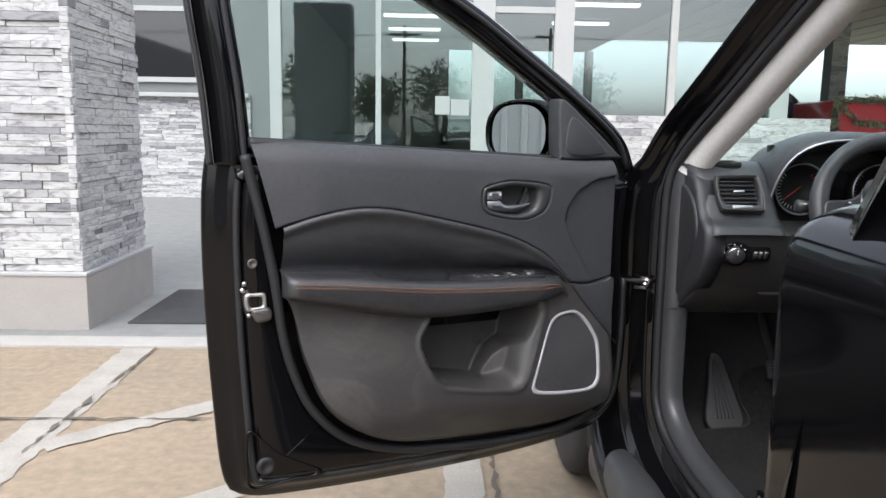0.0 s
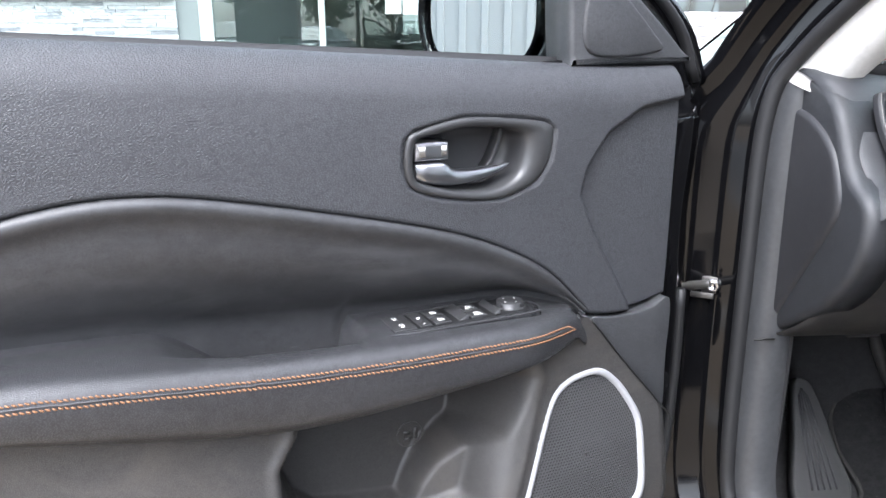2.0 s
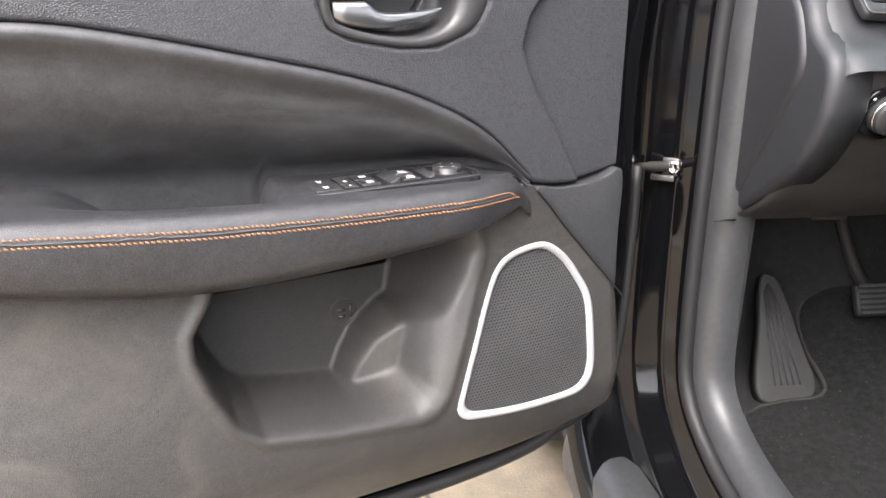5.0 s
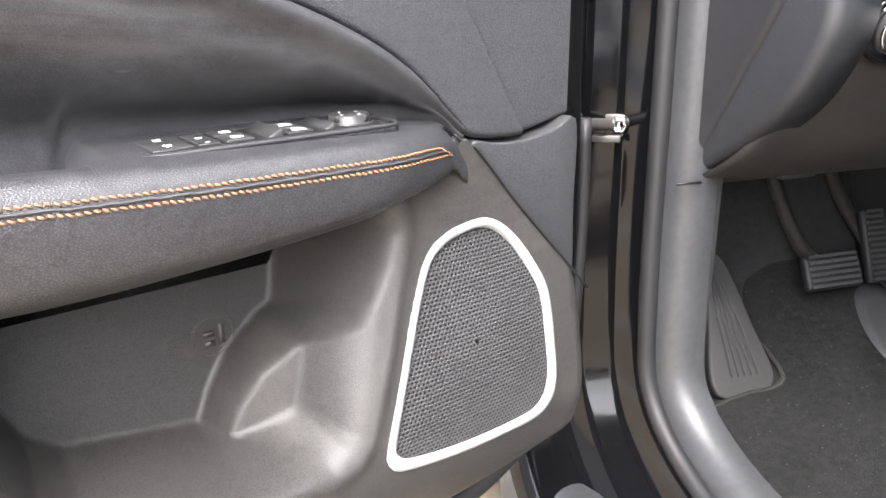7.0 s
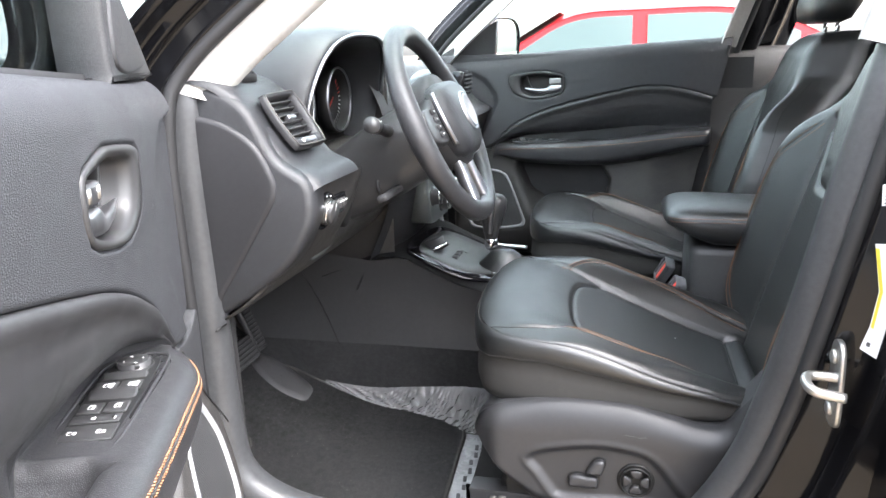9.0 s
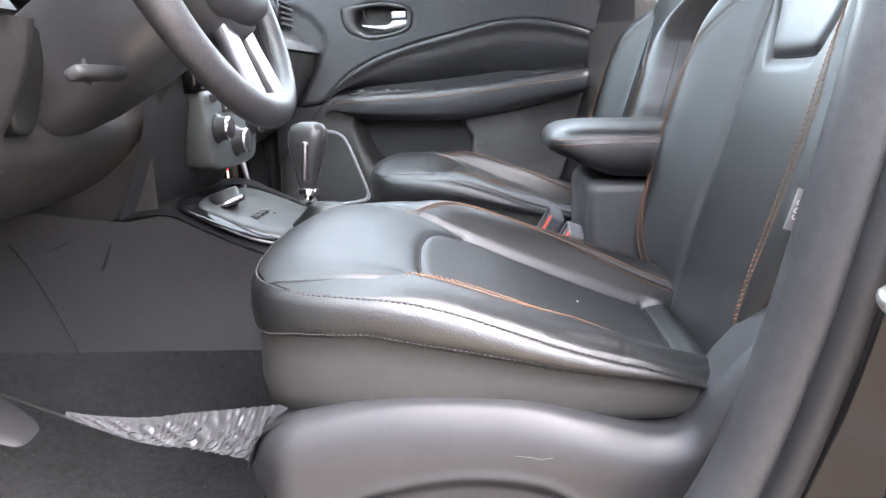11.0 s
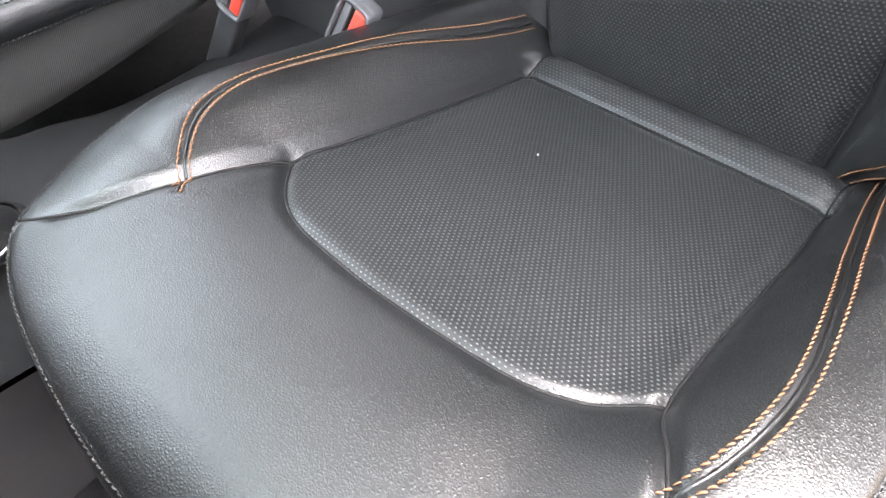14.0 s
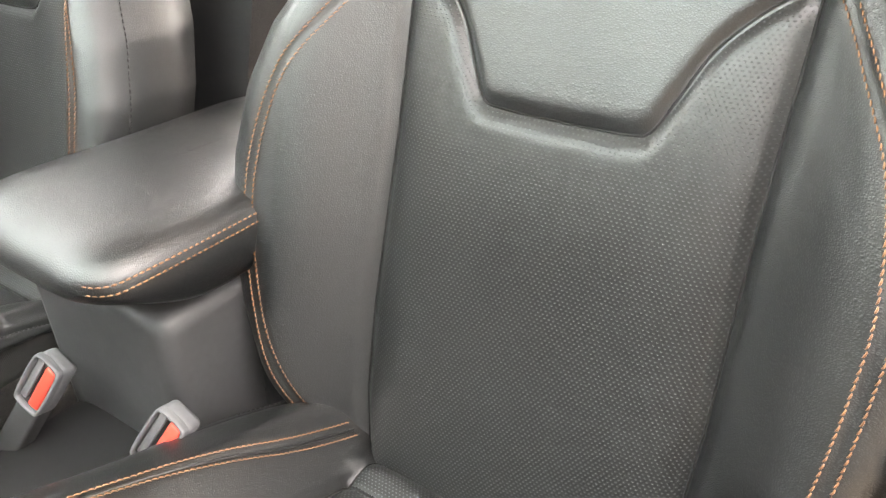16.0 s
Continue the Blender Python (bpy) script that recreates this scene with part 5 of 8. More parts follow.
def seat(full=True):
    s = thing("driver_seat" if full else "passenger_seat", "black leather car seat with perforated centre and orange stitching", "car seat", group="front seats")
    front_in = FRONT_IN
    fx = np.linspace(-1, 1, 110)
    fx = np.sign(fx) * (1 - (1 - np.abs(fx)) ** 1.25)
    fs = spline(front_in, 300)
    xf = np.where(fx < 0, fx * 0.159, fx * 0.147)
    yf = np.interp(xf, fs[:, 0], fs[:, 1])
    tk = np.linspace(0, 1, 130)
    Yc = 1.163 + (yf[:, None] - 1.163) * tk[None]
    lo_x, hi_x = np.interp(Yc, [q[1] for q in INNER_O[:5]], [q[0] for q in INNER_O[:5]]), np.interp(Yc, [q[1] for q in INNER[:4]], [q[0] for q in INNER[:4]])
    Xc = np.where(fx[:, None] < 0, fx[:, None] * lo_x, fx[:, None] * hi_x)
    cu = part("cushion", grid(draped(np.stack([Xc, Yc], -1), cushion_z), flip=True), M_PERF, s, "perforated leather seat centre")
    inner_l = mirror(INNER_O[4:])
    back_edge = inner_l[::-1] + front_in[1:-1] + INNER[3:]
    f_out = [(-0.2135, 1.570), (-0.2075, 1.578), (-0.1641, 1.600), (-0.0965, 1.614), (0, 1.620), (0.0965, 1.614), (0.1641, 1.600), (0.2075, 1.578), (0.2135, 1.570)]
    f_out = pulled(f_out)
    A = spline(back_edge, 160)
    # keep columns upright
    bx = np.linspace(-0.2135, 0.2135, 160)
    B = np.stack([bx, np.interp(bx, *spline(f_out, 300).T)], 1)
    t = np.linspace(0, 1, 80)[None, :, None]
    part("thigh_pad", grid(draped(A[:, None] * (1 - t) + B[:, None] * t, cushion_z)), M_SEAT, s, "smooth leather front of the cushion")
    out_r = OUTLINE[:8]
    for sg in (1, -1):
        st = STITCH if sg > 0 else STITCH_O
        a = [(sg * x, y) for x, y in (INNER if sg > 0 else INNER_O)]
        b = [(sg * x, y) for x, y in out_r[:7]] + [(sg * 0.2135, INNER[-1][1] + 0.0005)]
        bo = part("bolster", grid(draped(between(a, b, 170, 70), cushion_z), flip=sg > 0), M_SEAT, s, "smooth leather side bolster")
        for off in (-0.0050, 0.0050):
            p = spline([(sg * (x + off), y) for x, y in st], 120)
            z = cushion_z(p[:, 0], p[:, 1])
            path = np.c_[p, z + 0.0006]
            part("stitching", stitches(path, np.tile([0.1 * sg, -0.1, 1.0], (120, 1)), 0.0042, 0.0008, 0.00068, 0.0006), M_THREAD, bo, "orange stitched seam")["kind"] = "stuff"
        p = spline([(sg * x, y) for x, y in st], 80)
        part("piping", tube(np.c_[p, cushion_z(p[:, 0], p[:, 1]) + 0.0006], 0.0012, 6), M_SEAT, bo)
    part("rear_strip", grid(draped(between([(-0.141, 1.06), (-0.141, 1.163)], [(0.141, 1.06), (0.141, 1.163)], 60, 60), cushion_z)), M_PERF, s)
    # dark tubes put the seam shade into the cushion's grooves
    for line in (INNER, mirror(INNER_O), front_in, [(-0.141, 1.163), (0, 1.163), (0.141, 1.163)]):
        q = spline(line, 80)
        part("seam", tube(np.c_[q, cushion_z(q[:, 0], q[:, 1]) + 0.0002], 0.0011, 6), M_SEAM_SHADE, s)
    # side walls: leather band, then cloth down to the frame
    loop = [(-x, y) for x, y in OUTLINE] [: -1] + OUTLINE[::-1]
    L = spline(loop, 180)
    zt = cushion_z(L[:, 0], L[:, 1])
    low = np.interp(L[:, 1], [1.10, 1.229, 1.30, 1.384, 1.468, 1.531, 1.581, 1.62], [0.596, 0.622, 0.634, 0.652, 0.667, 0.664, 0.655, 0.645])
    low = np.minimum(low, zt - 0.004)
    c = np.array([0, 1.35])
    d = L - c
    d /= np.linalg.norm(d, axis=1)[:, None]
    band = np.array([np.c_[L + d * q, lerp(zt, low, k)] for q, k in ((0.0, 0.0), (0.0035, 0.04), (0.008, 0.25), (0.009, 0.6), (0.007, 0.9), (0.004, 1.0))])
    sb = part("side_band", grid(band, flip=True), M_SEAT, s, "leather side band between two seams")
    cloth = np.array([np.c_[L + d * q, lerp(low, np.full(len(L), 0.585), k)] for q, k in ((0.004, 0.0), (0.002, 0.03), (0.003, 0.3), (0.004, 0.7), (0.0, 0.93), (-0.01, 1.0), (-0.06, 1.02))])
    part("side_cloth", grid(cloth, flip=True), M_CLOTH, s, "dark woven side cloth")
    part("stitching", stitches(np.c_[L + d * 0.0015, zt - 0.0005], np.c_[d, np.full(len(L), 0.8)], 0.0040, 0.0010, 0.00065), M_THREADG, sb, "grey stitched seam")["kind"] = "stuff"
    part("stitching", stitches(np.c_[L + d * 0.0068, low + 0.003], np.c_[d, np.full(len(L), 0.2)], 0.0040, 0.0010, 0.00065), M_THREADG, sb, "grey stitched seam")["kind"] = "stuff"
    # backrest
    def face(Q):
        return np.stack([Q[..., 0] + BX, back_y(Q[..., 0] + BX, Q[..., 1]), Q[..., 1]], -1)

    zz = np.linspace(0.53, 0.985, 90)
    ins_r = np.stack([BACK_IN(zz), zz], 1)
    Q = np.stack([np.stack([lerp(-ins_r[:, 0], ins_r[:, 0], k), zz], 1) for k in np.linspace(0, 1, 80)], 1)
    mask_top = spline([(-a, b) for a, b in NOTCH[::-1]][:-1] + NOTCH, 80)
    top = np.stack([np.linspace(-1, 1, 80) * 0.142, np.interp(np.linspace(-1, 1, 80) * 0.142, mask_top[:, 0], mask_top[:, 1])], 1)
    bot = np.stack([np.linspace(-0.136, 0.136, 80), np.full(80, 0.53)], 1)
    t = np.linspace(0, 1, 90)[:, None, None]
    Q = bot[None] * (1 - t) + top[None] * t
    Q[..., 0] = np.linspace(-1, 1, 80)[None, :] * BACK_IN(Q[..., 1])
    back = part("backrest", grid(face(Q)), M_PERFB, s, "perforated leather backrest centre")
    t2 = np.linspace(0, 1, 40)[:, None, None]
    up = np.stack([np.linspace(-1, 1, 80) * 0.12, np.full(80, 1.15)], 1)
    Q2 = Q[-1][None] * (1 - t2) + up[None] * t2
    part("shoulder_panel", grid(face(Q2)), M_SEAT, back, "smooth leather upper back panel")
    for sg in (1, -1):
        zz = np.linspace(0.54, 1.15, 110)
        inn = np.where(zz < 0.985, BACK_IN(zz), lerp(0.146, 0.12, (zz - 0.985) / 0.165))
        half = back_half(BX + sg * 0.2, zz)
        inn = np.minimum(inn, half - 0.004)
        k = np.linspace(0, 1, 44)
        X = sg * (inn[:, None] * (1 - k) + half[:, None] * k)
        Qb = np.stack([X, np.repeat(zz[:, None], 44, 1)], -1)
        F = face(Qb)
        # close round the side to the rear
        edge = F[:, -1]
        side = [edge]
        for q, dx in ((-0.02, 0.006), (-0.06, 0.008), (-0.10, 0.0), (-0.13, -0.04)):
            e2 = edge.copy()
            e2[:, 1] += q
            e2[:, 0] += sg * dx
            side.append(e2)
        F = np.concatenate([F, np.stack(side[1:], 1)], 1)
        bo = part("back_bolster", grid(F, flip=sg < 0), M_SEAT, back, "smooth leather back bolster")
        for off in (-0.0050, 0.0050):
            p = spline([(sg * (x + off), z) for x, z in (BSTITCH if sg > 0 else BSTITCH_O)], 120)
            path = np.stack([p[:, 0] + BX, back_y(p[:, 0] + BX, p[:, 1]) + 0.0006, p[:, 1]], 1)
            part("stitching", stitches(path, np.tile([0.3 * sg, 1.0, 0.1], (120, 1)), 0.0042, 0.0008, 0.00068, 0.0006), M_THREAD, bo, "orange stitched seam")["kind"] = "stuff"
        p = np.stack([half[5:-20] * sg, zz[5:-20]], 1)
        path = np.stack([p[:, 0] + BX + sg * 0.004, back_y(p[:, 0] + BX, p[:, 1]) - 0.012, p[:, 1]], 1)
        part("stitching", stitches(path, np.tile([1.0 * sg, 0.3, 0.0], (len(path), 1)), 0.0048, 0.0016, 0.0009), M_THREADG, bo, "dark stitched seam")["kind"] = "stuff"
    # the same painted seam shade on the backrest
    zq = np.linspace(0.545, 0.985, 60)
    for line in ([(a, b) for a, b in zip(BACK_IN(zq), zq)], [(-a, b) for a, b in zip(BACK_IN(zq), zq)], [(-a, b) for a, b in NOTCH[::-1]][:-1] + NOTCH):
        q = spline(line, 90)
        part("seam", tube(np.stack([q[:, 0] + BX, back_y(q[:, 0] + BX, q[:, 1]) + 0.0002, q[:, 1]], 1), 0.0011, 6), M_SEAM_SHADE, back)
    rear = np.array([[(x, BACK_Y0 - BACK_A * (z - BACK_Z0) - 0.15, z) for x in (-0.24 + 0.10 * (z > 1.0), -0.1, 0.1, 0.24 - 0.10 * (z > 1.0))] for z in (0.50, 0.7, 0.9, 1.03, 1.13)])
    part("rear_shell", grid(rear), M_PLAST, back)
    # headrest
    hc = BACK_Y0 - BACK_A * (1.30 - BACK_Z0) - 0.03
    rows = []
    for z, a, b in ((1.170, 0.10, 0.030), (1.178, 0.125, 0.045), (1.21, 0.137, 0.056), (1.27, 0.138, 0.058), (1.33, 0.130, 0.052), (1.36, 0.10, 0.037), (1.368, 0.05, 0.015)):
        o = np.array([(math.copysign(abs(math.cos(h)) ** 0.5, math.cos(h)) * a, math.copysign(abs(math.sin(h)) ** 0.6, math.sin(h)) * b) for h in np.arange(40) * 2 * math.pi / 40])
        rows.append(np.c_[o[:, 0], o[:, 1] + hc - 0.25 * (z - 1.30), np.full(40, z)])
    v, f = grid(np.array(rows), wrap_v=True)
    hr = part("headrest", (v, f + [tuple(range(40))[::-1], tuple(range(240, 280))]), M_SEAT, s, "padded black headrest")
    for x in (-0.06, 0.06):
        part("post", tube([(x, hc + 0.02, 1.10), (x, hc, 1.22)], 0.006, 8), M_CHROME, hr)
    return s


M_TAG = plastic("grey_woven_tag", (0.20, 0.20, 0.20), 0.7, 1500, 0.2)
seat_l = seat(True)
seat_l.location = (XS, 0, 0)
seat_r = copy_thing(seat_l, pose(XS + 0.745, 0.0, 0))
seat_r.name = "passenger_seat"

# plastic shield with the power switches on the sill side of the driver's seat
shield = thing("seat_shield", "grey-black plastic seat side shield with power switches", "seat trim")
SH_TOP = [(1.585, 0.545), (1.575, 0.572), (1.550, 0.590), (1.515, 0.602), (1.475, 0.610), (1.422, 0.6145), (1.345, 0.611), (1.285, 0.598), (1.235, 0.586), (1.205, 0.592), (1.184, 0.620), (1.160, 0.650), (1.125, 0.690), (1.09, 0.72)]
SH_BOT = [(1.580, 0.535), (1.560, 0.510), (1.535, 0.478), (1.505, 0.450), (1.475, 0.428), (1.42, 0.418), (1.345, 0.418), (1.285, 0.424), (1.235, 0.436), (1.20, 0.460), (1.17, 0.50), (1.14, 0.54), (1.10, 0.58), (1.06, 0.62)]
RECESS = [(1.497, 0.520), (1.470, 0.537), (1.40, 0.5505), (1.345, 0.548), (1.307, 0.535), (1.275, 0.497), (1.258, 0.474), (1.268, 0.463), (1.36, 0.459), (1.444, 0.457), (1.462, 0.472), (1.480, 0.498)]
A, B = spline(SH_TOP, 130), spline(SH_BOT, 130)
t = np.linspace(0, 1, 70)[None, :, None]
Q = A[:, None] * (1 - t) + B[:, None] * t
y, z, k = Q[..., 0], Q[..., 1], np.broadcast_to(t[..., 0], Q.shape[:2])
x = 0.742 + 0.030 * (1 - np.sqrt(np.clip(1 - (1 - np.clip(k / 0.28, 0, 1)) ** 2, 0, 1))) + 0.03 * np.clip((k - 0.8) / 0.2, 0, 1) ** 2
x = x + 0.05 * sstep(1.53, 1.60, y) ** 1.5 + 0.0 * z
dr = sdf(spline(RECESS, 60, True), y, z)
x = x + 0.007 * sstep(-0.001, 0.010, dr) - 0.002 * np.exp(-((dr + 0.004) / 0.004) ** 2)
shell = part("shell", grid(np.stack([x, y, z], -1), flip=False), M_SHIELD, shield, "scuffed satin plastic shell")
lip = np.stack([np.stack([np.full(130, 0.772 + q), A[:, 0], A[:, 1] - 0.004 * q / 0.03], 1) for q in (0.0, 0.03, 0.06)], 1)
part("top_edge", grid(lip), M_SHIELD, shield)
# seat-shaped adjuster: base and back paddles, a black plate under each as gap shade
for name, pts, lab in (("base_switch", [(1.431, 0.488), (1.428, 0.496), (1.418, 0.500), (1.405, 0.499), (1.393, 0.499), (1.387, 0.495), (1.387, 0.484), (1.392, 0.4795), (1.424, 0.4795), (1.430, 0.482)], "raised paddle shaped like a seat base"),
                       ("back_switch", [(1.404, 0.505), (1.395, 0.522), (1.387, 0.527), (1.379, 0.526), (1.3765, 0.520), (1.381, 0.504), (1.386, 0.5015), (1.399, 0.5015)], "raised paddle shaped like a seat back")):
    p = spline(pts, 60, True)
    c = p.mean(0)
    # no hollow: a larger black plate stands for the shaded gap round the paddle
    part("well", slab(c + (p - c) * 1.13, 0.7515, 0.7472, "yz"), M_BLACK, shield, smooth=False)
    part(name, slab(p, 0.757, 0.737, "yz", 0.005), M_SHIELD, shield, lab)
knob = part("lumbar_knob", lathe([(0.0240, 0), (0.0240, 0.0055), (0.0226, 0.0080), (0.0214, 0.0065), (0.0206, 0.001), (0.006, 0.0008), (0, 0.0008)], 44), M_BLACK, shield, "round four-way lumbar switch", m=pose(0.7475, 1.331, 0.497, 0, -90))
part("well", lathe([(0.0275, -0.001), (0.0268, 0.0022), (0.0237, 0.0022), (0.0235, 0)], 44, False), M_BLACK, knob)
for i in range(4):
    pad_ = [(0.0062, -0.0022), (0.0075, -0.0046), (0.0130, -0.0082), (0.0178, -0.0086), (0.0192, -0.0040), (0.0192, 0.0040), (0.0178, 0.0086), (0.0130, 0.0082), (0.0075, 0.0046), (0.0062, 0.0022)]
    part("pad", slab(spline(pad_, 36, True), 0.001, 0.0082, "xy", 0.0026), M_SHIELD, knob, m=pose(0, 0, 0, 0, 0, 90 * i))

tag = part("airbag_tag", box(-0.0008, -0.0105, -0.017, 0.0008, 0.0105, 0.017, 0.0005, 1), M_TAG, seat_l, "small grey woven airbag tag with white letters", m=pose(0.7815 - XS, 1.118, 0.764, 18, 0, 8))
for body_, size, off in (("SRS", 0.0110, 0.000), ("AIRBAG", 0.0060, -0.0072)):
    txt = bpy.data.curves.new("tag_print", "FONT")
    txt.body = body_
    txt.size = size
    txt.align_x = "CENTER"
    txt.extrude = 0.0001
    txt.materials.append(M_WHITE)
    part("print", txt, None, tag, "white letters on the tag", m=Matrix(((0, 0, -1, -0.0011), (0, 1, 0, off), (1, 0, 0, 0), (0, 0, 0, 1))))
solo("lint", lathe([(0.0006, -0.0008), (0.0009, 0), (0.0005, 0.0009)], 8), M_WHITE, "tiny white lint speck on the seat", "lint", m=Matrix.Scale(1, 4) @ pose(1.065, 1.262, 0.6065))
part("scratch", tube([(0.7435, 1.352, 0.573), (0.7425, 1.335, 0.572), (0.7425, 1.328, 0.570), (0.7430, 1.318, 0.5715)], 0.00025, 4), M_TINT2, shield, "fine pale scratch")
# ---- car body round the cabin ----
body = thing("car_body", "gloss black car body with the driver's door open", "car")
OPEN = [(0.640, 1.975, 0.56), (0.643, 1.955, 0.47), (0.650, 1.88, 0.415), (0.655, 1.75, 0.392), (0.66, 1.52, 0.386), (0.655, 1.37, 0.392), (0.65, 1.265, 0.445), (0.645, 1.19, 0.56), (0.64, 1.150, 0.68), (0.638, 1.118, 0.82), (0.64, 1.086, 0.97), (0.65, 1.052, 1.11),
        (0.695, 0.995, 1.30), (0.76, 0.985, 1.47), (0.80, 1.10, 1.545), (0.81, 1.25, 1.56), (0.80, 1.42, 1.525), (0.765, 1.62, 1.40), (0.715, 1.82, 1.245), (0.670, 1.955, 1.125), (0.645, 1.985, 1.04), (0.640, 1.982, 0.80)]
NP = 200
LOOP = spline(OPEN, NP, True)
_t = np.roll(LOOP, -1, 0) - np.roll(LOOP, 1, 0)
_n = np.stack([-_t[:, 2], _t[:, 1]], 1)
_n /= np.linalg.norm(_n, axis=1)[:, None]
_c = np.array([1.5, 0.95])
if np.sum(_n * (LOOP[:, 1:] - _c)) < 0:
    _n = -_n


def around(rows, sel=None, flip=False, side=1):
    """A skin that follows the door opening: rows of (outwards, sideways)."""
    P = []
    for g, dx in rows:
        q = LOOP.copy()
        slim = 1 - 0.62 * sstep(1.00, 1.10, LOOP[:, 2]) * sstep(1.15, 1.45, LOOP[:, 1]) if g > 0.03 else np.ones(NP)
        q[:, 1:] += _n * (0.03 + (g - 0.03) * slim if g > 0.03 else g * slim)[:, None]
        q[:, 0] += dx * (slim if g > 0.03 else 1)
        if side < 0:
            q[:, 0] = 2 * XC - q[:, 0]
        P.append(q)
    P = np.array(P)
    if sel is not None:
        return grid(P[:, sel], flip=flip)
    return grid(P, wrap_v=True, flip=flip)


JAMB = [(-0.004, 0.006), (0.004, -0.006), (0.014, -0.012), (0.045, -0.016), (0.056, -0.024), (0.060, -0.052), (0.068, -0.060), (0.092, -0.066), (0.104, -0.080), (0.110, -0.125), (0.120, -0.140), (0.15, -0.150)]
TRIM = [(-0.004, 0.008), (-0.012, 0.009), (-0.026, 0.016), (-0.033, 0.030), (-0.034, 0.045), (-0.028, 0.060)]
TRIM2 = [(-0.004, 0.008), (-0.016, 0.010), (-0.034, 0.014), (-0.048, 0.022), (-0.054, 0.036), (-0.052, 0.055)]
z_l = LOOP[:, 2]
low = [i for i in range(NP) if z_l[i] < 1.10]
# the low run goes from the front foot over the sill to the rear post
k0 = next(i for i in range(NP) if z_l[i] < 1.10 and z_l[i - 1] >= 1.10)
lowrun = [(k0 + i) % NP for i in range(len(low) + 1)]
highrun = [(k0 + len(low) + i) % NP for i in range(NP - len(low) + 1)]
for sd in (1, -1):
    part("door_jamb", around(JAMB, None, sd > 0, sd), M_PAINT, body, "gloss black painted door surround")
    part("opening_seal", tube(np.vstack([(q := LOOP + np.array([0, 0, 0]))[:, :] * np.array([sd, 1, 1]) + np.array([0 if sd > 0 else 2 * XC, 0, 0]), q[:1] * np.array([sd, 1, 1]) + np.array([0 if sd > 0 else 2 * XC, 0, 0])]), 0.011, 10, False), M_RUBBER, body, "dark rubber door opening seal")
    part("sill_trim", around(TRIM, lowrun, sd < 0, sd), M_SILL, body, "scuffed dark plastic sill and post trim")
    part("pillar_trim", around(TRIM2, highrun, sd < 0, sd), M_PILLAR, body, "light grey pillar trim")

part("kick_panel", grid(np.array([[(0.700 + 0.01 * k, lerp(1.945, 2.36, k), z) for k in (0, .3, .7, 1)] for z in (0.33, 0.5, 0.74)])), M_MATT, body, "dark kick panel")
part("trim_seam", box(0.642, 1.9425, 0.738, 0.672, 1.9445, 0.7405), M_BLACK, body)
# roof, headliner, windscreen
roof = [[(x, y, 1.60 + 0.035 * (1 - ((x - XC) / 0.6) ** 2) - 0.10 * max(0, (y - 1.0) / 0.7) ** 2 - 0.06 * max(0, (-y - 0.2) / 0.8) ** 2) for x in np.linspace(0.80, 2.01, 14)] for y in np.linspace(-1.2, 1.5, 24)]
part("roof", grid(np.array(roof)), M_PAINT, body)
part("headliner", grid(np.array(roof) - np.array([0, 0, 0.035])), M_LINER, body, "pale grey fabric headliner")
ws = np.array([[(lerp(lerp(0.66, 0.83, k), lerp(2.15, 1.98, k), s), lerp(2.42 + 0.12 * math.sin(s * math.pi), 1.47 + 0.05 * math.sin(s * math.pi), k), lerp(1.055, 1.545, k) + 0.02 * math.sin(s * math.pi)) for s in np.linspace(0, 1, 20)] for k in np.linspace(0, 1, 14)])
wsv, wsf = grid(ws)
wso = np.asarray(wsv) + np.array([0, 0.0025, 0.0040])
w_ = part("windscreen", join((wsv, wsf), (wso, [q[::-1] for q in wsf])), M_SCREEN, body, "clear windscreen")
w_.visible_shadow = False
part("bonnet", grid(np.array([[(x, y, 1.04 - 0.10 * ((y - 2.4) / 1.0) ** 2 - 0.05 * ((x - XC) / 0.8) ** 2) for x in np.linspace(0.60, 2.21, 16)] for y in np.linspace(2.38, 3.35, 12)])), M_PAINT, body, "gloss black bonnet")
part("cowl", grid(np.array([[(x, y, z) for x in (0.68, 1.0, 1.4, 1.8, 2.13)] for y, z in ((2.20, 1.05), (2.44, 1.05), (2.46, 0.9))])), M_MATT, body)
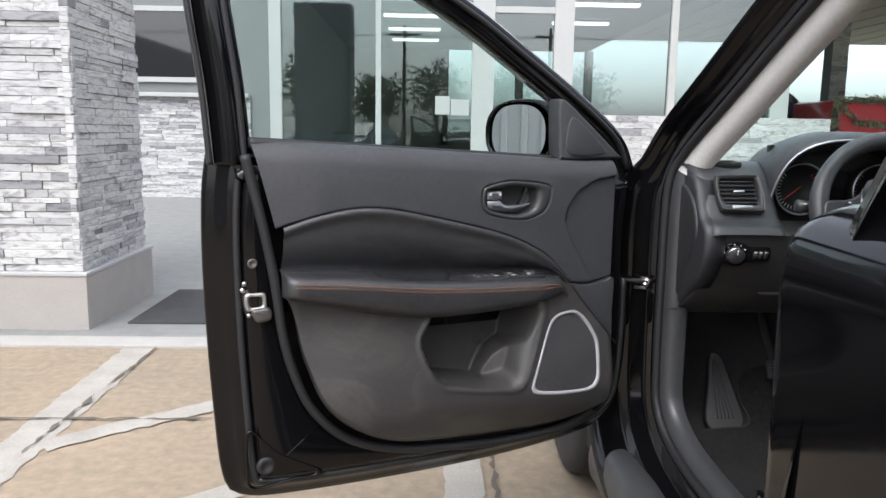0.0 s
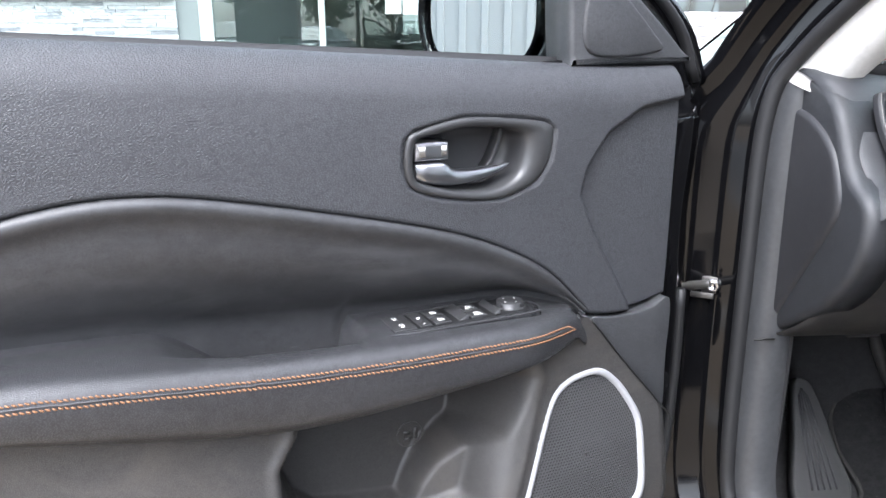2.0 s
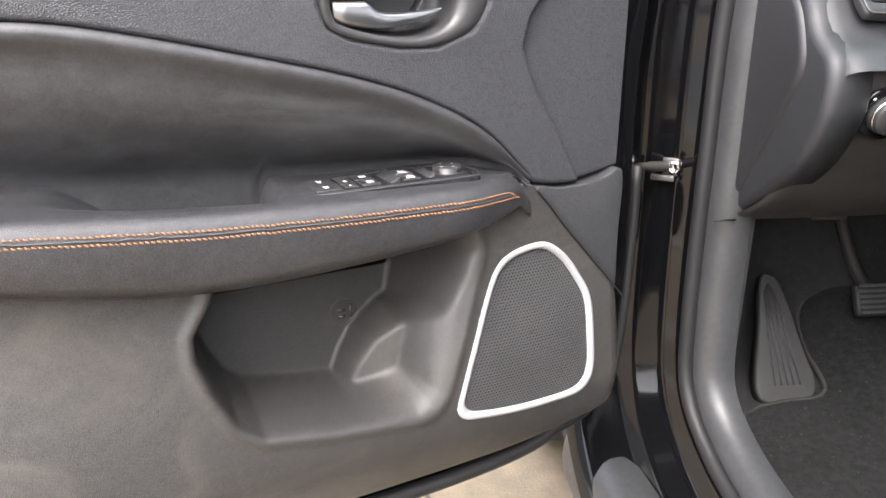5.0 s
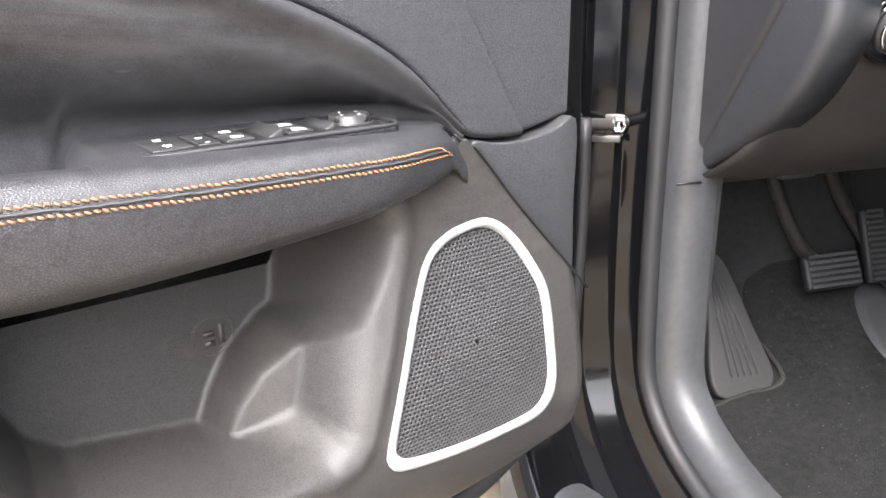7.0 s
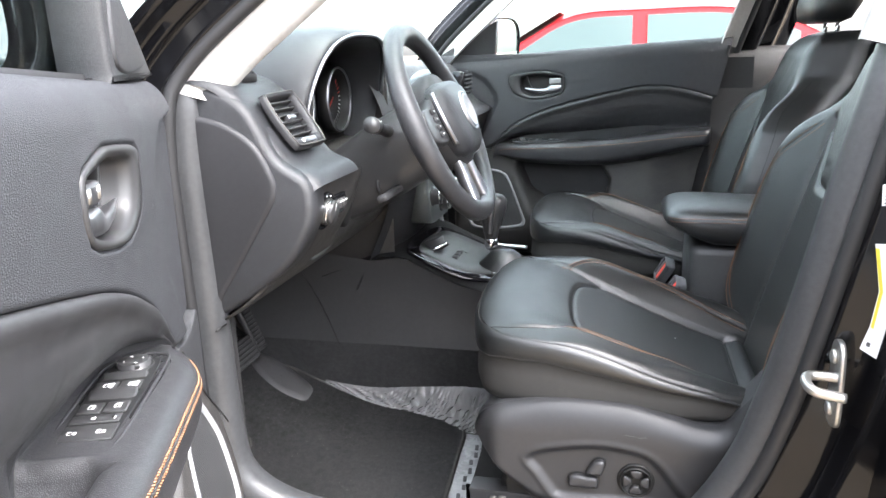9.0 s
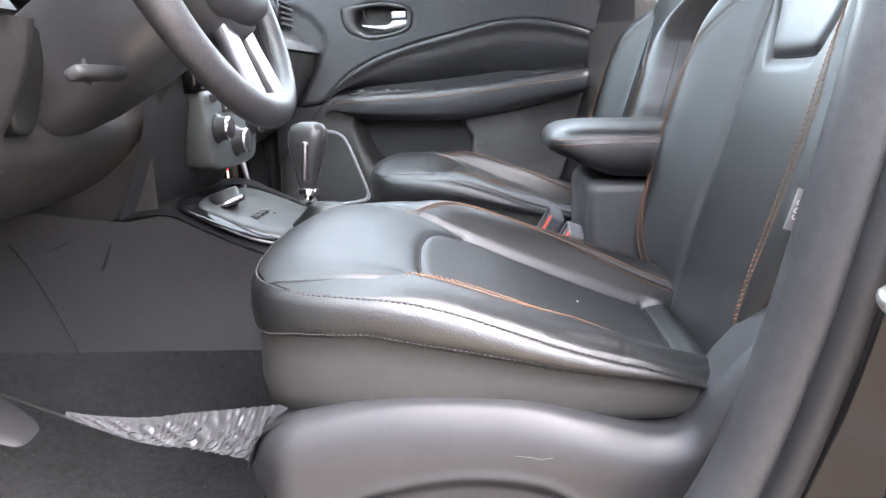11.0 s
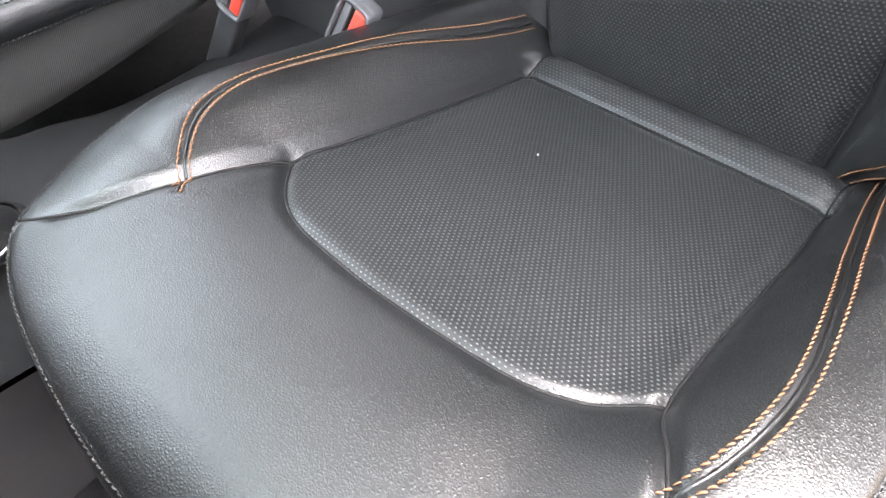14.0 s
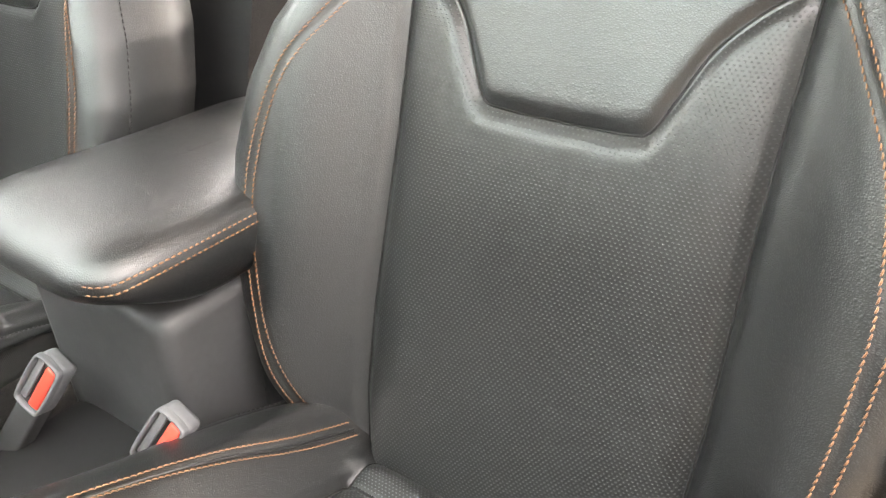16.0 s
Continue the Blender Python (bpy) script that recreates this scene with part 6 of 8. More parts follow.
# wings with wheel arch, and firewall
for sd in (1, -1):
    fx = lambda x: x if sd > 0 else 2 * XC - x
    rows = []
    for y in np.linspace(2.13, 3.40, 40):
        arch = 0.40 + math.sqrt(max(0.0, 0.395 ** 2 - (y - 2.66) ** 2)) if abs(y - 2.66) < 0.395 else 0.33
        arch = max(arch - 0.05, 0.33)
        rows.append([(fx(lerp(0.500, 0.62, max(0, (q - 0.86) / 0.14) ** 2) + 0.02 * abs(2 * q - 1) ** 2), y, lerp(arch, 1.03 - 0.10 * max(0, (y - 2.4)) ** 2, q)) for q in np.linspace(0, 1, 14)])
    part("wing", grid(np.array(rows), flip=sd < 0), M_PAINT, body, "gloss black front wing")
    tyre = part("wheel", lathe([(0.20, -0.105), (0.30, -0.112), (0.335, -0.10), (0.348, -0.075), (0.350, 0.0), (0.348, 0.075), (0.335, 0.10), (0.30, 0.112), (0.20, 0.105)], 72, False), M_TYRE, body, "front wheel with worn black tyre", m=pose(fx(0.635), 2.64, 0.35, 0, 90))
    for i in range(5):
        part("tread_groove", lathe([(0.3515, -0.078 + i * 0.036), (0.3515, -0.072 + i * 0.036)], 72, False), M_MATT, tyre)
    part("rim", lathe([(0.0, -0.06), (0.06, -0.075), (0.16, -0.07), (0.20, -0.09), (0.215, -0.10), (0.215, 0.09), (0.2, 0.0), (0.0, 0.0)], 40, False), M_STEEL, tyre)
part("firewall", grid(np.array([[(x, y, z) for x in np.linspace(0.64, 2.17, 6)] for y, z in ((2.14, 0.32), (2.26, 0.40), (2.34, 0.55), (2.36, 0.80), (2.38, 1.05))])), M_CARPET, body)
part("floor_pan", box(0.52, -1.1, 0.27, 2.29, 2.2, 0.325), M_CARPET, body, smooth=False)

# rear door, closed: outer skin, belt strip and dark glass
rd = thing("rear_door", "closed gloss black rear car door", "car door")
SK = [(0.585, 0.29), (0.548, 0.32), (0.520, 0.36), (0.506, 0.45), (0.500, 0.60), (0.492, 0.78), (0.484, 0.92), (0.480, 1.00), (0.484, 1.035), (0.502, 1.064), (0.540, 1.084), (0.580, 1.094)]


def front_y(z):
    return np.interp(z, [0.3, 0.6, 1.1, 1.5], [1.085, 1.075, 1.035, 0.985])


sk = spline(SK, 40)
ys = np.r_[0, 0.006, 0.014, np.linspace(0.03, 1.25, 30)]
part("skin", grid(np.array([[(x + (0.012 if k == 0 else 0.004 if k == 1 else 0) + 0.0, front_y(z) - q, z) for x, z in sk] for k, q in enumerate(ys)])), M_PAINT, rd, "gloss black outer skin")
part("front_edge", grid(np.array([[(x + 0.012, front_y(z), z) for x, z in sk], [(x + 0.06, front_y(z) + 0.004, z) for x, z in sk], [(x + 0.10, front_y(z) - 0.02, z) for x, z in sk]])), M_PAINT, rd)
part("belt_strip", grid(np.array([[(0.582 + dx, front_y(1.1) - q, z) for dx, z in ((0.004, 1.090), (-0.004, 1.094), (-0.006, 1.105), (0.0, 1.118), (0.02, 1.122))] for q in np.linspace(0, 1.2, 20)])), M_MATT, rd, "black belt moulding")
part("window_pane", grid(np.array([[(lerp(0.602, 0.76, k), lerp(1.03, 0.985, k) - q, lerp(1.125, 1.52, k)) for k in (0, .5, 1)] for q in np.linspace(0.05, 1.1, 8)])), M_DARKGLASS, rd, "dark tinted rear door glass")
part("window_frame", grid(np.array([[(lerp(0.598, 0.755, k) - 0.002, lerp(1.035, 0.99, k) - q, lerp(1.12, 1.52, k)) for k in (0, .5, 1)] for q in (0.0, 0.03, 0.06)])), M_GLOSS, rd)
# the same on the far side, with its inner trim and light window above
part("side_skin", grid(np.array([[(2 * XC - x, y, z) for x, z in sk] for y in np.linspace(2.1, -1.1, 20)])), M_PAINT, body)
part("rear_side_trim", grid(np.array([[(2 * XC - x, y, z) for x, z in ((0.70, 0.33), (0.70, 0.8), (0.68, 1.0), (0.66, 1.10), (0.60, 1.12))] for y in np.linspace(1.12, -1.0, 8)])), M_LOWER, body)
part("rear_side_trim", grid(np.array([[(x, y, z) for x, z in ((0.70, 0.33), (0.70, 0.8), (0.68, 1.0), (0.66, 1.10), (0.60, 1.12))] for y in np.linspace(1.06, -1.0, 8)]), flip=True), M_LOWER, body)
part("tailgate", grid(np.array([[(x, y, z) for x in np.linspace(0.6, 2.2, 6)] for y, z in ((-1.1, 0.3), (-1.15, 1.1))])), M_LOWER, body)
rear = thing("rear_bench", "dark leather rear seat bench", "car seat")
part("bench", box(0.76, -0.25, 0.33, 2.05, 0.35, 0.62, 0.06, 3), M_SEAT, rear)
bb = part("bench_back", box(0.76, -0.10, 0.0, 2.05, 0.04, 0.62, 0.05, 3), M_SEAT, rear)
bb.matrix_basis = pose(0, -0.22, 0.55, 14)

# passenger door trim and its glass
pm = Matrix(((0, -1, 0, 2.085), (-1, 0, 0, 2.105), (0, 0, 1, 0), (0, 0, 0, 1)))
pd = thing("passenger_door", "closed car door with black trim seen from inside", "car door", pm)
door_trim(pd, False)
part("belt", box(0.15, -0.05, 1.08, 0.985, -0.012, 1.118, 0.01), M_UPPER, pd)
g_ = part("window_pane", slab([(0.28, 1.10), (0.36, 1.22), (0.60, 1.39), (0.86, 1.49), (1.06, 1.52), (1.06, 1.12)], -0.075, -0.071, "xz"), M_SIDE, pd, smooth=False)
g_.visible_shadow = False
part("backing", box(0.10, -0.06, 0.38, 1.10, -0.045, 1.09), M_MATT, pd, smooth=False)
part("mirror_cover", slab([(0.14, 1.11), (0.33, 1.11), (0.34, 1.22), (0.30, 1.20)], -0.07, -0.03, "xz", 0.004), M_COVER, pd)
PMIR = Matrix(((0.94, -0.342, 0, 0.33), (0.342, 0.94, 0, -0.20), (0, 0, 1, 1.16), (0, 0, 0, 1)))
rows = []
for k, xx in ((0.91, 0.004), (0.95, 0.012), (1.0, 0.008), (1.02, -0.01), (1.0, -0.05), (0.88, -0.085), (0.3, -0.12), (0.02, -0.122)):
    o = rounded(0.103, 0.076, 0.62)
    rows.append(np.stack([np.full(len(o), xx), o[:, 0] * k, o[:, 1] * k], 1))
ph = part("mirror_housing", grid(np.array(rows), wrap_v=True), M_PAINT, pd, "gloss black door mirror housing", m=PMIR)
part("mirror_glass", slab(rounded(0.094, 0.069, 0.62), -0.002, 0.005, "yz"), M_MIRROR, ph, smooth=False)

# ---- dashboard ----
dash = thing("dashboard", "black car dashboard with instrument hood and air vents", "dashboard")
PROF = [(2.42, 1.055), (2.25, 1.085), (2.08, 1.103), (1.975, 1.108), (1.925, 1.098), (1.895, 1.077), (1.865, 1.035), (1.838, 0.992), (1.822, 0.977), (1.795, 0.965), (1.782, 0.950)]
KNEE = [(1.795, 0.947), (1.800, 0.925), (1.818, 0.880), (1.855, 0.820), (1.91, 0.765), (1.985, 0.725), (2.08, 0.705), (2.30, 0.70)]
up, kn = spline(PROF, 60), spline(KNEE, 50)


def dash_x(y, z):
    """Left end of the dash: it bulges towards the cabin."""
    return 0.668 + 0.02 * sstep(1.98, 1.80, y)


xs = np.r_[0.0, 0.003, 0.009, 0.02, np.linspace(0.04, 1.42, 100)]
rows = []
for q in xs:
    e = 0.016 * (1 - np.sqrt(np.clip(1 - (1 - np.clip(q / 0.02, 0, 1)) ** 2, 0, 1)))
    xx = 0.675 + q
    w = float(sstep(0.195, 0.178, abs(xx - 1.045)))
    rows.append([(dash_x(y, z) + q, y + e * 0.7 + w * max(0.0, 1.958 - y), z - e * 0.5) for y, z in up])
part("upper_dash", grid(np.array(rows)), M_DASH, dash, "grained soft black upper dash")
rows = []
for q in xs:
    e = 0.014 * (1 - np.sqrt(np.clip(1 - (1 - np.clip(q / 0.02, 0, 1)) ** 2, 0, 1)))
    w = float(sstep(0.165, 0.145, abs(0.675 + q - 1.050)))
    rows.append([(dash_x(y, z) + q + 0.004, y + e * 0.7 + 0.060 * w * float(sstep(0.80, 0.90, z)), z + 0.0) for y, z in kn])
part("knee_panel", grid(np.array(rows)), M_LOWER, dash, "hard black knee panel")
CAP = [(1.990, 1.055), (1.955, 1.053), (1.912, 1.041), (1.869, 1.012), (1.845, 0.968), (1.842, 0.945), (1.852, 0.920), (1.925, 0.81), (1.980, 0.728), (1.990, 0.735), (1.998, 0.80), (1.996, 0.95)]
part("end_panel", slab(spline([(y + 0.0, z) for y, z in [(2.05, 1.085), (1.975, 1.098), (1.925, 1.088), (1.880, 1.060), (1.840, 0.990), (1.800, 0.962), (1.790, 0.930), (1.80, 0.885), (1.85, 0.82), (1.985, 0.73), (2.06, 0.72), (2.08, 0.9)]], 80, True), 0.72, 0.674, "yz", 0.012), M_DASH, dash)
part("end_cover", slab(spline(CAP, 80, True), 0.690, 0.668, "yz", 0.008), M_MATT2, dash, "matt black end cover of the dash")
# air vent
tilt = math.degrees(math.atan2(0.052, 0.080))
vent = part("air_vent", ring_plate([(-0.052, -0.046), (-0.056, 0.0), (-0.052, 0.040), (-0.04, 0.046), (0.04, 0.044), (0.052, 0.038), (0.056, 0.0), (0.050, -0.042), (0.036, -0.050), (-0.036, -0.052)], [(-0.040, -0.026), (-0.044, 0.0), (-0.042, 0.030), (-0.032, 0.036), (0.032, 0.034), (0.042, 0.028), (0.044, 0.0), (0.040, -0.022), (0.03, -0.030), (-0.03, -0.031)], 0.0, 0.010, -0.012, "xz", 80), M_MATT2, dash, "piano black vent surround with bright rim", m=Matrix.Translation((0.770, 1.858, 1.038)) @ pose(0, 0, 0, 180 - 180, 0, 0) @ Matrix.Rotation(radians(180), 4, "Z") @ Matrix.Rotation(radians(tilt), 4, "X"))
part("rim", tube(np.vstack([q := np.array([(x, 0.0105, z) for x, z in spline([(-0.050, -0.044), (-0.053, 0.0), (-0.049, 0.038), (-0.038, 0.043), (0.038, 0.041), (0.049, 0.036), (0.053, 0.0), (0.047, -0.040), (0.034, -0.047), (-0.034, -0.049)], 70, True)]), q[:1]]), 0.0011, 8, False), M_STEEL2, vent, "chrome rim")
for i in range(6):
    z = 0.030 - i * 0.0112
    part("slat", box(-0.042, -0.016, z - 0.0012, 0.042, 0.002, z + 0.0012, 0.0006, 1), M_MATT, vent, m=pose(0, 0, 0, 0))
part("well", box(-0.044, -0.030, -0.034, 0.044, -0.016, 0.038), M_BLACK, vent, smooth=False)
part("slider", box(-0.013, -0.002, -0.002, 0.013, 0.008, 0.005, 0.002), M_SATIN, vent, "satin vent tab")
part("wheel_strip", box(-0.024, 0.004, -0.046, 0.024, 0.0115, -0.036, 0.003), M_SATIN, vent, "silver vent thumbwheel strip")
dv = part("demister_vent", slab(spline([(0.712, 1.985), (0.760, 1.975), (0.800, 1.930), (0.780, 1.915), (0.730, 1.925), (0.705, 1.955)], 50, True), 1.095, 1.1085, "xy", 0.003), M_MATT, dash, "small ribbed demister vent")
for i in range(6):
    part("slat", box(-0.035, -0.001, 0, 0.035, 0.001, 0.004), M_DASH, dv, m=pose(0.752 + 0.006 * (i - 3), 1.926 + i * 0.0095, 1.1075, 0, 0, -35))
# light switch
ls = part("light_switch", slab(spline([(-0.030, 0.0), (-0.022, 0.022), (0.0, 0.030), (0.022, 0.024), (0.036, 0.017), (0.075, 0.017), (0.082, 0.012), (0.084, -0.010), (0.076, -0.017), (0.036, -0.018), (0.02, -0.026), (0.0, -0.030), (-0.021, -0.021)], 70, True), 0.0, 0.006, "xy", 0.003), M_GLOSS, dash, "black light switch plate", m=Matrix.Translation((0.748, 1.806, 0.903)) @ Matrix.Rotation(radians(102), 4, "X"))
part("dial", lathe([(0.021, 0.004), (0.021, 0.010), (0.0185, 0.013), (0.0185, 0.019), (0.017, 0.021), (0.0, 0.0205)], 44), M_PLAST, ls, "round headlight dial")
part("ring", lathe([(0.0195, 0.012), (0.0200, 0.0135), (0.0190, 0.0145)], 44, False), M_CHROME, ls)
part("pointer", box(-0.0012, 0.004, 0.0205, 0.0012, 0.016, 0.0212), M_WHITE, ls)
for a in (30, 65, 100, 135, 170):
    part("mark", box(-0.0016, 0.0235, 0.0055, 0.0016, 0.0258, 0.0066), M_WHITE, ls, m=pose(0, 0, 0, 0, 0, a - 90))
for xx in (0.046, 0.058, 0.070):
    part("thumbwheel", lathe([(0.010, -0.0035), (0.0105, 0), (0.010, 0.0035)], 24), M_PLAST, ls, m=pose(xx, 0, 0.002, 0, 90))
    part("mark", box(xx - 0.003, 0.006, 0.0108, xx + 0.003, 0.008, 0.0122), M_WHITE, ls)
part("bonnet_release", box(0.80, 1.975, 0.722, 0.85, 1.995, 0.742, 0.005), M_MATT, dash, "bonnet release lever with white symbol")
part("symbol", box(0.812, 1.9735, 0.731, 0.838, 1.975, 0.735), M_WHITE, dash)

# instrument hood
HX = 1.045
rows, rim = [], []
for y, w, h, zz in ((2.16, 0.155, 0.050, 1.075), (2.04, 0.190, 0.090, 1.075), (1.93, 0.205, 0.112, 1.073), (1.865, 0.205, 0.117, 1.066), (1.835, 0.202, 0.116, 1.058), (1.828, 0.196, 0.110, 1.055), (1.834, 0.188, 0.102, 1.055), (1.90, 0.172, 0.088, 1.055), (1.955, 0.165, 0.080, 1.055)):
    rows.append([(HX + math.copysign(abs(math.cos(a)) ** 0.75, math.cos(a)) * w, y + 0.055 * (1 - math.sin(a)) * (1 if y < 2 else 0.0), zz - 0.10 * (1 - math.sin(a)) ** 2 * (1 if y < 2 else .4) + h * math.sin(a) ** 0.85) for a in np.linspace(0.0, math.pi, 50)])
part("instrument_hood", grid(np.array(rows)), M_DASH, dash, "arched instrument hood")
part("rim", tube(np.array(rows[5]) + np.array([0, -0.002, 0]), 0.0035, 8), M_SATIN, dash, "silver strip round the instrument hood")
cl = part("gauge_panel", box(HX - 0.17, 1.945, 0.94, HX + 0.17, 1.96, 1.15), M_BLACK, dash, "dark instrument cluster", smooth=False)
for xx in (-0.095, 0.095):
    part("dial", lathe([(0.066, 0), (0.066, 0.022), (0.062, 0.026), (0.058, 0.022), (0.055, 0.004), (0.0, 0.004)], 60), M_BLACK, cl, m=pose(HX + xx, 1.945, 1.045, 90))
    part("bezel", lathe([(0.064, 0.024), (0.062, 0.0275), (0.0595, 0.024)], 60, False), M_SATIN, cl, "bright dial ring", m=pose(HX + xx, 1.945, 1.045, 90))
    for i in range(28):
        a = math.radians(-45 + 270 * i / 27)
        part("tick", box(-0.0009, 0.043, 0.005, 0.0009, 0.052, 0.0058), M_WHITE if i < 24 else M_RED, cl, m=pose(HX + xx, 1.945, 1.045, 90) @ pose(0, 0, 0, 0, 0, math.degrees(a) + 90))
    part("needle", box(-0.0012, -0.008, 0.008, 0.0012, 0.045, 0.0095), M_RED, cl, m=pose(HX + xx, 1.945, 1.045, 90) @ pose(0, 0, 0, 0, 0, 128))
part("screen", box(HX - 0.03, 1.94, 1.0, HX + 0.03, 1.944, 1.09), M_GLOSS, cl, smooth=False)

# centre stack with climate panel
st = part("centre_panel", grid(np.array([[(x, y + 0.05 * abs((x - XC) / 0.19) ** 3, z) for x in np.linspace(XC - 0.19, XC + 0.19, 24)] for y, z in spline([(1.90, 1.11), (1.855, 1.10), (1.815, 1.03), (1.793, 0.94), (1.793, 0.86), (1.815, 0.78), (1.85, 0.70), (1.89, 0.62)], 40)])), M_DASH, dash, "centre stack")
part("side", grid(np.array([[(XC - 0.172, y, z) for y in (1.85, 1.95, 2.2)] for z in (0.60, 0.8, 0.95, 1.10)])), M_LOWER, dash)
part("surround", slab(spline([(XC - 0.135, 0.885), (XC - 0.13, 1.07), (XC + 0.13, 1.07), (XC + 0.135, 0.885), (XC + 0.10, 0.875), (XC - 0.10, 0.875)], 60, True), 1.815, 1.787, "xz", 0.006), M_GLOSS, dash, "piano black screen surround")
M_CLIM = plastic("grey_climate_plate", (0.085, 0.095, 0.096), 0.35, 700, 0.06)
cp = part("climate_panel", slab(spline([(XC - 0.080, 0.752), (XC - 0.112, 0.785), (XC - 0.122, 0.850), (XC - 0.105, 0.872), (XC + 0.105, 0.872), (XC + 0.122, 0.850), (XC + 0.112, 0.785), (XC + 0.080, 0.752)], 60, True), 1.83, 1.784, "xz", 0.006), M_CLIM, dash, "grey climate control panel with knobs")
for xx, zz, r in ((-0.080, 0.815, 0.019), (0.080, 0.815, 0.019), (0.0, 0.790, 0.021)):
    k_ = part("knob", lathe([(r + 0.004, 0), (r + 0.003, 0.004), (r, 0.005), (r * 0.93, 0.020), (r * 0.7, 0.022), (0, 0.0215)], 36), M_PLAST, cp, "round rubber-edged climate knob", m=pose(XC + xx, 1.784, zz, 90))
    part("ring", lathe([(r * 0.97, 0.0185), (r * 0.93, 0.0215), (r * 0.85, 0.0222)], 36, False), M_CHROME, k_)
for i in range(5):
    part("button", box(XC - 0.052 + i * 0.021, 1.780, 0.838, XC - 0.034 + i * 0.021, 1.786, 0.852, 0.002), M_PLAST, cp)
    part("symbol", box(XC - 0.047 + i * 0.021, 1.7795, 0.844, XC - 0.039 + i * 0.021, 1.7805, 0.846), M_WHITE, cp, smooth=False)
    part("button", box(XC - 0.100 + i * 0.044, 1.780, 0.856, XC - 0.076 + i * 0.044, 1.786, 0.867, 0.002), M_PLAST, cp)
# passenger-side dash vent
pv = part("air_vent", box(1.92, 1.835, 1.00, 2.04, 1.87, 1.075, 0.01), M_GLOSS, dash)
for i in range(5):
    part("slat", box(1.93, 1.830, 1.012 + i * 0.012, 2.03, 1.838, 1.016 + i * 0.012), M_MATT, pv, smooth=False)

# ---- steering wheel and column ----
WC = Matrix.Translation((1.052, 1.688, 1.006)) @ Matrix.Rotation(radians(90 - 24), 4, "X")
wheel = thing("steering_wheel", "black leather steering wheel with silver spoke trim", "steering wheel", WC)
R_ = 0.176
a_ = np.linspace(0, 2 * np.pi, 97)
ring = np.stack([R_ * np.cos(a_), R_ * np.sin(a_) * 0.985, 0 * a_], 1)
part("rim", tube(ring, [0.0185 + 0.0015 * math.cos(4 * q) for q in a_], 16, False), M_ARM, wheel, "leather wrapped rim")
for sg in (1, -1):
    part("grip_seam", stitches(np.stack([(R_ - 0.0185) * np.cos(a_), (R_ - 0.0185) * np.sin(a_) * 0.985, 0 * a_ + 0.002 * sg], 1), np.stack([-np.cos(a_), -np.sin(a_), 0 * a_], 1), 0.004, 0.003, 0.0006, 0.001), M_THREADG, wheel)["kind"] = "stuff"
hub = []
for k, zz in ((1.0, 0.012), (1.02, 0.022), (0.97, 0.036), (0.8, 0.046), (0.5, 0.052), (0.02, 0.054)):
    o = spline([(-0.082, 0.055), (0, 0.066), (0.082, 0.055), (0.092, 0.0), (0.062, -0.062), (0, -0.075), (-0.062, -0.062), (-0.092, 0.0)], 60, True) * k
    hub.append(np.c_[o, np.full(60, zz)])
hb = part("airbag_cover", grid(np.array(hub), wrap_v=True), M_DASH, wheel, "grained airbag cover")
part("emblem", lathe([(0.030, 0.052), (0.0305, 0.056), (0.028, 0.0575), (0.027, 0.056), (0.0, 0.0565)], 40), M_SILVER, hb, "round silver badge")
part("ring", lathe([(0.036, 0.050), (0.037, 0.0545), (0.034, 0.055), (0.033, 0.052)], 40, False), M_SATIN, hb)
part("hub_back", lathe([(0.075, -0.055), (0.085, -0.03), (0.09, 0.0), (0.085, 0.02)], 40), M_MATT, wheel)
for sg in (1, -1):
    sp = part("spoke", slab(spline([(sg * 0.075, 0.045), (sg * 0.12, 0.030), (sg * 0.170, 0.024), (sg * 0.172, -0.020), (sg * 0.13, -0.036), (sg * 0.085, -0.030)], 40, True), -0.008, 0.022, "xy", 0.006), M_PLAST, wheel, "black spoke with buttons")
    for i in range(4):
        part("button", box(-0.010, -0.005, 0.021, 0.010, 0.005, 0.026, 0.002), M_MATT, sp, m=pose(sg * 0.122, 0.021 - 0.0135 * i, 0))
        part("symbol", box(-0.003, -0.0012, 0.0258, 0.003, 0.0012, 0.0263), M_WHITE, sp, m=pose(sg * 0.122, 0.021 - 0.0135 * i, 0))
    part("spoke_trim", tube(spline([(sg * 0.088, 0.050, 0.026), (sg * 0.100, 0.0, 0.030), (sg * 0.082, -0.045, 0.028)], 20), 0.004, 8), M_SATIN, wheel, "silver spoke trim")
    part("lower_spoke", slab(spline([(sg * 0.014, -0.060), (sg * 0.044, -0.058), (sg * 0.048, -0.10), (sg * 0.056, -0.160), (sg * 0.026, -0.167), (sg * 0.018, -0.11)], 40, True), -0.006, 0.012, "xy", 0.004), M_SATIN, wheel, "silver lower spoke")
col_ = thing("steering_column", "black steering column shroud with two stalks", "steering column", Matrix.Translation((1.052, 1.688, 1.000)) @ Matrix.Rotation(radians(90 - 24), 4, "X"))
rows = []
for zz, w, h, dy in ((-0.04, 0.075, 0.062, -0.004), (-0.06, 0.082, 0.070, -0.006), (-0.12, 0.080, 0.072, -0.012), (-0.18, 0.074, 0.070, -0.02), (-0.26, 0.066, 0.062, -0.025)):
    o = rounded(w, h, 0.6, 40)
    rows.append(np.c_[o[:, 0], o[:, 1] + dy, np.full(40, zz)])
part("shroud", grid(np.array(rows), wrap_v=True), M_PLAST, col_, "hard black column shroud")
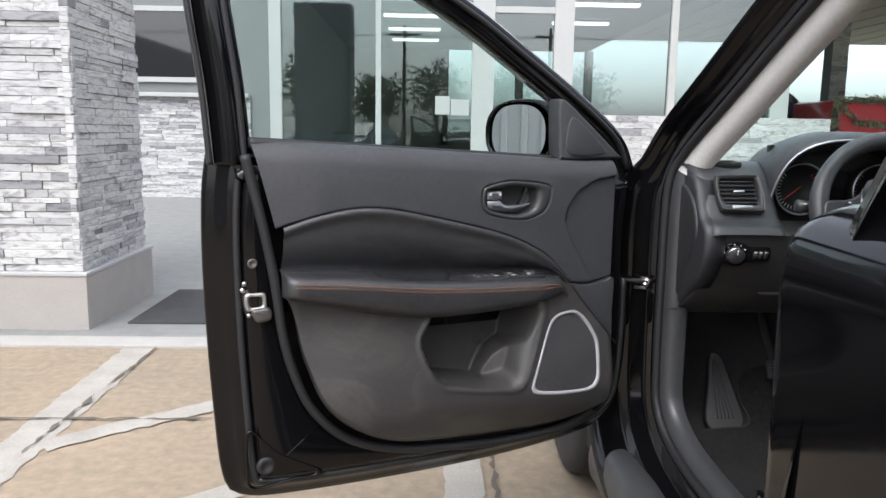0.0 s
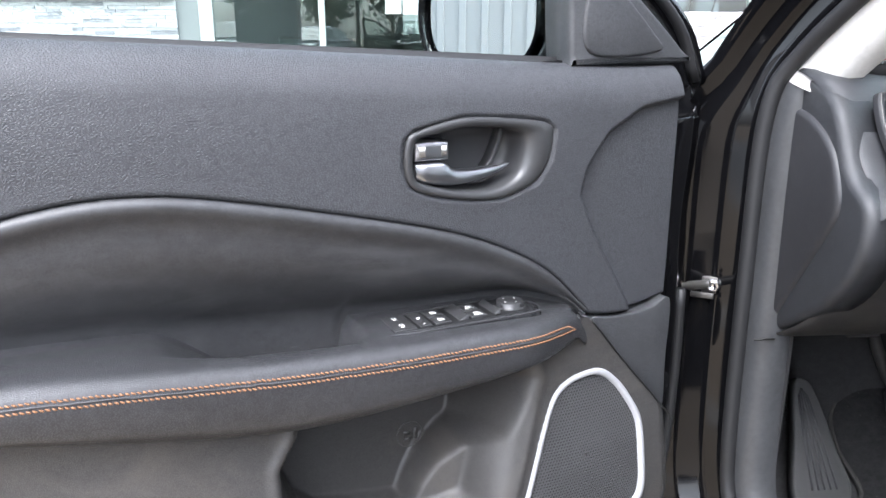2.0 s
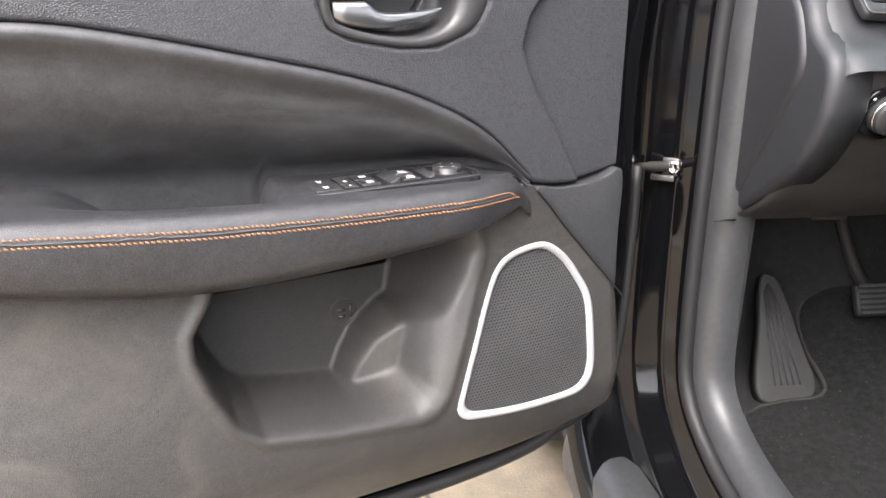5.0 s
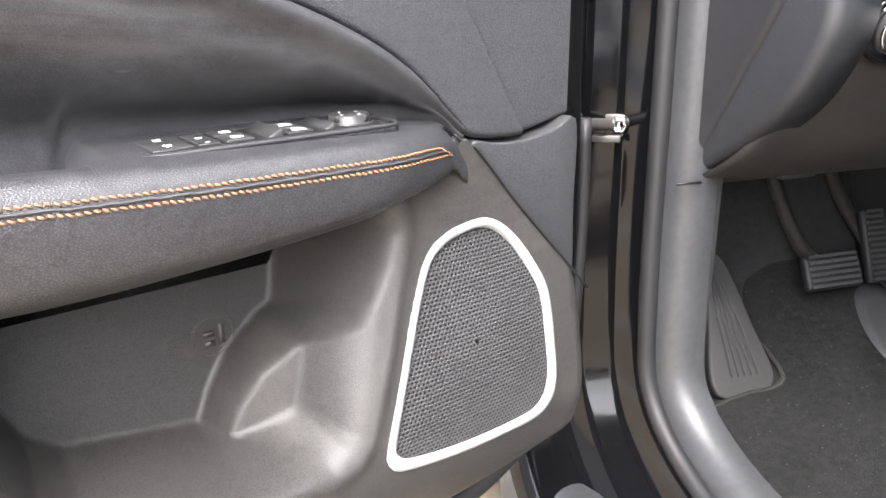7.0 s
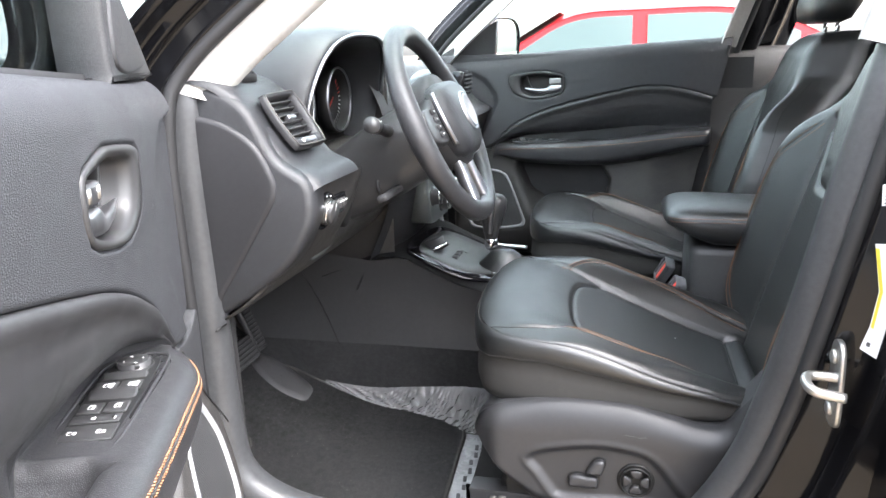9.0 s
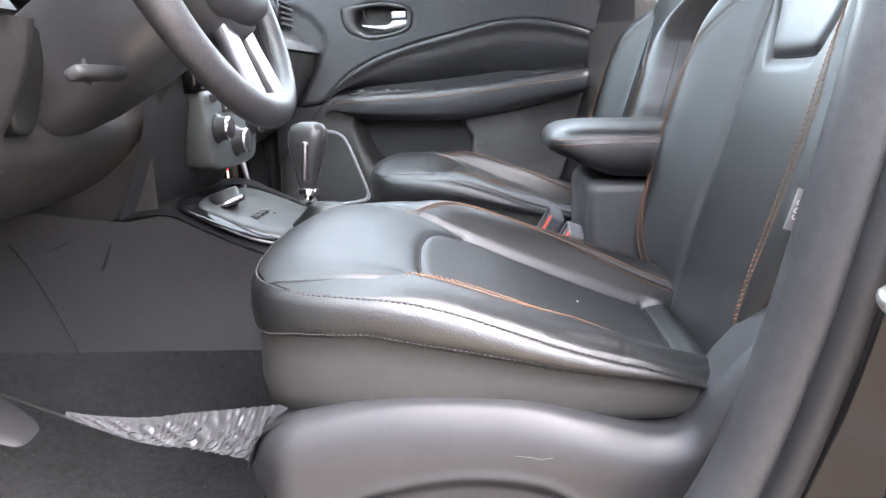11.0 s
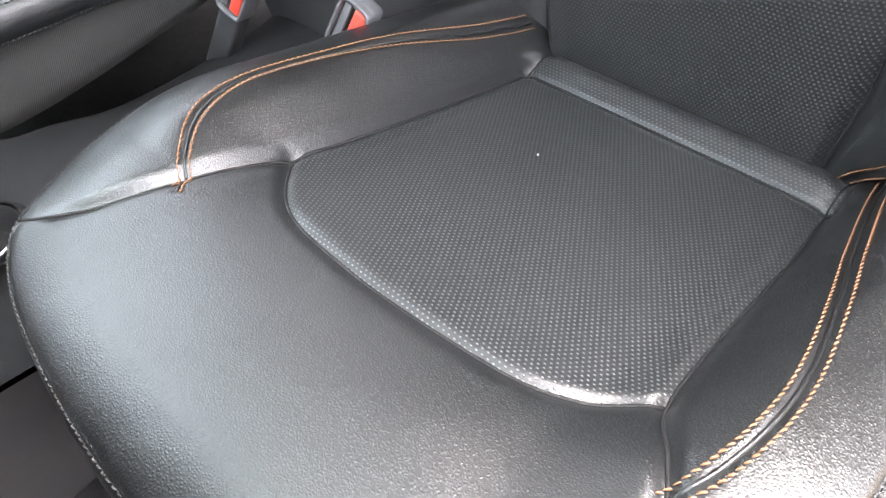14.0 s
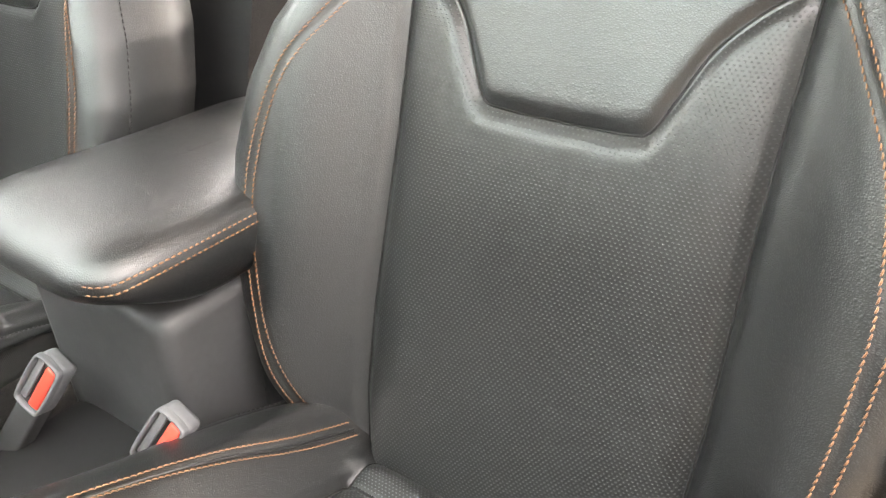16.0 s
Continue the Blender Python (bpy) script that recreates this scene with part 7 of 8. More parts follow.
for sg in (1, -1):
    sk_ = part("stalk", tube(spline([(sg * 0.07, 0.03, -0.075), (sg * 0.12, 0.038, -0.07), (sg * 0.165, 0.045, -0.062)], 20), [0.011] * 6 + [0.0095] * 8 + [0.012] * 6, 12), M_MATT, col_, "black control stalk")
    part("stalk_end", tube([(sg * 0.165, 0.045, -0.062), (sg * 0.190, 0.048, -0.058)], 0.0135, 14), M_PLAST, sk_)
    part("symbol", box(-0.004, -0.001, 0, 0.004, 0.001, 0.0004), M_WHITE, sk_, m=pose(sg * 0.178, 0.047, -0.0445))
part("tilt_lever", box(-0.17, -0.075, -0.115, -0.07, -0.062, -0.095, 0.005), M_MATT, col_, "column tilt lever")
part("ignition", lathe([(0.016, 0), (0.016, 0.004), (0.013, 0.006), (0, 0.005)], 28), M_MATT, dash, "round start button", m=pose(0.985, 1.795, 0.90, 90))
shelf = spline([(1.958, 0.968), (1.925, 0.962), (1.885, 0.952), (1.858, 0.940), (1.850, 0.915)], 16)
part("column_shelf", grid(np.array([[(x, y + 0.006 * math.cos((x - 1.045) * 9), z) for y, z in shelf] for x in np.linspace(0.862, 1.232, 30)])), M_LOWER, dash, "hard black fascia under the gauges")
# solid black plate put in for the shade of the recess by the column
part("column_gap_shade", slab(spline([(0.905, 0.935), (0.925, 0.945), (0.985, 0.945), (0.985, 0.925), (0.955, 0.850), (0.925, 0.835), (0.908, 0.86)], 50, True), 1.875, 1.838, "xz", 0.006), M_BLACK, dash, "black plate as the shaded gap beside the steering column")
part("knee_recess", slab(spline([(0.83, 0.840), (0.93, 0.842), (0.97, 0.815), (0.93, 0.795), (0.86, 0.790), (0.83, 0.805)], 40, True), 1.93, 1.872, "xz", 0.006), M_SILVER2, dash, "grey moulded grip under the column")

# ---- console, shifter, armrest ----
M_TOP = plastic("dull_console_top", (0.010, 0.010, 0.0105), 0.8, 700, 0.2)
bsdf(M_TOP).inputs["Specular IOR Level"].default_value = 0.15
con = thing("centre_console", "dark centre console with gloss trim and gear selector", "console")
CT = [(2.02, 0.66), (1.90, 0.705), (1.83, 0.712), (1.78, 0.690), (1.70, 0.655), (1.60, 0.630), (1.50, 0.605), (1.42, 0.575), (1.30, 0.560), (1.22, 0.560)]
ct = spline(CT, 50)
CF = spline([(2.34, 0.72), (2.20, 0.72), (2.08, 0.715)] + [(a, b - 0.012) for a, b in CT[1:]], 70)
part("side_panel", grid(np.array([[(1.207 + 0.014 * math.sin(k * 3), y, lerp(0.495, max(z, 0.53), k)) for k in np.linspace(0, 1, 14)] for y, z in CF])), M_CONS, con, "smooth grey-black console side")
part("side_seam", tube(spline([(1.2075, 1.985, 0.490), (1.2135, 2.02, 0.57), (1.2175, 2.06, 0.640), (1.2205, 2.115, 0.700)], 24), 0.0014, 6), M_BLACK, con)


def con_x(y):
    return float(np.interp(y, [1.25, 1.52, 1.68], [1.490, 1.500, 2 * XC - 1.215]))


part("side_panel", grid(np.array([[(con_x(y), y, lerp(0.33, z - 0.012, k)) for k in np.linspace(0, 1, 6)] for y, z in ct]), flip=True), M_CONS, con)
part("top", grid(np.array([[(lerp(1.215, con_x(y), s), y, z - 0.012 * (2 * abs(s - .5)) ** 6) for s in np.linspace(0, 1, 24)] for y, z in ct]), flip=True), M_TOP, con)
gp = [(1.224, 1.800), (1.240, 1.825), (1.32, 1.835), (1.42, 1.825), (1.50, 1.80), (1.52, 1.70), (1.50, 1.62), (1.40, 1.60), (1.30, 1.615), (1.245, 1.66), (1.222, 1.73)]


def top_z(y):
    return np.interp(y, [p[0] for p in CT[::-1]], [p[1] for p in CT[::-1]])


def laid(poly, lift, n=70, rows_=((1.0, -0.004), (1.0, 0.0), (0.97, 0.003), (0.6, 0.003), (0.02, 0.003))):
    p = spline(poly, n, True)
    c = p.mean(0)
    R = []
    for k, h in rows_:
        q = c + (p - c) * k
        R.append(np.c_[q, top_z(q[:, 1]) + lift + h])
    return grid(np.array(R), wrap_v=True)


pg = part("gloss_panel", laid(gp, 0.002), M_GLOSS, con, "piano black selector panel")
inner_ = [(lerp(1.37, a, 0.80), lerp(1.715, b, 0.80)) for a, b in gp]
part("plate", laid(inner_, 0.006), M_SILVER2, pg, "grey switch plate")
kb = part("drive_mode_knob", lathe([(0.028, 0), (0.028, 0.006), (0.024, 0.009), (0.0235, 0.022), (0.021, 0.025), (0, 0.0245)], 40), M_PLAST, pg, "round drive mode knob", m=pose(1.315, 1.775, float(top_z(1.775)) + 0.008, -18))
part("ring", lathe([(0.0285, 0.004), (0.029, 0.0065), (0.027, 0.0085)], 40, False), M_CHROME, kb)
for i in range(3):
    part("button", box(1.300 + i * 0.024, 1.725, 0, 1.320 + i * 0.024, 1.738, 0.006, 0.002), M_PLAST, pg, m=pose(0, 0, float(top_z(1.73)) + 0.007, 0))
sh = thing("gear_shifter", "black leather gear shifter with chrome collar", "gear lever", pose(1.350, 1.655, 0.645))
BOOT = Matrix(((0.95, 0, 0, -0.010), (0, 1.45, 0, -0.030), (0, 0.22, 1, -0.004), (0, 0, 0, 1)))
part("boot", lathe([(0.046, 0.0), (0.044, 0.008), (0.030, 0.030), (0.022, 0.045), (0.014, 0.052)], 32), M_SEAT, sh, "leather boot", m=BOOT)
part("collar", lathe([(0.048, 0.0), (0.050, 0.004), (0.046, 0.008)], 40, False), M_CHROME, sh, "chrome boot ring", m=BOOT)
part("neck", lathe([(0.012, 0.045), (0.015, 0.052), (0.015, 0.068), (0.012, 0.072)], 28), M_CHROME, sh, "chrome collar")
rows = []
for zz, a, b, dy in ((0.068, 0.012, 0.013, 0.0), (0.09, 0.016, 0.018, 0.0), (0.115, 0.020, 0.025, -0.002), (0.140, 0.023, 0.031, -0.004), (0.158, 0.022, 0.031, -0.006), (0.170, 0.016, 0.024, -0.006), (0.174, 0.006, 0.01, -0.006)):
    o = rounded(a, b, 0.85, 36)
    rows.append(np.c_[o[:, 0], o[:, 1] + dy, np.full(36, zz)])
v, f = grid(np.array(rows), wrap_v=True)
part("knob", (v, f + [tuple(range(216, 252))]), M_PLAST, sh, "smooth black shift knob")
part("button_strip", tube(spline([(-0.016, 0.0, 0.085), (-0.0225, -0.004, 0.12), (-0.0235, -0.006, 0.145)], 14), 0.005, 8), M_SATIN, sh, "silver strip on the knob")
# frame of the storage tray beyond the shifter
part("tray_frame", tube(spline([(1.56, 1.86, 0.80), (1.56, 1.83, 0.74), (1.56, 1.80, 0.66), (1.56, 1.68, 0.645), (1.56, 1.60, 0.64)], 40), 0.005, 8), M_SATIN, con, "satin strip along the console")
# armrest box behind
part("rear_box", box(1.298, 0.70, 0.33, 1.512, 1.225, 0.722, 0.02, 3), M_CONS, con, "grey-black console box")
part("seam", box(1.2965, 1.13, 0.35, 1.299, 1.133, 0.715), M_MATT, con, smooth=False)
al = thing("console_armrest", "padded leather console lid with orange stitching", "armrest")
rows = []
for z, g in ((0.723, -0.030), (0.724, -0.010), (0.732, -0.001), (0.748, 0.003), (0.768, 0.004), (0.781, 0.001), (0.789, -0.006), (0.795, -0.018), (0.799, -0.040), (0.801, -0.065), (0.802, -0.090), (0.802, -0.118)):
    a, b = 0.120 + g, 0.188 + g
    th = np.arange(96) * 2 * np.pi / 96
    p = 0.32
    ox = np.sign(np.cos(th)) * np.abs(np.cos(th)) ** p * a
    oy = np.sign(np.sin(th)) * np.abs(np.sin(th)) ** p * b
    lift = 0.034 * sstep(1.17, 1.285, 1.0875 + oy) * max(0.0, (0.775 - z) / 0.052) + 0.006 * sstep(1.0, 1.28, 1.0875 + oy)
    rows.append(np.c_[1.405 + ox, 1.0875 + oy, z + lift])
v, f = grid(np.array(rows), wrap_v=True)
part("lid", (v, f + [tuple(range(96))[::-1], tuple(range(11 * 96, 12 * 96))]), M_SEAT, al, "padded leather lid")
for dz in (0.0, 0.007):
    p = spline([(1.2835, 0.92), (1.2825, 1.10), (1.2835, 1.235), (1.290, 1.262), (1.305, 1.271)], 80)
    part("stitching", stitches(np.c_[p, np.full(80, 0.7835 - dz)] + np.array([0.0015 if dz == 0 else -0.0005, 0, 0]), np.tile([-1, 0.1, 0.5], (80, 1)), 0.0042, 0.0014, 0.0008), M_THREAD, al, "orange stitched seam")["kind"] = "stuff"
# buckles
for (bx, by, bz), lab in (((1.290, 1.258, 0.616), "belt buckle with red release button beside the console"), ((1.450, 1.272, 0.611), "belt buckle with red release button by the far seat")):
    za = Vector((-0.42, -0.40, 0.80)).normalized()
    xa = Vector((-0.35, 0.62, 0.55)).cross(za).normalized()
    ya = za.cross(xa)
    bk = thing("seat_belt_buckle", lab, "seat belt", Matrix(((xa.x, ya.x, za.x, bx), (xa.y, ya.y, za.y, by), (xa.z, ya.z, za.z, bz), (0, 0, 0, 1))), group="seat belt buckles")
    part("stalk", box(-0.014, -0.010, -0.09, 0.014, 0.010, 0.0, 0.004), M_MATT, bk)
    part("case", box(-0.0165, -0.011, -0.012, 0.0165, 0.009, 0.048, 0.006), M_TINT2, bk, "grey plastic case")
    rim = [(-0.0165, -0.004), (-0.0165, 0.041), (-0.0095, 0.048), (0.0095, 0.048), (0.0165, 0.041), (0.0165, -0.004), (0.0095, -0.011), (-0.0095, -0.011)]
    hole = [(-0.0130, -0.002), (-0.0130, 0.039), (-0.0080, 0.0445), (0.0080, 0.0445), (0.0130, 0.039), (0.0130, -0.002), (0.0080, -0.0075), (-0.0080, -0.0075)]
    part("face_frame", ring_plate(rim, hole, 0.0080, 0.0150, 0.0080, "xz", 60), M_TINT2, bk, "rounded grey frame")
    part("release_button", box(-0.0125, 0.007, -0.006, 0.0005, 0.0132, 0.043, 0.0025), M_RED, bk, "red release button")
    part("slot", box(0.0012, 0.008, -0.003, 0.0044, 0.0096, 0.040), M_BLACK, bk, smooth=False)
    part("tongue_guide", box(0.0048, 0.008, -0.005, 0.0125, 0.0112, 0.042, 0.001), M_TINT2, bk)

# ---- floor: mats, pedals, film ----
mat = thing("floor_mat", "dusty black carpet floor mat", "floor mat")
rng = np.random.RandomState(4)
mp = [(0.742, 1.672), (0.745, 1.80), (0.76, 1.98), (0.79, 2.05), (0.87, 2.075), (0.945, 2.085), (0.955, 2.18), (0.98, 2.25), (1.04, 2.27), (1.15, 2.24), (1.205, 2.12), (1.214, 1.98), (1.200, 1.84), (1.168, 1.735), (1.128, 1.682), (1.03, 1.672), (0.90, 1.664), (0.82, 1.660)]
p = spline(mp, 120, True)
c = p.mean(0)


def floor_z(x, y):
    return 0.333 + 0.20 * sstep(1.85, 2.45, y) * lerp(0.45, 1.0, sstep(0.90, 1.05, x))


R = []
for k, h in ((1.0, 0.0), (1.003, 0.006), (0.995, 0.012), (0.97, 0.012), (0.7, 0.011), (0.4, 0.011), (0.1, 0.011), (0.01, 0.011)):
    q = c + (p - c) * k
    R.append(np.c_[q, floor_z(q[:, 0], q[:, 1]) + h])
part("carpet_face", grid(np.array(R), wrap_v=True), M_MAT, mat)
part("edging", tube(np.vstack([np.c_[p, floor_z(p[:, 0], p[:, 1]) + 0.009], [[*p[0], floor_z(p[0, 0], p[0, 1]) + 0.009]]]), 0.0045, 8, False), M_CLOTH, mat, "stitched mat binding")
hp = spline([(1.102, 2.095), (1.122, 2.150), (1.150, 2.183), (1.190, 2.186), (1.200, 2.130), (1.176, 2.050), (1.140, 2.036), (1.108, 2.042)], 60, True)
c2 = hp.mean(0)
part("heel_pad", grid(np.array([np.c_[c2 + (hp - c2) * k, floor_z((c2 + (hp - c2) * k)[:, 0], (c2 + (hp - c2) * k)[:, 1]) + h] for k, h in ((1.0, 0.010), (0.98, 0.0155), (0.6, 0.016), (0.02, 0.016))]), wrap_v=True), M_TINT, mat, "grey rubber heel pad")
solo("carpet", grid(np.array([[(x, y, float(floor_z(x, y)) - 0.004 + 0.22 * float(sstep(2.24, 2.37, y))) for x in np.linspace(0.69, 2.12, 30)] for y in np.linspace(-1.0, 2.36, 60)])), M_CARPET, "dark car carpet over floor and toe board", "carpet", "structure")
tun = np.array([[(1.236 - 0.030 * k ** 2, y, lerp(0.329, 0.497, k)) for k in np.linspace(0, 1, 8)] for y in np.linspace(1.4, 2.34, 20)])
solo("tunnel_carpet", grid(tun), M_CARPET, "dark carpet up the side of the console", "carpet", "structure")
# clear protective film left on the carpet: a crinkled strip between mat and console, a flat printed one along the mat's rear edge
rng = np.random.RandomState(8)
film = []
fy = np.linspace(2.03, 1.60, 190)
edge_x = np.interp(fy, [1.60, 1.68, 1.735, 1.84, 1.98, 2.03], [1.10, 1.12, 1.160, 1.192, 1.210, 1.214])
top_x = np.interp(fy, [1.60, 1.70, 1.85, 2.03], [1.226, 1.228, 1.226, 1.222])
top_h = np.interp(fy, [1.60, 1.70, 1.85, 1.95, 2.03], [0.050, 0.052, 0.040, 0.022, 0.004])
for k in np.linspace(0, 1, 26):
    fold = 0.0045 * np.sin(2 * np.pi * (fy + 0.055 * k + 0.012 * np.sin(fy * 60 + k * 3)) / 0.017 + 1.3 * np.sin(k * 4)) * np.interp(fy, [1.60, 1.82, 1.95, 2.03], [1.0, 1.0, 0.4, 0.1])
    fold = fold + 0.0025 * np.sin(2 * np.pi * (fy * 1.0 - 0.11 * k) / 0.041 + 5 * k) + rng.normal(0, 0.0006, len(fy))
    x = lerp(edge_x, top_x, k) - fold * 0.8 * math.sin(math.pi * min(1, k * 1.2))
    z = floor_z(x, fy) + 0.013 + top_h * k ** 1.6 + np.abs(fold) * (0.35 + 0.65 * math.sin(math.pi * k))
    film.append(np.c_[x, fy, z])
solo("plastic_film", grid(np.array(film)), M_FILM, "crinkled clear protective plastic film on the carpet", "plastic film")
fx_ = np.linspace(1.13, 0.80, 90)
rear = np.interp(fx_, [0.80, 0.90, 0.966, 1.07, 1.13], [1.600, 1.618, 1.628, 1.632, 1.640])
front = np.interp(fx_, [0.80, 0.90, 1.03, 1.13], [1.668, 1.672, 1.682, 1.695])
flat = [np.c_[fx_, lerp(front, rear, k), 0.3335 + 0.0045 * np.abs(np.sin(fx_ * 150 + 7 * k + 2 * np.sin(fx_ * 37))) * (1 - k) ** 1.5 + rng.normal(0, 0.0004, len(fx_)) + 0.001] for k in np.linspace(0, 1, 14)]
pf = solo("floor_film", grid(np.array(flat)), M_PAPER, "flat translucent printed floor film along the mat", "plastic film")
for i in range(9):
    part("print_bar", box(-0.010 + 0.002 * (i % 3), -0.0035, 0, 0.010, 0.0035, 0.0012), M_INK, pf, m=pose(1.075 - 0.030 * i, 1.642 - 0.004 * (i % 2), 0.3362, 0, 0, 8), smooth=False)

def pedal(name, x0, x1, y0, z0, h, lean, label):
    pdl = thing(name, label, "pedal", pose((x0 + x1) / 2, y0, z0, lean))
    w = (x1 - x0) / 2
    part("pad", box(-w, -0.008, 0, w, 0.008, h, 0.006), M_RUBBER, pdl, "ribbed black rubber pad")
    n = int(h / 0.009)
    for i in range(n):
        part("rib", box(-w + 0.006, -0.011, 0.004 + i * h / n, w - 0.006, -0.006, 0.0085 + i * h / n), M_TINT, pdl, smooth=False)
    part("arm", tube(spline([(0, 0.008, h * 0.5), (0, 0.06, h + 0.03), (0.0, 0.09, h + 0.16), (0, 0.10, h + 0.30)], 16), 0.011, 8), M_STEEL2, pdl, "dull steel pedal arm")
    return pdl


pedal("brake_pedal", 1.012, 1.112, 2.138, 0.490, 0.055, -28, "brake pedal with ribbed rubber pad")
pedal("accelerator_pedal", 1.155, 1.200, 2.168, 0.475, 0.120, -22, "slim black accelerator pedal")
M_REST = plastic("footrest_plastic", (0.045, 0.045, 0.045), 0.6, 500, 0.2)
dp = thing("footrest", "ribbed grey-black plastic footrest on the toe board", "footrest")
q0, q1 = np.array([0.880, 2.090, 0.368]), np.array([0.880, 2.215, 0.540])
dvec = (q1 - q0) / np.linalg.norm(q1 - q0)
nrm = np.array([0, -dvec[2], dvec[1]])
fm = Matrix(((1, 0, 0, q0[0]), (0, dvec[1], nrm[1], q0[1]), (0, dvec[2], nrm[2], q0[2]), (0, 0, 0, 1)))
dp.matrix_world = fm
part("plate", slab(spline([(-0.050, 0.0), (0.046, 0.004), (0.038, 0.10), (0.022, 0.19), (0.006, 0.212), (-0.012, 0.205), (-0.030, 0.12)], 50, True), -0.01, 0.012, "xy", 0.004), M_REST, dp)
for i in range(5):
    xx = -0.020 + i * 0.011
    part("rib", tube([(xx, 0.02, 0.0125), (xx * 0.72 - 0.002, 0.11, 0.0125), (xx * 0.35 - 0.003, 0.195 - 0.006 * abs(i - 2), 0.0125)], 0.0024, 6), M_TINT, dp)
# seat rail
M_RAIL = plastic("dark_rail_steel", (0.022, 0.022, 0.023), 0.36, 300, 0.1)
rail = thing("seat_rail", "black steel seat rail with adjuster screw", "seat rail")
up_ = join(box(0.762, 1.10, 0.440, 0.800, 1.592, 0.4435, 0.001), box(0.762, 1.10, 0.420, 0.7655, 1.590, 0.441, 0.001), box(0.7965, 1.10, 0.420, 0.800, 1.590, 0.441, 0.001))
part("upper_channel", up_, M_RAIL, rail, "dull steel upper rail", smooth=False)
lo_ = join(box(0.752, 1.05, 0.330, 0.806, 1.606, 0.336, 0.001), box(0.752, 1.05, 0.334, 0.7555, 1.606, 0.424, 0.001), box(0.8025, 1.05, 0.334, 0.806, 1.606, 0.424, 0.001), box(0.752, 1.05, 0.4215, 0.7615, 1.606, 0.425, 0.001))
part("channel", lo_, M_GLOSS, rail, "black steel lower rail", smooth=False)
for yy in (1.592, 1.562):
    part("clip", box(0.7505, yy - 0.004, 0.402, 0.7525, yy + 0.004, 0.4165, 0.0008), M_STEEL, rail, "small bright rail clip")
for i in range(6):
    part("tooth", box(0.767, 1.583 - 0.013 * i, 0.4225, 0.785, 1.590 - 0.013 * i, 0.431, 0.001, 1), M_BLACK, rail, smooth=False)
part("screw_rod", tube([(0.764, 1.30, 0.428), (0.764, 1.556, 0.428)], 0.0045, 10), M_STEEL2, rail, "plated threaded rod")
for i in range(26):
    part("thread", lathe([(0.0048, -0.0016), (0.0058, 0), (0.0048, 0.0016)], 10, False), M_STEEL2, rail, m=pose(0.764, 1.522 - 0.0042 * i, 0.428, 90))
part("nut", lathe([(0.0095, -0.006), (0.010, -0.004), (0.010, 0.004), (0.0095, 0.006)], 6), M_STEEL2, rail, "plated hex nut", m=pose(0.764, 1.537, 0.428, 90))
part("nut", lathe([(0.007, -0.005), (0.0072, 0.005)], 12), M_STEEL2, rail, m=pose(0.764, 1.552, 0.428, 90))
part("mount", box(1.23, 1.10, 0.33, 1.27, 1.58, 0.42), M_BLACK, rail, smooth=False)
part("cross_tube", tube([(0.78, 1.53, 0.45), (1.27, 1.53, 0.45)], 0.012, 10), M_BLACK, rail)
part("frame", box(0.80, 1.10, 0.47, 1.26, 1.56, 0.53), M_BLACK, rail, "dark seat frame", smooth=False)
part("leg", box(0.765, 1.18, 0.42, 0.80, 1.24, 0.55), M_BLACK, rail, smooth=False)
part("leg", box(0.765, 1.48, 0.42, 0.80, 1.53, 0.55), M_BLACK, rail, smooth=False)
# rear post: striker and stickers
striker = thing("door_striker", "silver door striker bolted to the rear post", "striker", pose(0.606, 1.108, 0.74))
part("plate", slab(spline([(-0.020, -0.048), (0.018, -0.052), (0.026, 0.0), (0.018, 0.045), (-0.016, 0.048), (-0.024, 0.0)], 50, True), 0.0, 0.006, "xz", 0.002), M_STEEL, striker)
part("loop", tube(spline([(-0.012, 0.0, 0.010), (-0.014, 0.035, 0.012), (-0.030, 0.042, 0.010), (-0.046, 0.035, 0.006), (-0.046, 0.004, 0.0)], 24), 0.006, 10), M_STEEL, striker, "striker loop")
for zz in (-0.034, 0.032):
    part("bolt", lathe([(0.009, 0), (0.009, 0.004), (0.005, 0.006), (0, 0.004)], 16), M_STEEL, striker, m=pose(0, 0.006, zz, -90))

# sill cladding outside, hinge bits by the front foot
for sd in (1, -1):
    fx = lambda x: x if sd > 0 else 2 * XC - x
    prof = spline([(0.602, 0.338), (0.575, 0.350), (0.540, 0.346), (0.514, 0.325), (0.505, 0.270), (0.525, 0.205), (0.60, 0.19)], 26)
    part("rocker_cladding", grid(np.array([[(fx(x + 0.02 * float(sstep(2.10, 2.16, y))), y, z - 0.03 * float(sstep(2.08, 2.16, y))) for x, z in prof] for y in np.r_[np.linspace(2.16, 2.0, 8), np.linspace(1.9, -0.6, 14)]]), flip=sd < 0), M_SILL, body, "dark plastic sill cladding")
hinge = thing("door_check", "steel door check strap bolted to the front post", "hinge")
part("strap", tube(spline([(0.520, 1.975, 0.803), (0.545, 1.996, 0.801), (0.580, 2.018, 0.795), (0.610, 2.036, 0.790)], 20), [0.005] * 12 + [0.007] * 8, 8), M_STEEL2, hinge, "worn steel strap")
part("bracket", box(-0.013, -0.004, -0.013, 0.013, 0.004, 0.013, 0.002), M_STEEL2, hinge, m=pose(0.616, 2.037, 0.789, 0, 0, -30))
part("bolt", lathe([(0.0105, 0), (0.0105, 0.005), (0.007, 0.008), (0.006, 0.006), (0, 0.006)], 6), M_CHROME, hinge, "bright hex bolt", m=pose(0.6185, 2.032, 0.790, 90, 0, -30))
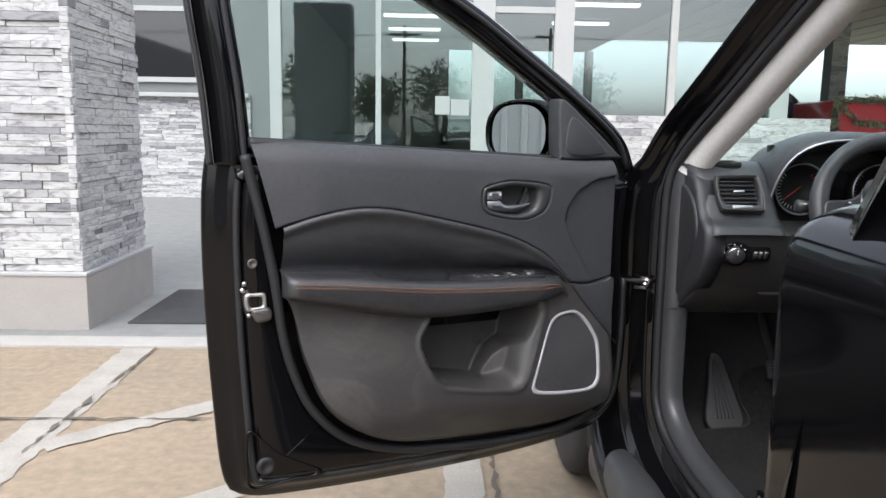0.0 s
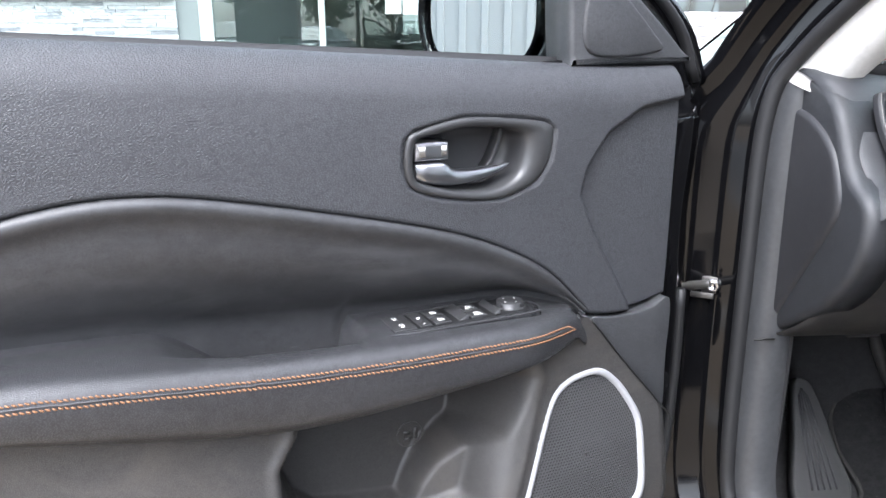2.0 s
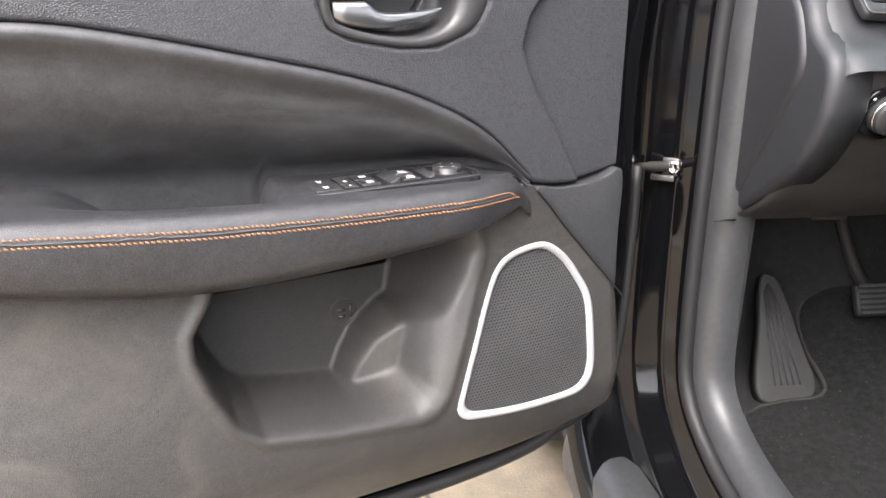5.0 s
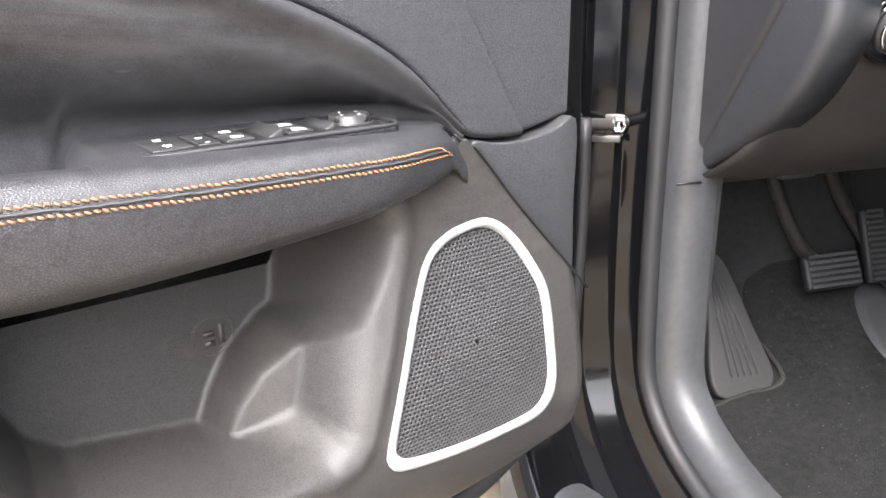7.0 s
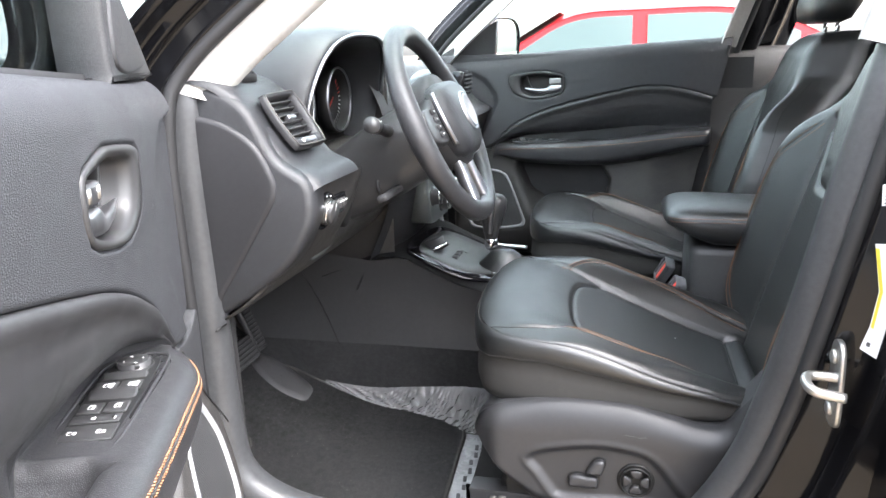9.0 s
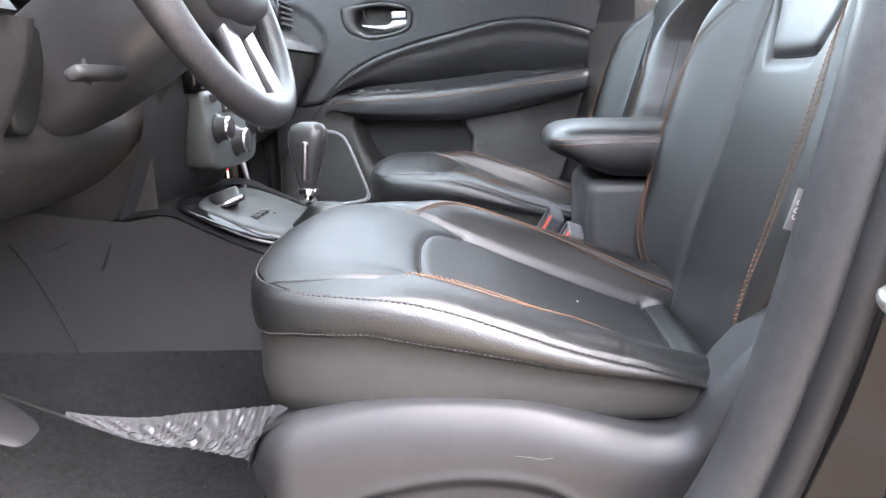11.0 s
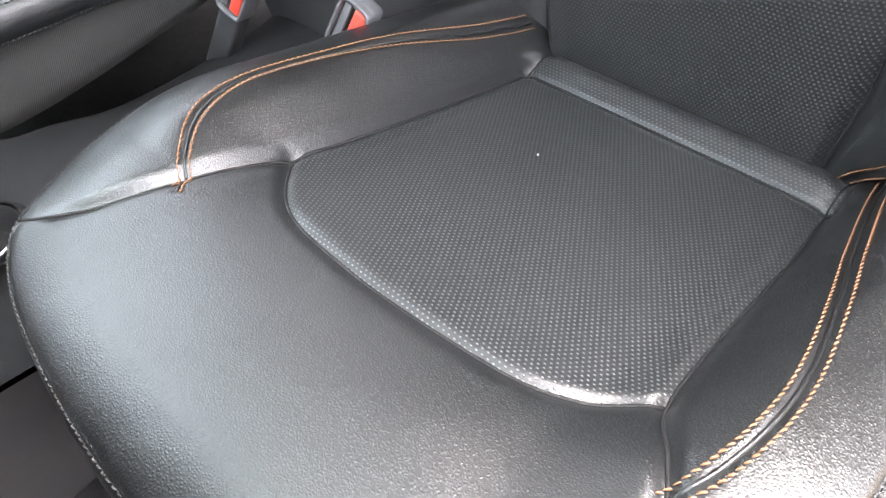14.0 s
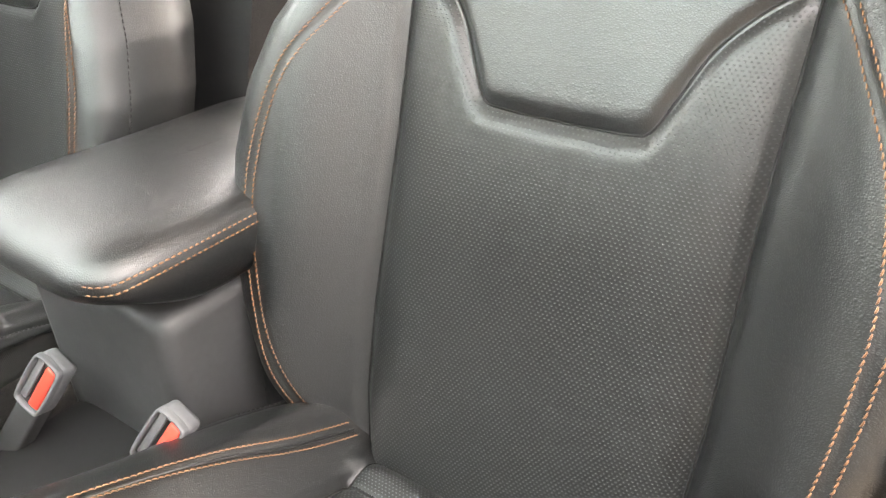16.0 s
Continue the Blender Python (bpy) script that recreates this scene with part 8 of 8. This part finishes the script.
part("lug", box(-0.020, -0.003, -0.004, 0.012, 0.003, 0.004, 0.001), M_STEEL2, hinge, m=pose(0.606, 2.030, 0.775, 0, 0, -30))
part("wiring_boot", lathe([(0.010, -0.045), (0.017, -0.038), (0.021, -0.02), (0.0215, 0.0), (0.021, 0.02), (0.017, 0.036), (0.009, 0.045)], 20), M_TINT2, hinge, "grey rubber wiring boot", m=pose(0.556, 2.064, 0.710))
for k in range(5):
    part("boot_fold", lathe([(0.0125, -0.003), (0.0155, 0), (0.0125, 0.003)], 16, False), M_TINT, hinge, m=pose(0.556, 2.064, 0.762 + 0.008 * k))
# stickers on the rear post: plain bars stand for their print
M_YELLOW = plastic("yellow_print", (0.62, 0.50, 0.05), 0.5)
M_LABEL = plastic("white_sticker", (0.66, 0.67, 0.68), 0.45, 300, 0.03, 0.05)


def sticker(name, label, outline, marks, x0):
    """A thin label on the post, facing outwards: outline and marks in (y, z)."""
    lean = lambda d: (np.asarray(d[0]) + np.c_[(np.asarray(d[0])[:, 2] - 0.82) * 0.09, np.zeros((len(d[0]), 2))], d[1])
    s = solo(name, lean(slab(outline, x0, x0 - 0.0008, "yz")), M_LABEL, label, "sticker", smooth=False)
    for poly, mt in marks:
        part("bar", lean(slab(poly, x0 - 0.0006, x0 - 0.0012, "yz")), mt, s, smooth=False)


STRIP = [(1.082, 0.905), (1.055, 0.905), (1.045, 0.868), (1.047, 0.820), (1.060, 0.780), (1.070, 0.770), (1.089, 0.782), (1.080, 0.810), (1.074, 0.850)]
sticker("warning_label", "white and yellow label on the black door post", STRIP, [
    ([(1.0815, 0.900), (1.0775, 0.900), (1.0700, 0.850), (1.0765, 0.806), (1.0795, 0.808), (1.0735, 0.850)], M_YELLOW),
    ([(1.056, 0.870), (1.050, 0.868), (1.052, 0.822), (1.063, 0.783), (1.066, 0.786), (1.057, 0.824)], M_YELLOW),
    ([(1.083, 0.786), (1.079, 0.784), (1.078, 0.789), (1.082, 0.791)], M_INK),
    ([(1.060, 0.876), (1.052, 0.876), (1.052, 0.871), (1.060, 0.871)], M_INK)], 0.6135)
sticker("paper_label", "small white printed label on the black door post", [(1.080, 0.972), (1.050, 0.976), (1.050, 0.952), (1.079, 0.948)], [
    ([(1.077, 0.968 - 0.004 * k), (1.052, 0.971 - 0.004 * k), (1.052, 0.9695 - 0.004 * k), (1.077, 0.9665 - 0.004 * k)], M_INK) for k in range(5)], 0.613)
# ---- vehicles round about ----
M_REDCAR = material("red_car_paint", (0.42, 0.015, 0.02), 0.3)
bsdf(M_REDCAR).inputs["Specular IOR Level"].default_value = 0.2
M_BLUECAR = material("dark_blue_paint", (0.012, 0.02, 0.055), 0.15)
bsdf(M_BLUECAR).inputs["Coat Weight"].default_value = 1.0
M_WHITECAR = material("white_car_paint", (0.7, 0.7, 0.7), 0.2)
M_GREYCAR = material("grey_car_paint", (0.16, 0.17, 0.18), 0.2)
M_SHED = plastic("white_sheet_metal", (0.42, 0.42, 0.42), 0.5, 60, 0.05, 0.04)
M_CARGLASS = material("car_side_glass", (0.060, 0.078, 0.078), 0.05, spec=0.5)
M_LIGHT = material("red_lamp_glass", (0.5, 0.01, 0.01), 0.1)


def vehicle(name, paint, label, m, tall=1.45, length=4.6, boxy=0.0, group=""):
    """A parked car: y runs along it, the front at +y."""
    c = thing(name, label, "car", m, group)
    h, L = tall, length / 2
    belt = 0.62 * h
    side = spline([(-L, 0.35), (-L + 0.02, 0.62 * belt / 0.9), (-L + 0.10, belt * (0.96 + 0.02 * boxy)), (-0.2 * L, belt), (0.45 * L, belt * 0.985), (0.85 * L, belt * 0.86), (L - 0.02, belt * 0.70), (L, 0.40), (L - 0.1, 0.25), (0, 0.22), (-L + 0.1, 0.25)], 120, True)
    rows = []
    for x, k in ((-0.90, 0.90), (-0.915, 0.95), (-0.90, 1.0), (-0.78, 1.02), (0.78, 1.02), (0.90, 1.0), (0.915, 0.95), (0.90, 0.90)):
        cc = np.array([0, 0.55])
        q = cc + (side - cc) * (k if k < 1.01 else 1.0)
        rows.append(np.c_[np.full(len(q), x), q])
    v, f = grid(np.array(rows), wrap_v=True)
    n = len(side)
    part("body", (v, f + [tuple(range(n)), tuple(range(7 * n, 8 * n))[::-1]]), paint, c)
    roof = [(-0.80 * L + 0.25 * L * (1 - boxy) * 0.2, belt), (-0.62 * L, belt + 0.6 * (h - belt)), (-0.38 * L, h - 0.02), (-0.08 * L, h), (0.16 * L, h - 0.03), (0.34 * L, belt + 0.55 * (h - belt)), (0.56 * L, belt - 0.01)]
    rp = spline(roof, 60)
    rows = []
    for x in np.linspace(-1, 1, 15):
        hh = belt + (rp[:, 1] - belt) * (1 - 0.10 * x ** 4)
        w = 0.80 - 0.18 * np.clip((rp[:, 1] - belt) / (h - belt), 0, 1)
        rows.append(np.c_[x * w, rp[:, 0], hh])
    part("roof", grid(np.array(rows)), paint, c)
    for sg in (1, -1):
        q = [p for p in rp if -0.74 * L <= p[0] <= 0.50 * L]
        part("cabin_side", grid(np.array([[(sg * 0.800, y, belt - 0.01) for y, z in q], [(sg * (0.790 - 0.18 * np.clip((z - belt) / (h - belt), 0, 1)), y, belt + (z - belt) * 0.9) for y, z in q]])), paint, c)
        for a, b in ((-0.58, -0.08), (-0.05, 0.40)):
            q = [p for p in rp if a * L <= p[0] <= b * L]
            top = np.array([(sg * (0.815 - 0.18 * np.clip((z - 0.05 - belt) / (h - belt), 0, 1)), y, max(belt + 0.01, z - 0.10)) for y, z in q])
            bot = np.array([(sg * 0.815, y, belt + 0.005) for y, z in q])
            part("side_window", grid(np.array([bot, lerp(bot, top, .5), top])), M_CARGLASS, c)
        for yy in (-0.60 * L, 0.62 * L):
            w = part("wheel", lathe([(0.20, -0.10), (0.31, -0.11), (0.33, -0.08), (0.335, 0), (0.33, 0.08), (0.31, 0.11), (0.20, 0.10)], 36), M_TYRE, c, m=pose(sg * 0.80, yy, 0.335, 0, 90))
            part("rim", lathe([(0.0, -0.112), (0.18, -0.112), (0.21, -0.10)], 24, False), M_STEEL, w)
        part("lamp", box(sg * 0.55 - 0.18, -L - 0.005, 0.75, sg * 0.55 + 0.18, -L + 0.06, 0.88, 0.02), M_LIGHT, c)
    wsr = np.array([[(x * lerp(0.76, 0.60, k), np.interp(k, [0, 1], [0.545 * L, 0.20 * L]), np.interp(k, [0, 1], [belt + 0.02, h - 0.06])) for x in np.linspace(-1, 1, 8)] for k in np.linspace(0, 1, 6)]) + np.array([0, 0.02, 0.012])
    part("windscreen", grid(wsr), M_DARKGLASS, c)
    return c


vehicle("parked_car", M_REDCAR, "glossy red sedan parked beside the black car", pose(6.85, 1.45, 0, 0, 0, 0), 1.47, 4.7)
vehicle("parked_car", M_BLUECAR, "dark blue van parked under the canopy", pose(8.7, 20.6, 0, 0, 0, 0), 2.45, 5.2, 1.0)
# red pickup with a tinsel garland along its bed
rp_ = thing("parked_car", "red pickup with a tinsel garland along its bed", "car", pose(8.70, 16.0, 0))
bed = [(0.0, 0.55), (0.03, 1.2), (0.0, 1.93), (0.10, 1.97), (2.2, 1.97), (2.25, 2.4), (2.6, 2.75), (4.2, 2.75), (4.6, 2.05), (6.0, 1.95), (6.2, 1.4), (6.1, 0.5)]
part("body", slab(bed, 1.9, 0.0, "xz", 0.06), M_REDCAR, rp_)
part("side_window", slab([(2.5, 2.1), (2.7, 2.62), (4.05, 2.62), (4.3, 2.1)], 0.02, -0.004, "xz"), M_DARKGLASS, rp_)
for x in (1.1, 4.9):
    w = part("wheel", lathe([(0.25, -0.12), (0.40, -0.13), (0.43, -0.10), (0.44, 0), (0.43, 0.10), (0.40, 0.13), (0.25, 0.12)], 36), M_TYRE, rp_, m=pose(x, 0.12, 0.44, 90))
    part("rim", lathe([(0.0, -0.125), (0.22, -0.125), (0.26, -0.11)], 24, False), M_STEEL, w)
M_TINSEL = plastic("tinsel", (0.20, 0.19, 0.12), 0.4, 60, 0.2, 0.6)
rng = np.random.RandomState(21)
gv, gf = [], []
for k in range(2600):
    s = rng.uniform(0, 1)
    if s < 0.45:
        c = np.array([rng.uniform(0, 2.3), -0.03, 1.955 + 0.02 * math.sin(9 * s)])
    elif s < 0.6:
        c = np.array([-0.02, -0.03, rng.uniform(1.25, 1.95)])
    else:
        q = rng.uniform(0, 1)
        c = np.array([2.3 * q, -0.05, 1.55 - 0.10 * math.sin(3.14 * q) + 0.35 * (1 - min(1, q * 5))])
    c = c + rng.normal(0, 0.035, 3)
    a, b = rng.normal(0, 0.035, 3), rng.normal(0, 0.010, 3)
    n = len(gv)
    gv += [c - a, c + b, c + a, c - b]
    gf.append((n, n + 1, n + 2, n + 3))
part("garland", (np.array(gv), gf), M_TINSEL, rp_, "glittering tinsel garland", smooth=False)["kind"] = "stuff"
cc_ = thing("column", "canopy column clad in pale ledger stone", "column", kind="structure")
part("core", box(10.1, 19.0, 0, 10.5, 19.4, 4.3), M_STUCCO, cc_, smooth=False)
ledger_later = cc_
# power poles and wires over the road behind
wires = thing("power_line", "wooden power poles with wires along the road", "power pole")
for x in (-14.0, -1.5, 9.0):
    pl = part("pole", tube([(x, -30, 0), (x, -30, 8.6)], np.array([0.16, 0.11]), 10), M_TYRE, wires)
    part("crossarm", box(x - 1.1, -30.08, 7.9, x + 1.1, -29.92, 8.06), M_TYRE, pl, smooth=False)
for x0, x1 in ((-14.0, -1.5), (-1.5, 9.0), (9.0, 24.0), (-28.0, -14.0)):
    for o in (-0.9, 0.9):
        part("wire", tube([(lerp(x0, x1, k) + o, -30, 8.1 - 1.2 * k * (1 - k)) for k in np.linspace(0, 1, 14)], 0.018, 5), M_TYRE, wires)
vehicle("parked_car", M_GREYCAR, "grey car parked across the forecourt", pose(-2.6, -7.5, 0, 0, 0, 20), 1.5, 4.6)
vehicle("parked_car", M_WHITECAR, "white car parked across the forecourt", pose(-6.0, -9.0, 0, 0, 0, 15), 1.7, 4.8)
vehicle("parked_car", M_GREYCAR, "grey pickup parked across the forecourt", pose(1.6, -10.0, 0, 0, 0, 10), 1.75, 5.2)

# white ribbed metal wall off to the side
rib = thing("metal_shed", "white ribbed metal shed wall", "shed", kind="structure")
part("wall", box(-9.2, -6.0, 0, -9.0, 5.2, 4.0), M_SHED, rib, smooth=False)
for i in range(37):
    part("rib", box(-9.0, -5.9 + i * 0.3, 0, -8.95, -5.8 + i * 0.3, 4.0, 0.01, 1), M_SHED, rib, smooth=False)

# trees across the road
M_LEAF = plastic("leaf", (0.045, 0.060, 0.030), 0.7, 40, 0.2, 0.4)
M_BARK = plastic("bark", (0.09, 0.07, 0.05), 0.9, 40, 0.6, 0.3)


def tree(x, y, h, seed):
    rng = np.random.RandomState(seed)
    t = thing("tree", "leafy dark green tree across the road", "tree", pose(x, y, 0), group="roadside trees")
    limbs = [tube(spline([(0, 0, 0), (0.1, 0, h * .3), (0, 0.1, h * .75)], 10), np.linspace(0.22, 0.08, 10), 8)]
    for i in range(7):
        a = rng.uniform(0, 6.3)
        b = rng.uniform(0.3, 0.6) * h
        r = rng.uniform(0.2, 0.34) * h
        limbs.append(tube(spline([(0, 0, b), (r * .5 * math.cos(a), r * .5 * math.sin(a), b + r * .45), (r * math.cos(a), r * math.sin(a), b + r * .7)], 8), np.linspace(0.09, 0.03, 8), 6))
    part("trunk", join(*limbs), M_BARK, t)
    vs, fs = [], []
    for i in range(2600):
        a, b = rng.uniform(0, 6.3), rng.uniform(-1, 1)
        r = rng.uniform(0.35, 1.0) ** 0.6 * (1 + 0.25 * math.sin(3 * a + seed) + 0.2 * math.sin(5 * b * 3 + seed))
        s = math.sqrt(1 - b * b)
        c = np.array([r * s * math.cos(a) * h * .36, r * s * math.sin(a) * h * .36, h * .64 + r * b * h * .34])
        u = rng.normal(size=3)
        u /= np.linalg.norm(u)
        w = np.cross(u, rng.normal(size=3))
        w /= np.linalg.norm(w)
        k = rng.uniform(0.10, 0.22)
        n = len(vs)
        vs += [c - u * k, c + w * k * .5, c + u * k, c - w * k * .5]
        fs.append((n, n + 1, n + 2, n + 3))
    part("crown", (np.array(vs), fs), M_LEAF, t, smooth=False)["kind"] = "stuff"


for i, (x, y, h) in enumerate(((-16, -38, 6.5), (-10, -42, 8), (-4, -40, 6), (1, -44, 7.5), (7, -40, 6.5), (14, -42, 7))):
    tree(x, y, h, i + 1)

# ---- ledger stones ----
def stone(x0, x1, z0, z1, d):
    return box(x0, -d, z0, x1, 0.02, z1, 0.003, 1)


def ledger(parent, origin, along, out, width, z0, z1, row, seed, single=True, lmin=0.10, lmax=0.36):
    """Courses of ledger stone on a face; single: each stone an object of its own."""
    rng = np.random.RandomState(seed)
    a, o = np.array(along, float), np.array(out, float)
    rest = []
    z = z0
    while z < z1 - 0.005:
        h = min(row * rng.choice([0.8, 1.0, 1.0, 1.25]), z1 - z)
        x = 0.0
        while x < width - 1e-3:
            l = rng.uniform(lmin, lmax)
            if width - x - l < lmin * 0.6:
                l = width - x
            d = rng.uniform(0.012, 0.034)
            v, f = stone(x + 0.0008, x + l - 0.0008, 0.0006, h - 0.0006, d)
            v = np.asarray(v)
            w = np.array(origin)[None] + v[:, :1] * a[None] - v[:, 1:2] * o[None] + np.c_[np.zeros(len(v)), np.zeros(len(v)), v[:, 2] + z]
            if np.cross(a, o)[2] > 0:
                f = [q[::-1] for q in f]
            if single and z < 2.05:
                part("stone", (w, f), M_STONE, parent, smooth=False)
            else:
                rest.append((w, f))
            x += l
        z += h
    if rest:
        part("stone_courses", join(*rest), M_STONE, parent, smooth=False)["kind"] = "stuff"


wains = thing("wainscot", "white and grey ledger stone wainscot on the stucco wall", "wall cladding", kind="structure")
ledger(wains, (-6.2, YB - 0.02, 0), (1, 0, 0), (0, -1, 0), 3.36, 0.012, 1.66, 0.052, 5, False, 0.15, 0.5)
ledger(wains, (2.2, YB - 0.12, 0), (1, 0, 0), (0, -1, 0), 4.6, 0.012, 1.48, 0.10, 6, False, 0.2, 0.7)
ledger(col, (-2.62, 4.39 + 0.02, 0), (1, 0, 0), (0, -1, 0), 0.715, 0.347, 4.4, 0.038, 11)
ledger(col, (-1.935, 4.375, 0), (0, 1, 0), (1, 0, 0), 0.985, 0.347, 4.4, 0.038, 12)
ledger(ledger_later, (10.1, 19.0, 0), (1, 0, 0), (0, -1, 0), 0.4, 0.0, 4.3, 0.12, 31, False, 0.15, 0.4)
